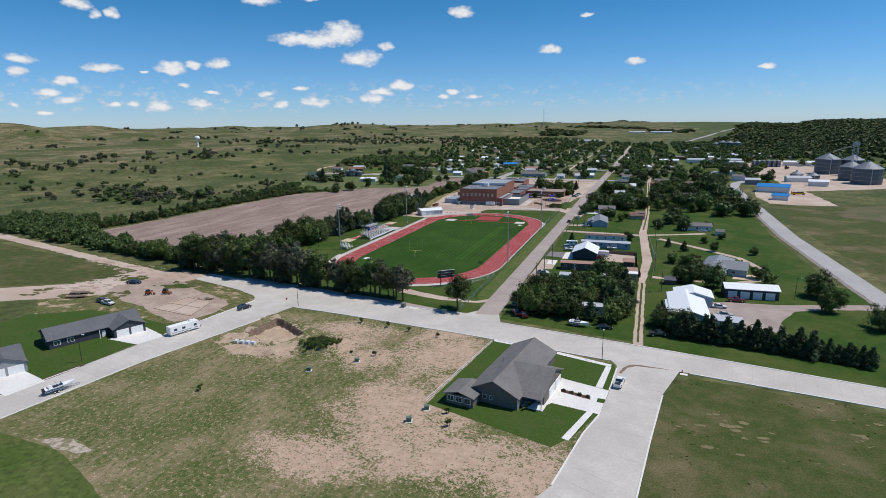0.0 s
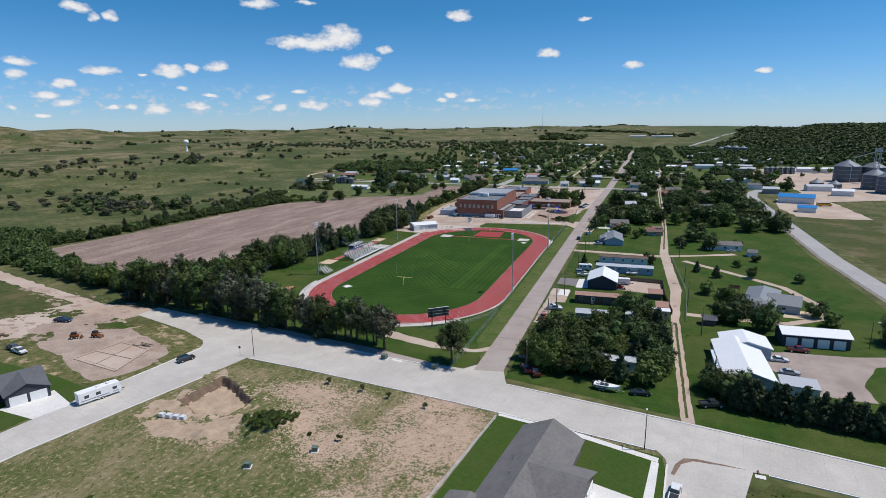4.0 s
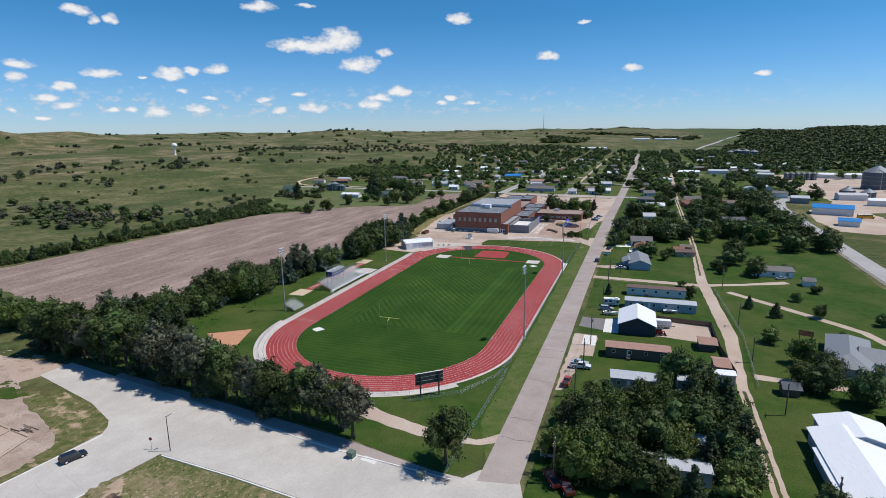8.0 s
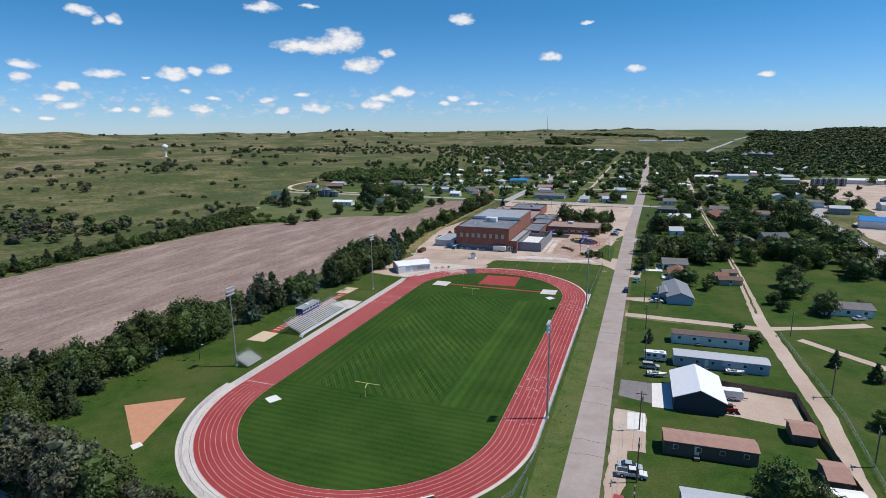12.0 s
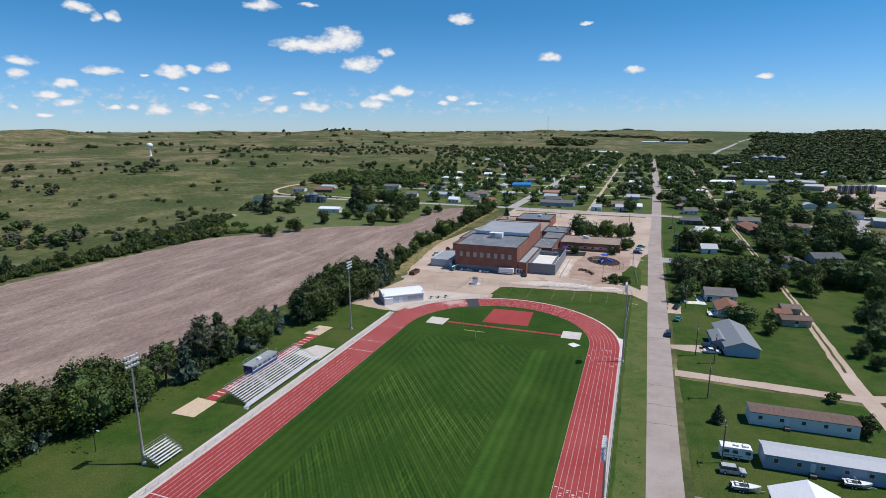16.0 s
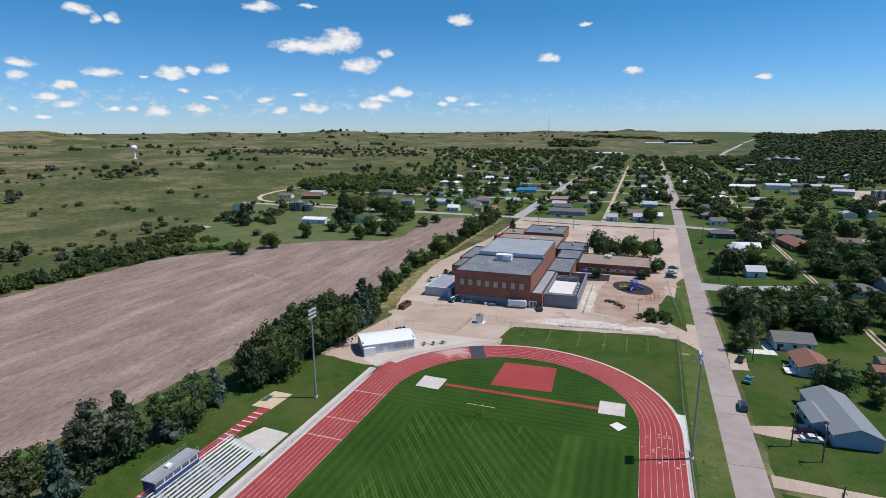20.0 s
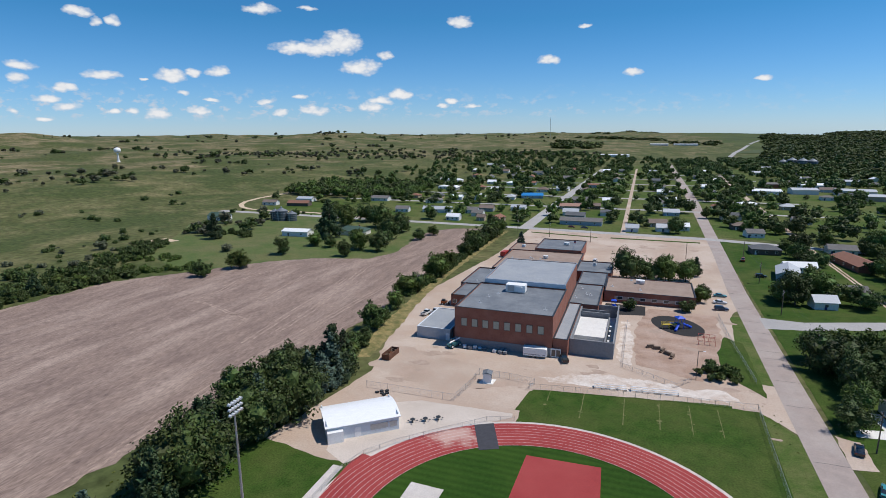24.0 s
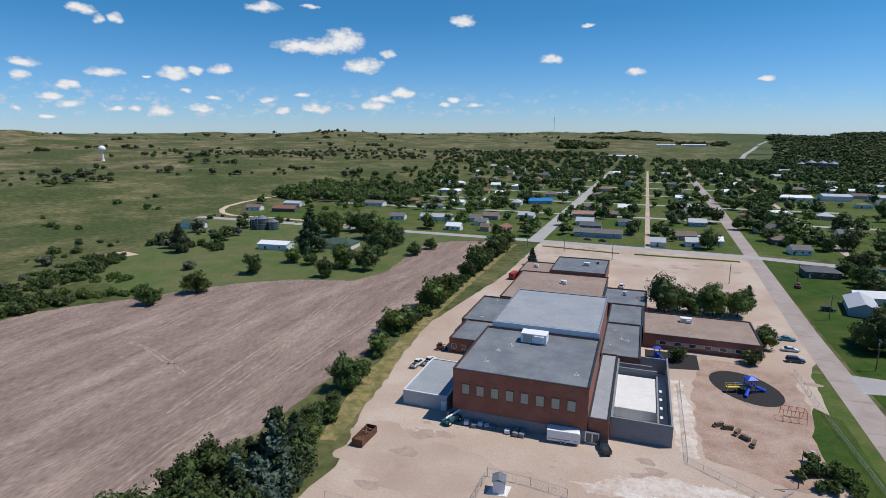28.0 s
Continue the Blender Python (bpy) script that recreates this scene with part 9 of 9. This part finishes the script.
def hydrant(x, y):
    t = thing("fire_hydrant", "red fire hydrant beside the concrete street", "fire hydrant", pose(x, y, 0.03))
    m = mat("hydrant_red", (0.30, 0.03, 0.025), rough=0.5)
    part("barrel", Mesh().tube((0, 0, 0), (0, 0, 0.65), 0.14, 0.12, 10), m, t)
    part("bonnet", Mesh().tube((0, 0, 0.65), (0, 0, 0.82), 0.15, 0.05, 10), m, t)
    for s in (-1, 1):
        part("nozzle", Mesh().tube((0, 0, 0.45), (s * 0.24, 0, 0.45), 0.07, n=8), m, t)


def flagpole(x, y):
    t = thing("flagpole", "white flagpole with a small drooping flag by the school", "flagpole", pose(x, y, 0.04))
    part("pole", Mesh().tube((0, 0, 0), (0, 0, 10), 0.09, 0.05, 8), alu, t)
    part("base", Mesh().tube((0, 0, 0), (0, 0, 0.3), 0.4, 0.35, 10), slab_white, t)
    for k, (m, z) in enumerate(((mat("flag_red", (0.4, 0.04, 0.05), rough=0.8), 8.9), (white, 8.5), (navy, 9.3))):
        part("flag_band", Mesh().prism([(0.08, -0.02), (0.6, 0.08), (1.2, -0.05), (1.2, 0.0), (0.6, 0.13), (0.08, 0.03)], z, z + 0.38), m, t)


flagpole(-19.0, 261.8)
stop_sign(-20.8, -127.8, 10)
hydrant(110.6, -142.6)
sheet("hydrant_pad", [(110.0, -143.9), (111.8, -144.1), (111.9, -142.9), (110.1, -142.8)], 0.07, slab_white, "small concrete pad by the hydrant", "pavement")
sheet("inlet_pad", [(22.6, -117.0), (26.0, -117.5), (26.2, -115.9), (22.8, -115.4)], 0.078, slab_white, "pale concrete pad of a storm drain", "pavement")

# ---- far things ----


def water_tower(x, y):
    t = thing("water_tower", "white water tower on a slim stem on the hillside", "water tower", pose(x, y, height(x, y) - 0.5))
    part("stem", Mesh().tube((0, 0, 0), (0, 0, 16), 1.9, 1.3, 14).tube((0, 0, 0), (0, 0, 2.5), 3.2, 1.9, 14), white, t)
    bm = bmesh.new()
    bmesh.ops.create_uvsphere(bm, u_segments=24, v_segments=14, radius=5.5, matrix=Matrix.Translation((0, 0, 19.5)) @ Matrix.Diagonal((1, 1, 0.86, 1)))
    me = bpy.data.meshes.new("tank")
    bm.to_mesh(me)
    bm.free()
    me.materials.append(white)
    me.polygons.foreach_set("use_smooth", [True] * len(me.polygons))
    part("tank", me, white, t)
    part("rail", Mesh().tube((0, 0, 24.1), (0, 0, 25.0), 0.7, 0.7, 10), steel, t)


water_tower(-804, 659)


def mast(x, y, h):
    t = thing("radio_mast", "thin lattice radio mast on the skyline", "radio mast", pose(x, y, height(x, y)))
    part("mast", Mesh().tube((0, 0, 0), (0, 0, h), 1.2, 0.9, 4), steel, t)


mast(-420, 2700, 95)


def merged(name, label, category, spots, crowns, material, sink=0.0):
    """Many far crowns as one object; spots are (x, y, size, height factor)."""
    rnd = np.random.RandomState(len(spots))
    src = []
    for me in crowns:
        v = np.empty(len(me.vertices) * 3)
        me.vertices.foreach_get("co", v)
        src.append((v.reshape(-1, 3), [tuple(p.vertices) for p in me.polygons]))
    allv, allf, k = [], [], 0
    for x, y, s, q in spots:
        v, f = src[rnd.randint(len(src))]
        a = rnd.uniform(0, 6.283)
        c, n = math.cos(a), math.sin(a)
        w = np.stack([(v[:, 0] * c - v[:, 1] * n) * s + x, (v[:, 0] * n + v[:, 1] * c) * s + y, v[:, 2] * s * q + height(x, y) - 0.3 - sink * s], 1)
        allv.append(w)
        allf += [tuple(i + k for i in fc) for fc in f]
        k += len(v)
    me = bpy.data.meshes.new(name)
    me.from_pydata(np.concatenate(allv).tolist(), [], allf)
    me.materials.append(material)
    me.update()
    return tagged(new(name, me), label, category, kind="stuff")


far_a = [crown_mesh("far_crown", "round", 100 + i, 190, 0.85, 9.0, 9.0, leaf_a, 9) for i in range(4)]
far_m = [crown_mesh("yard_crown", "round", 110 + i, 430, 0.55, 9.5, 8.6, leaf_a, 11) for i in range(4)]
far_w = [crown_mesh("wood_crown", "round", 120 + i, 40, 2.4, 9.0, 13.0, leaf_b, 5) for i in range(3)]
tr = random.Random(21)


def free(x, y):
    """Clear of the streets."""
    return min(abs(x + 60 - (y - 350) * 0.008), abs(x - 2.4)) > 5.5 and (abs(x - 58.5 - (y - 450) * 0.005) > 5.2 if y > 360 else not 46 < x < 70) and abs(x - 108) > 3.5 and not (142 < x < 158 and y > 430)


def near_house(x, y, spots, r=7.0):
    return any(abs(x - a) < r and abs(y - b) < r for a, b in spots)


HOUSES = [(ob.location.x, ob.location.y) for ob in scene.objects if ob.type == "EMPTY" and ob.name.split(".")[0] in ("house", "commercial_building", "barn")]
# trees of the near east side, one by one
n = 0
while n < 58:
    x, y = tr.uniform(60, 168), tr.uniform(125, 345)
    if not free(x, y) or near_house(x, y, HOUSES, 8.5) or x < 80 or 176 < y < 202 or 97 < x < 106:
        continue
    tree(tr.choice(("elm", "elm", "oak", "elm", "lime") if tr.random() < 0.4 else ("elm", "oak", "elm")), x, y, tr.uniform(1.0, 1.5), "trees of the east side")
    n += 1

def inside(x, y, poly):
    r = False
    for (ax, ay), (bx, by) in zip(poly, poly[1:] + poly[:1]):
        if (ay > y) != (by > y) and x < ax + (bx - ax) * (y - ay) / (by - ay):
            r = not r
    return r


def wood(name, label, poly, step, lo, hi, material, crowns, seed):
    """A dense stand of trees, too close to tell apart, as one object."""
    rnd = random.Random(seed)
    xs, ys = [p[0] for p in poly], [p[1] for p in poly]
    out, y = [], min(ys)
    while y < max(ys):
        x = min(xs)
        while x < max(xs):
            px, py = x + rnd.uniform(-0.45, 0.45) * step, y + rnd.uniform(-0.45, 0.45) * step
            if inside(px, py, poly):
                out.append((px, py, rnd.uniform(lo, hi), rnd.uniform(0.85, 1.15)))
            x += step
        y += step
    return merged(name, label, "trees", out, crowns, material, 1.6)


elms = [crown_mesh("wood_crown", "round", 140 + i, 800, 0.62, 9.0, 8.6, leaf_b, 15) for i in range(4)]
wood("west_wood", "dense dark green wood at the lane", [(-330, -52), (-150, -84), (-108, -90), (-90, -82), (-126, -75), (-168, -67), (-212, -53), (-238, -40), (-262, -10), (-330, -20)], 5.6, 0.55, 1.05, leaf_b, elms, 1)
wood("hedgerow_bushes", "dense green hedgerow bushes along the tilled field", strip([(-240, -40), (-232, -8), (-229, 60), (-224, 130), (-213, 166)], 13), 4.2, 0.35, 0.75, leaf_b, elms, 2)
wood("scrub", "green scrub beyond the hedgerow", strip([(-214, 168), (-196, 182), (-180, 176)], 6), 3.2, 0.3, 0.5, leaf_a, elms, 3)
wood("scrub", "green scrub beyond the hedgerow", strip([(-236, 120), (-246, 190), (-268, 230)], 18), 5.5, 0.3, 0.7, leaf_b, elms, 4)
brush_a, brush_b = [], []
for _ in range(900):
    x, y = tr.uniform(-460, -200), tr.uniform(60, 430)
    if x > -236 and y < 160 or x > -0.0 * y - 205 or inside(x, y, [(-330, 300), (-225, 180), (-150, 240), (-100, 345), (-330, 350)]) and tr.random() < 0.93 or near_house(x, y, HOUSES, 14):
        continue
    if noise.noise((x * 0.016, y * 0.016, 5.0)) + 0.6 * noise.noise((x * 0.05, y * 0.05, 5.0)) < 0.12 + (0.25 if x < -330 else 0.0):
        continue
    (brush_a if tr.random() < 0.7 else brush_b).append((x, y, tr.choice((0.2, 0.3, 0.4, 0.55, 0.8)), tr.uniform(0.6, 0.95)))
merged("pasture_brush", "green bushes and small trees in the near pasture", "bushes", brush_a, elms, leaf_b, 1.2)
merged("pasture_brush", "grey-green bushes in the near pasture", "bushes", brush_b, elms, leaf_g, 1.2)
wood("scrub", "green scrub beyond the hedgerow", strip([(-268, 190), (-244, 187), (-216, 197)], 9), 4.0, 0.25, 0.42, leaf_a, elms, 6)
wood("scrub", "green scrub round the farm pond", strip([(-262, 262), (-240, 268), (-222, 262)], 8), 4.5, 0.35, 0.7, leaf_b, elms, 7)
sheet("farm_pad", [(-276, 232), (-262, 229), (-258, 238), (-272, 241)], 0.12, pale_sand, "small pale bare patch in the pasture", amp=0.8)
# farmyard trees
for x, y, k, s in ((-172.5, 226, "elm", 1.0), (-173, 191, "elm", 0.9), (-178, 172, "elm", 0.8), (-241, 250, "cedar", 1.2), (-168, 252, "elm", 0.8), (-157, 250, "elm", 0.7), (-136, 231, "elm", 0.8), (-138, 250, "oak", 1.0), (-125, 249, "oak", 1.0), (-116, 287, "elm", 0.7), (-113, 304, "elm", 0.7), (-135, 285, "oak", 1.1), (-137, 308, "oak", 1.1), (-173, 275, "cedar", 1.7), (-184, 319, "oak", 1.3), (-180, 342, "oak", 1.2), (-160, 322, "oak", 1.2), (-150, 315, "oak", 1.1), (-143, 296, "oak", 1.0), (-195, 330, "oak", 1.2), (-130, 268, "elm", 0.9)):
    tree(k, x, y, s * 1.35, "farmyard trees")
spots = []
for _ in range(6600):
    x, y = tr.uniform(-330, 420), tr.uniform(352, 1300)
    dens = (0.8 if y > 880 and x > 150 else 0.62) if x > 60 else (0.38 if x > -140 else 0.30)
    dens *= 0.5 + 0.9 * max(0.0, noise.noise((x * 0.012, y * 0.012, 2.0)) + 0.5)
    if y < 420 and x < 50:
        dens *= 0.55
    if x < -150 and y < 430:
        dens = 0.0
    if 160 < x and y < 700:
        dens *= 0.6 if x < 205 else (0.10 if x < 340 else 0.3)
    if tr.random() > dens or not free(x, y) or near_house(x, y, HOUSES, 8.5):
        continue
    spots.append((x, y, tr.uniform(0.6, 1.35), tr.uniform(0.8, 1.1)))
for _ in range(240):
    spots.append((tr.uniform(-350, -210), tr.uniform(470, 575), tr.uniform(0.9, 1.3), 1.0))
near, far = [p for p in spots if p[1] < 600], [p for p in spots if p[1] >= 600]
merged("town_trees", "dark leafy trees over the nearer town yards", "trees", near[::2], far_m, leaf_b)
merged("town_trees", "green leafy trees over the nearer town yards", "trees", near[1::2], far_m, leaf_a)
merged("town_trees", "dark leafy trees filling the town", "trees", far[::5] + far[1::5] + far[2::5], far_a, leaf_b)
merged("town_trees", "green leafy trees filling the town", "trees", far[3::5] + far[4::5], far_a, leaf_a)
spots = []
while len(spots) < 1000:
    r, a = 270 * (4000 / 270) ** tr.random(), radians(tr.uniform(5, 88))
    x, y = -r * math.sin(a), 40 + r * math.cos(a)
    if x > -235 or (x > -330 and y > 330) or noise.noise((x * 0.004, y * 0.004, 6.0)) + 0.15 * noise.noise((x * 0.02, y * 0.02, 6.0)) < 0.02:
        continue
    for _ in range(tr.choice((1, 1, 2, 4, 6))):
        spots.append((x + tr.uniform(-14, 14), y + tr.uniform(-14, 14), tr.choice((0.35, 0.45, 0.6, 0.8, 1.05)) * (1.0 + r / 3500), tr.uniform(0.6, 0.9)))
for _ in range(420):
    u = tr.random()
    spots.append((-820 + 700 * u + tr.uniform(-130, 130), 860 + 420 * u + tr.uniform(-170, 170), tr.uniform(0.6, 1.1), 0.8))
merged("hill_brush", "scattered dark bushes and small trees on the hills", "bushes", spots[::2], far_a, leaf_b)
merged("hill_brush", "scattered grey-green bushes on the hills", "bushes", spots[1::2], far_a, leaf_g)
spots = []
for _ in range(15000):
    r, a = 900 * (4900 / 900) ** (tr.random() ** 0.75), radians(tr.uniform(-52, 20))
    x, y = -r * math.sin(a), r * math.cos(a)
    edge = 0.175 * y + 15 + 40 * noise.noise((x * 0.001, y * 0.001, 3.0))
    if x < edge and y > 1250:
        if noise.noise((x * 0.002, y * 0.0035, 11.0)) < 0.36 or tr.random() < 0.4 or x < -0.15 * y or x > 0.175 * y - 120:
            continue
    elif y < 1250 and (x < 0.175 * y + 60 or noise.noise((x * 0.004, y * 0.004, 3.0)) < -0.3):
        continue
    elif noise.noise((x * 0.0016, y * 0.0016, 8.0)) < -0.75 or x < 0.175 * y + 15 + 30 * noise.noise((x * 0.006, y * 0.006, 2.0)):
        continue
    spots.append((x, y, tr.uniform(0.8, 1.3) * (0.8 + r / 1500), tr.uniform(0.5, 0.8) / (0.8 + r / 2600)))
merged("valley_woods", "dense dark woods along the river valley", "woods", spots, far_w, leaf_a)
sheet("far_field", [(-250, 1750), (330, 1750), (420, 2400), (-300, 2400)], 1.2, mat("far_crop", (0.055, 0.078, 0.028), (0.075, 0.092, 0.036), 0.01, rough=0.95), "green crop field beyond the town", amp=10, step=60)
sheet("pond", [(250, 2560), (372, 2500), (400, 2750), (275, 2800)], 3.0, mat("pond_water", (0.05, 0.10, 0.15), rough=0.15, spec=0.6), "pale blue pond in the valley", "water", amp=4, step=30)


def tufts(name, label, n, area, keep, material, size, seed):
    """Clumps of grass and weeds as one object: crossed blades standing on the ground."""
    rnd = random.Random(seed)
    vs, fs = [], []
    made = 0
    while made < n:
        x, y = rnd.uniform(area[0], area[1]), rnd.uniform(area[2], area[3])
        if not keep(x, y):
            continue
        made += 1
        s = size * rnd.uniform(0.5, 1.6)
        a = rnd.uniform(0, 3.14)
        for k in range(3):
            c, d = math.cos(a + k * 1.05), math.sin(a + k * 1.05)
            lx, ly = rnd.uniform(-0.3, 0.3) * s, rnd.uniform(-0.3, 0.3) * s
            b = len(vs)
            vs += [(x - c * s * 0.6, y - d * s * 0.6, 0.0), (x + c * s * 0.6, y + d * s * 0.6, 0.0), (x + c * s * 0.8 + lx, y + d * s * 0.8 + ly, s * 0.42), (x - c * s * 0.8 + lx, y - d * s * 0.8 + ly, s * 0.45)]
            fs.append((b, b + 1, b + 2, b + 3))
    me = bpy.data.meshes.new(name)
    me.from_pydata(vs, [], fs)
    me.materials.append(material)
    me.update()
    return tagged(new(name, me), label, "weeds", kind="stuff")


weed_a = mat("weed_green", (0.085, 0.115, 0.026), (0.13, 0.145, 0.042), 0.4, rough=0.9, spec=0.1, island=0.35)
weed_b = mat("weed_dry", (0.27, 0.22, 0.11), (0.19, 0.17, 0.07), 0.4, rough=0.9, spec=0.1, island=0.35)


def lot(x, y):
    if not on_lot(x, y):
        return False
    return y < -131.5 - 0.09 * x and noise.noise((x * 0.09, y * 0.09, 4.0)) + 0.6 * noise.noise((x * 0.3, y * 0.3, 4.0)) > -0.12 and not (-17 < x < 2 and -160 < y < -141)


def verge(x, y):
    return 41.6 < x < 46.4 and -95 < y < 118 and noise.noise((x * 0.4, y * 0.12, 1.0)) > -0.15


tufts("lot_weeds", "tufts of green weeds across the bare lot", 1100, (-40, 84, -235, -130), lot, weed_a, 0.15, 1)
tufts("lot_weeds_dry", "dry straw-coloured tufts across the lot", 1000, (-40, 84, -235, -130), lot, weed_b, 0.15, 2)
tufts("verge_weeds", "rough green weeds along the track fence", 160, (41.5, 46.5, -96, 118), verge, weed_a, 0.2, 3)
wood("bank_bushes", "dense low bushes along the bank of the field", strip([(-75.5, 307), (-76, 250), (-75, 215), (-75.5, 172)], 5.5), 2.6, 0.24, 0.42, leaf_b, elms, 8)
tufts("field_edge_weeds", "green weeds under the trees by the tilled field", 700, (-100, -62, -85, 105), lambda x, y: -84 - 0.12 * (30 - y) * (y < 30) < x < -66, weed_a, 0.4, 5)
tufts("corner_weeds", "tufts of green weeds in the mown field", 900, (100, 200, -330, -146), lambda x, y: y < -143 - 0.11 * (x - 110) and x > 106 and noise.noise((x * 0.07, y * 0.07, 9.0)) > 0.0, weed_a, 0.2, 6)

# the patterns that the trees were copied from
for src in SOURCES:
    for ob in (*src.children_recursive, src):
        bpy.data.objects.remove(ob)
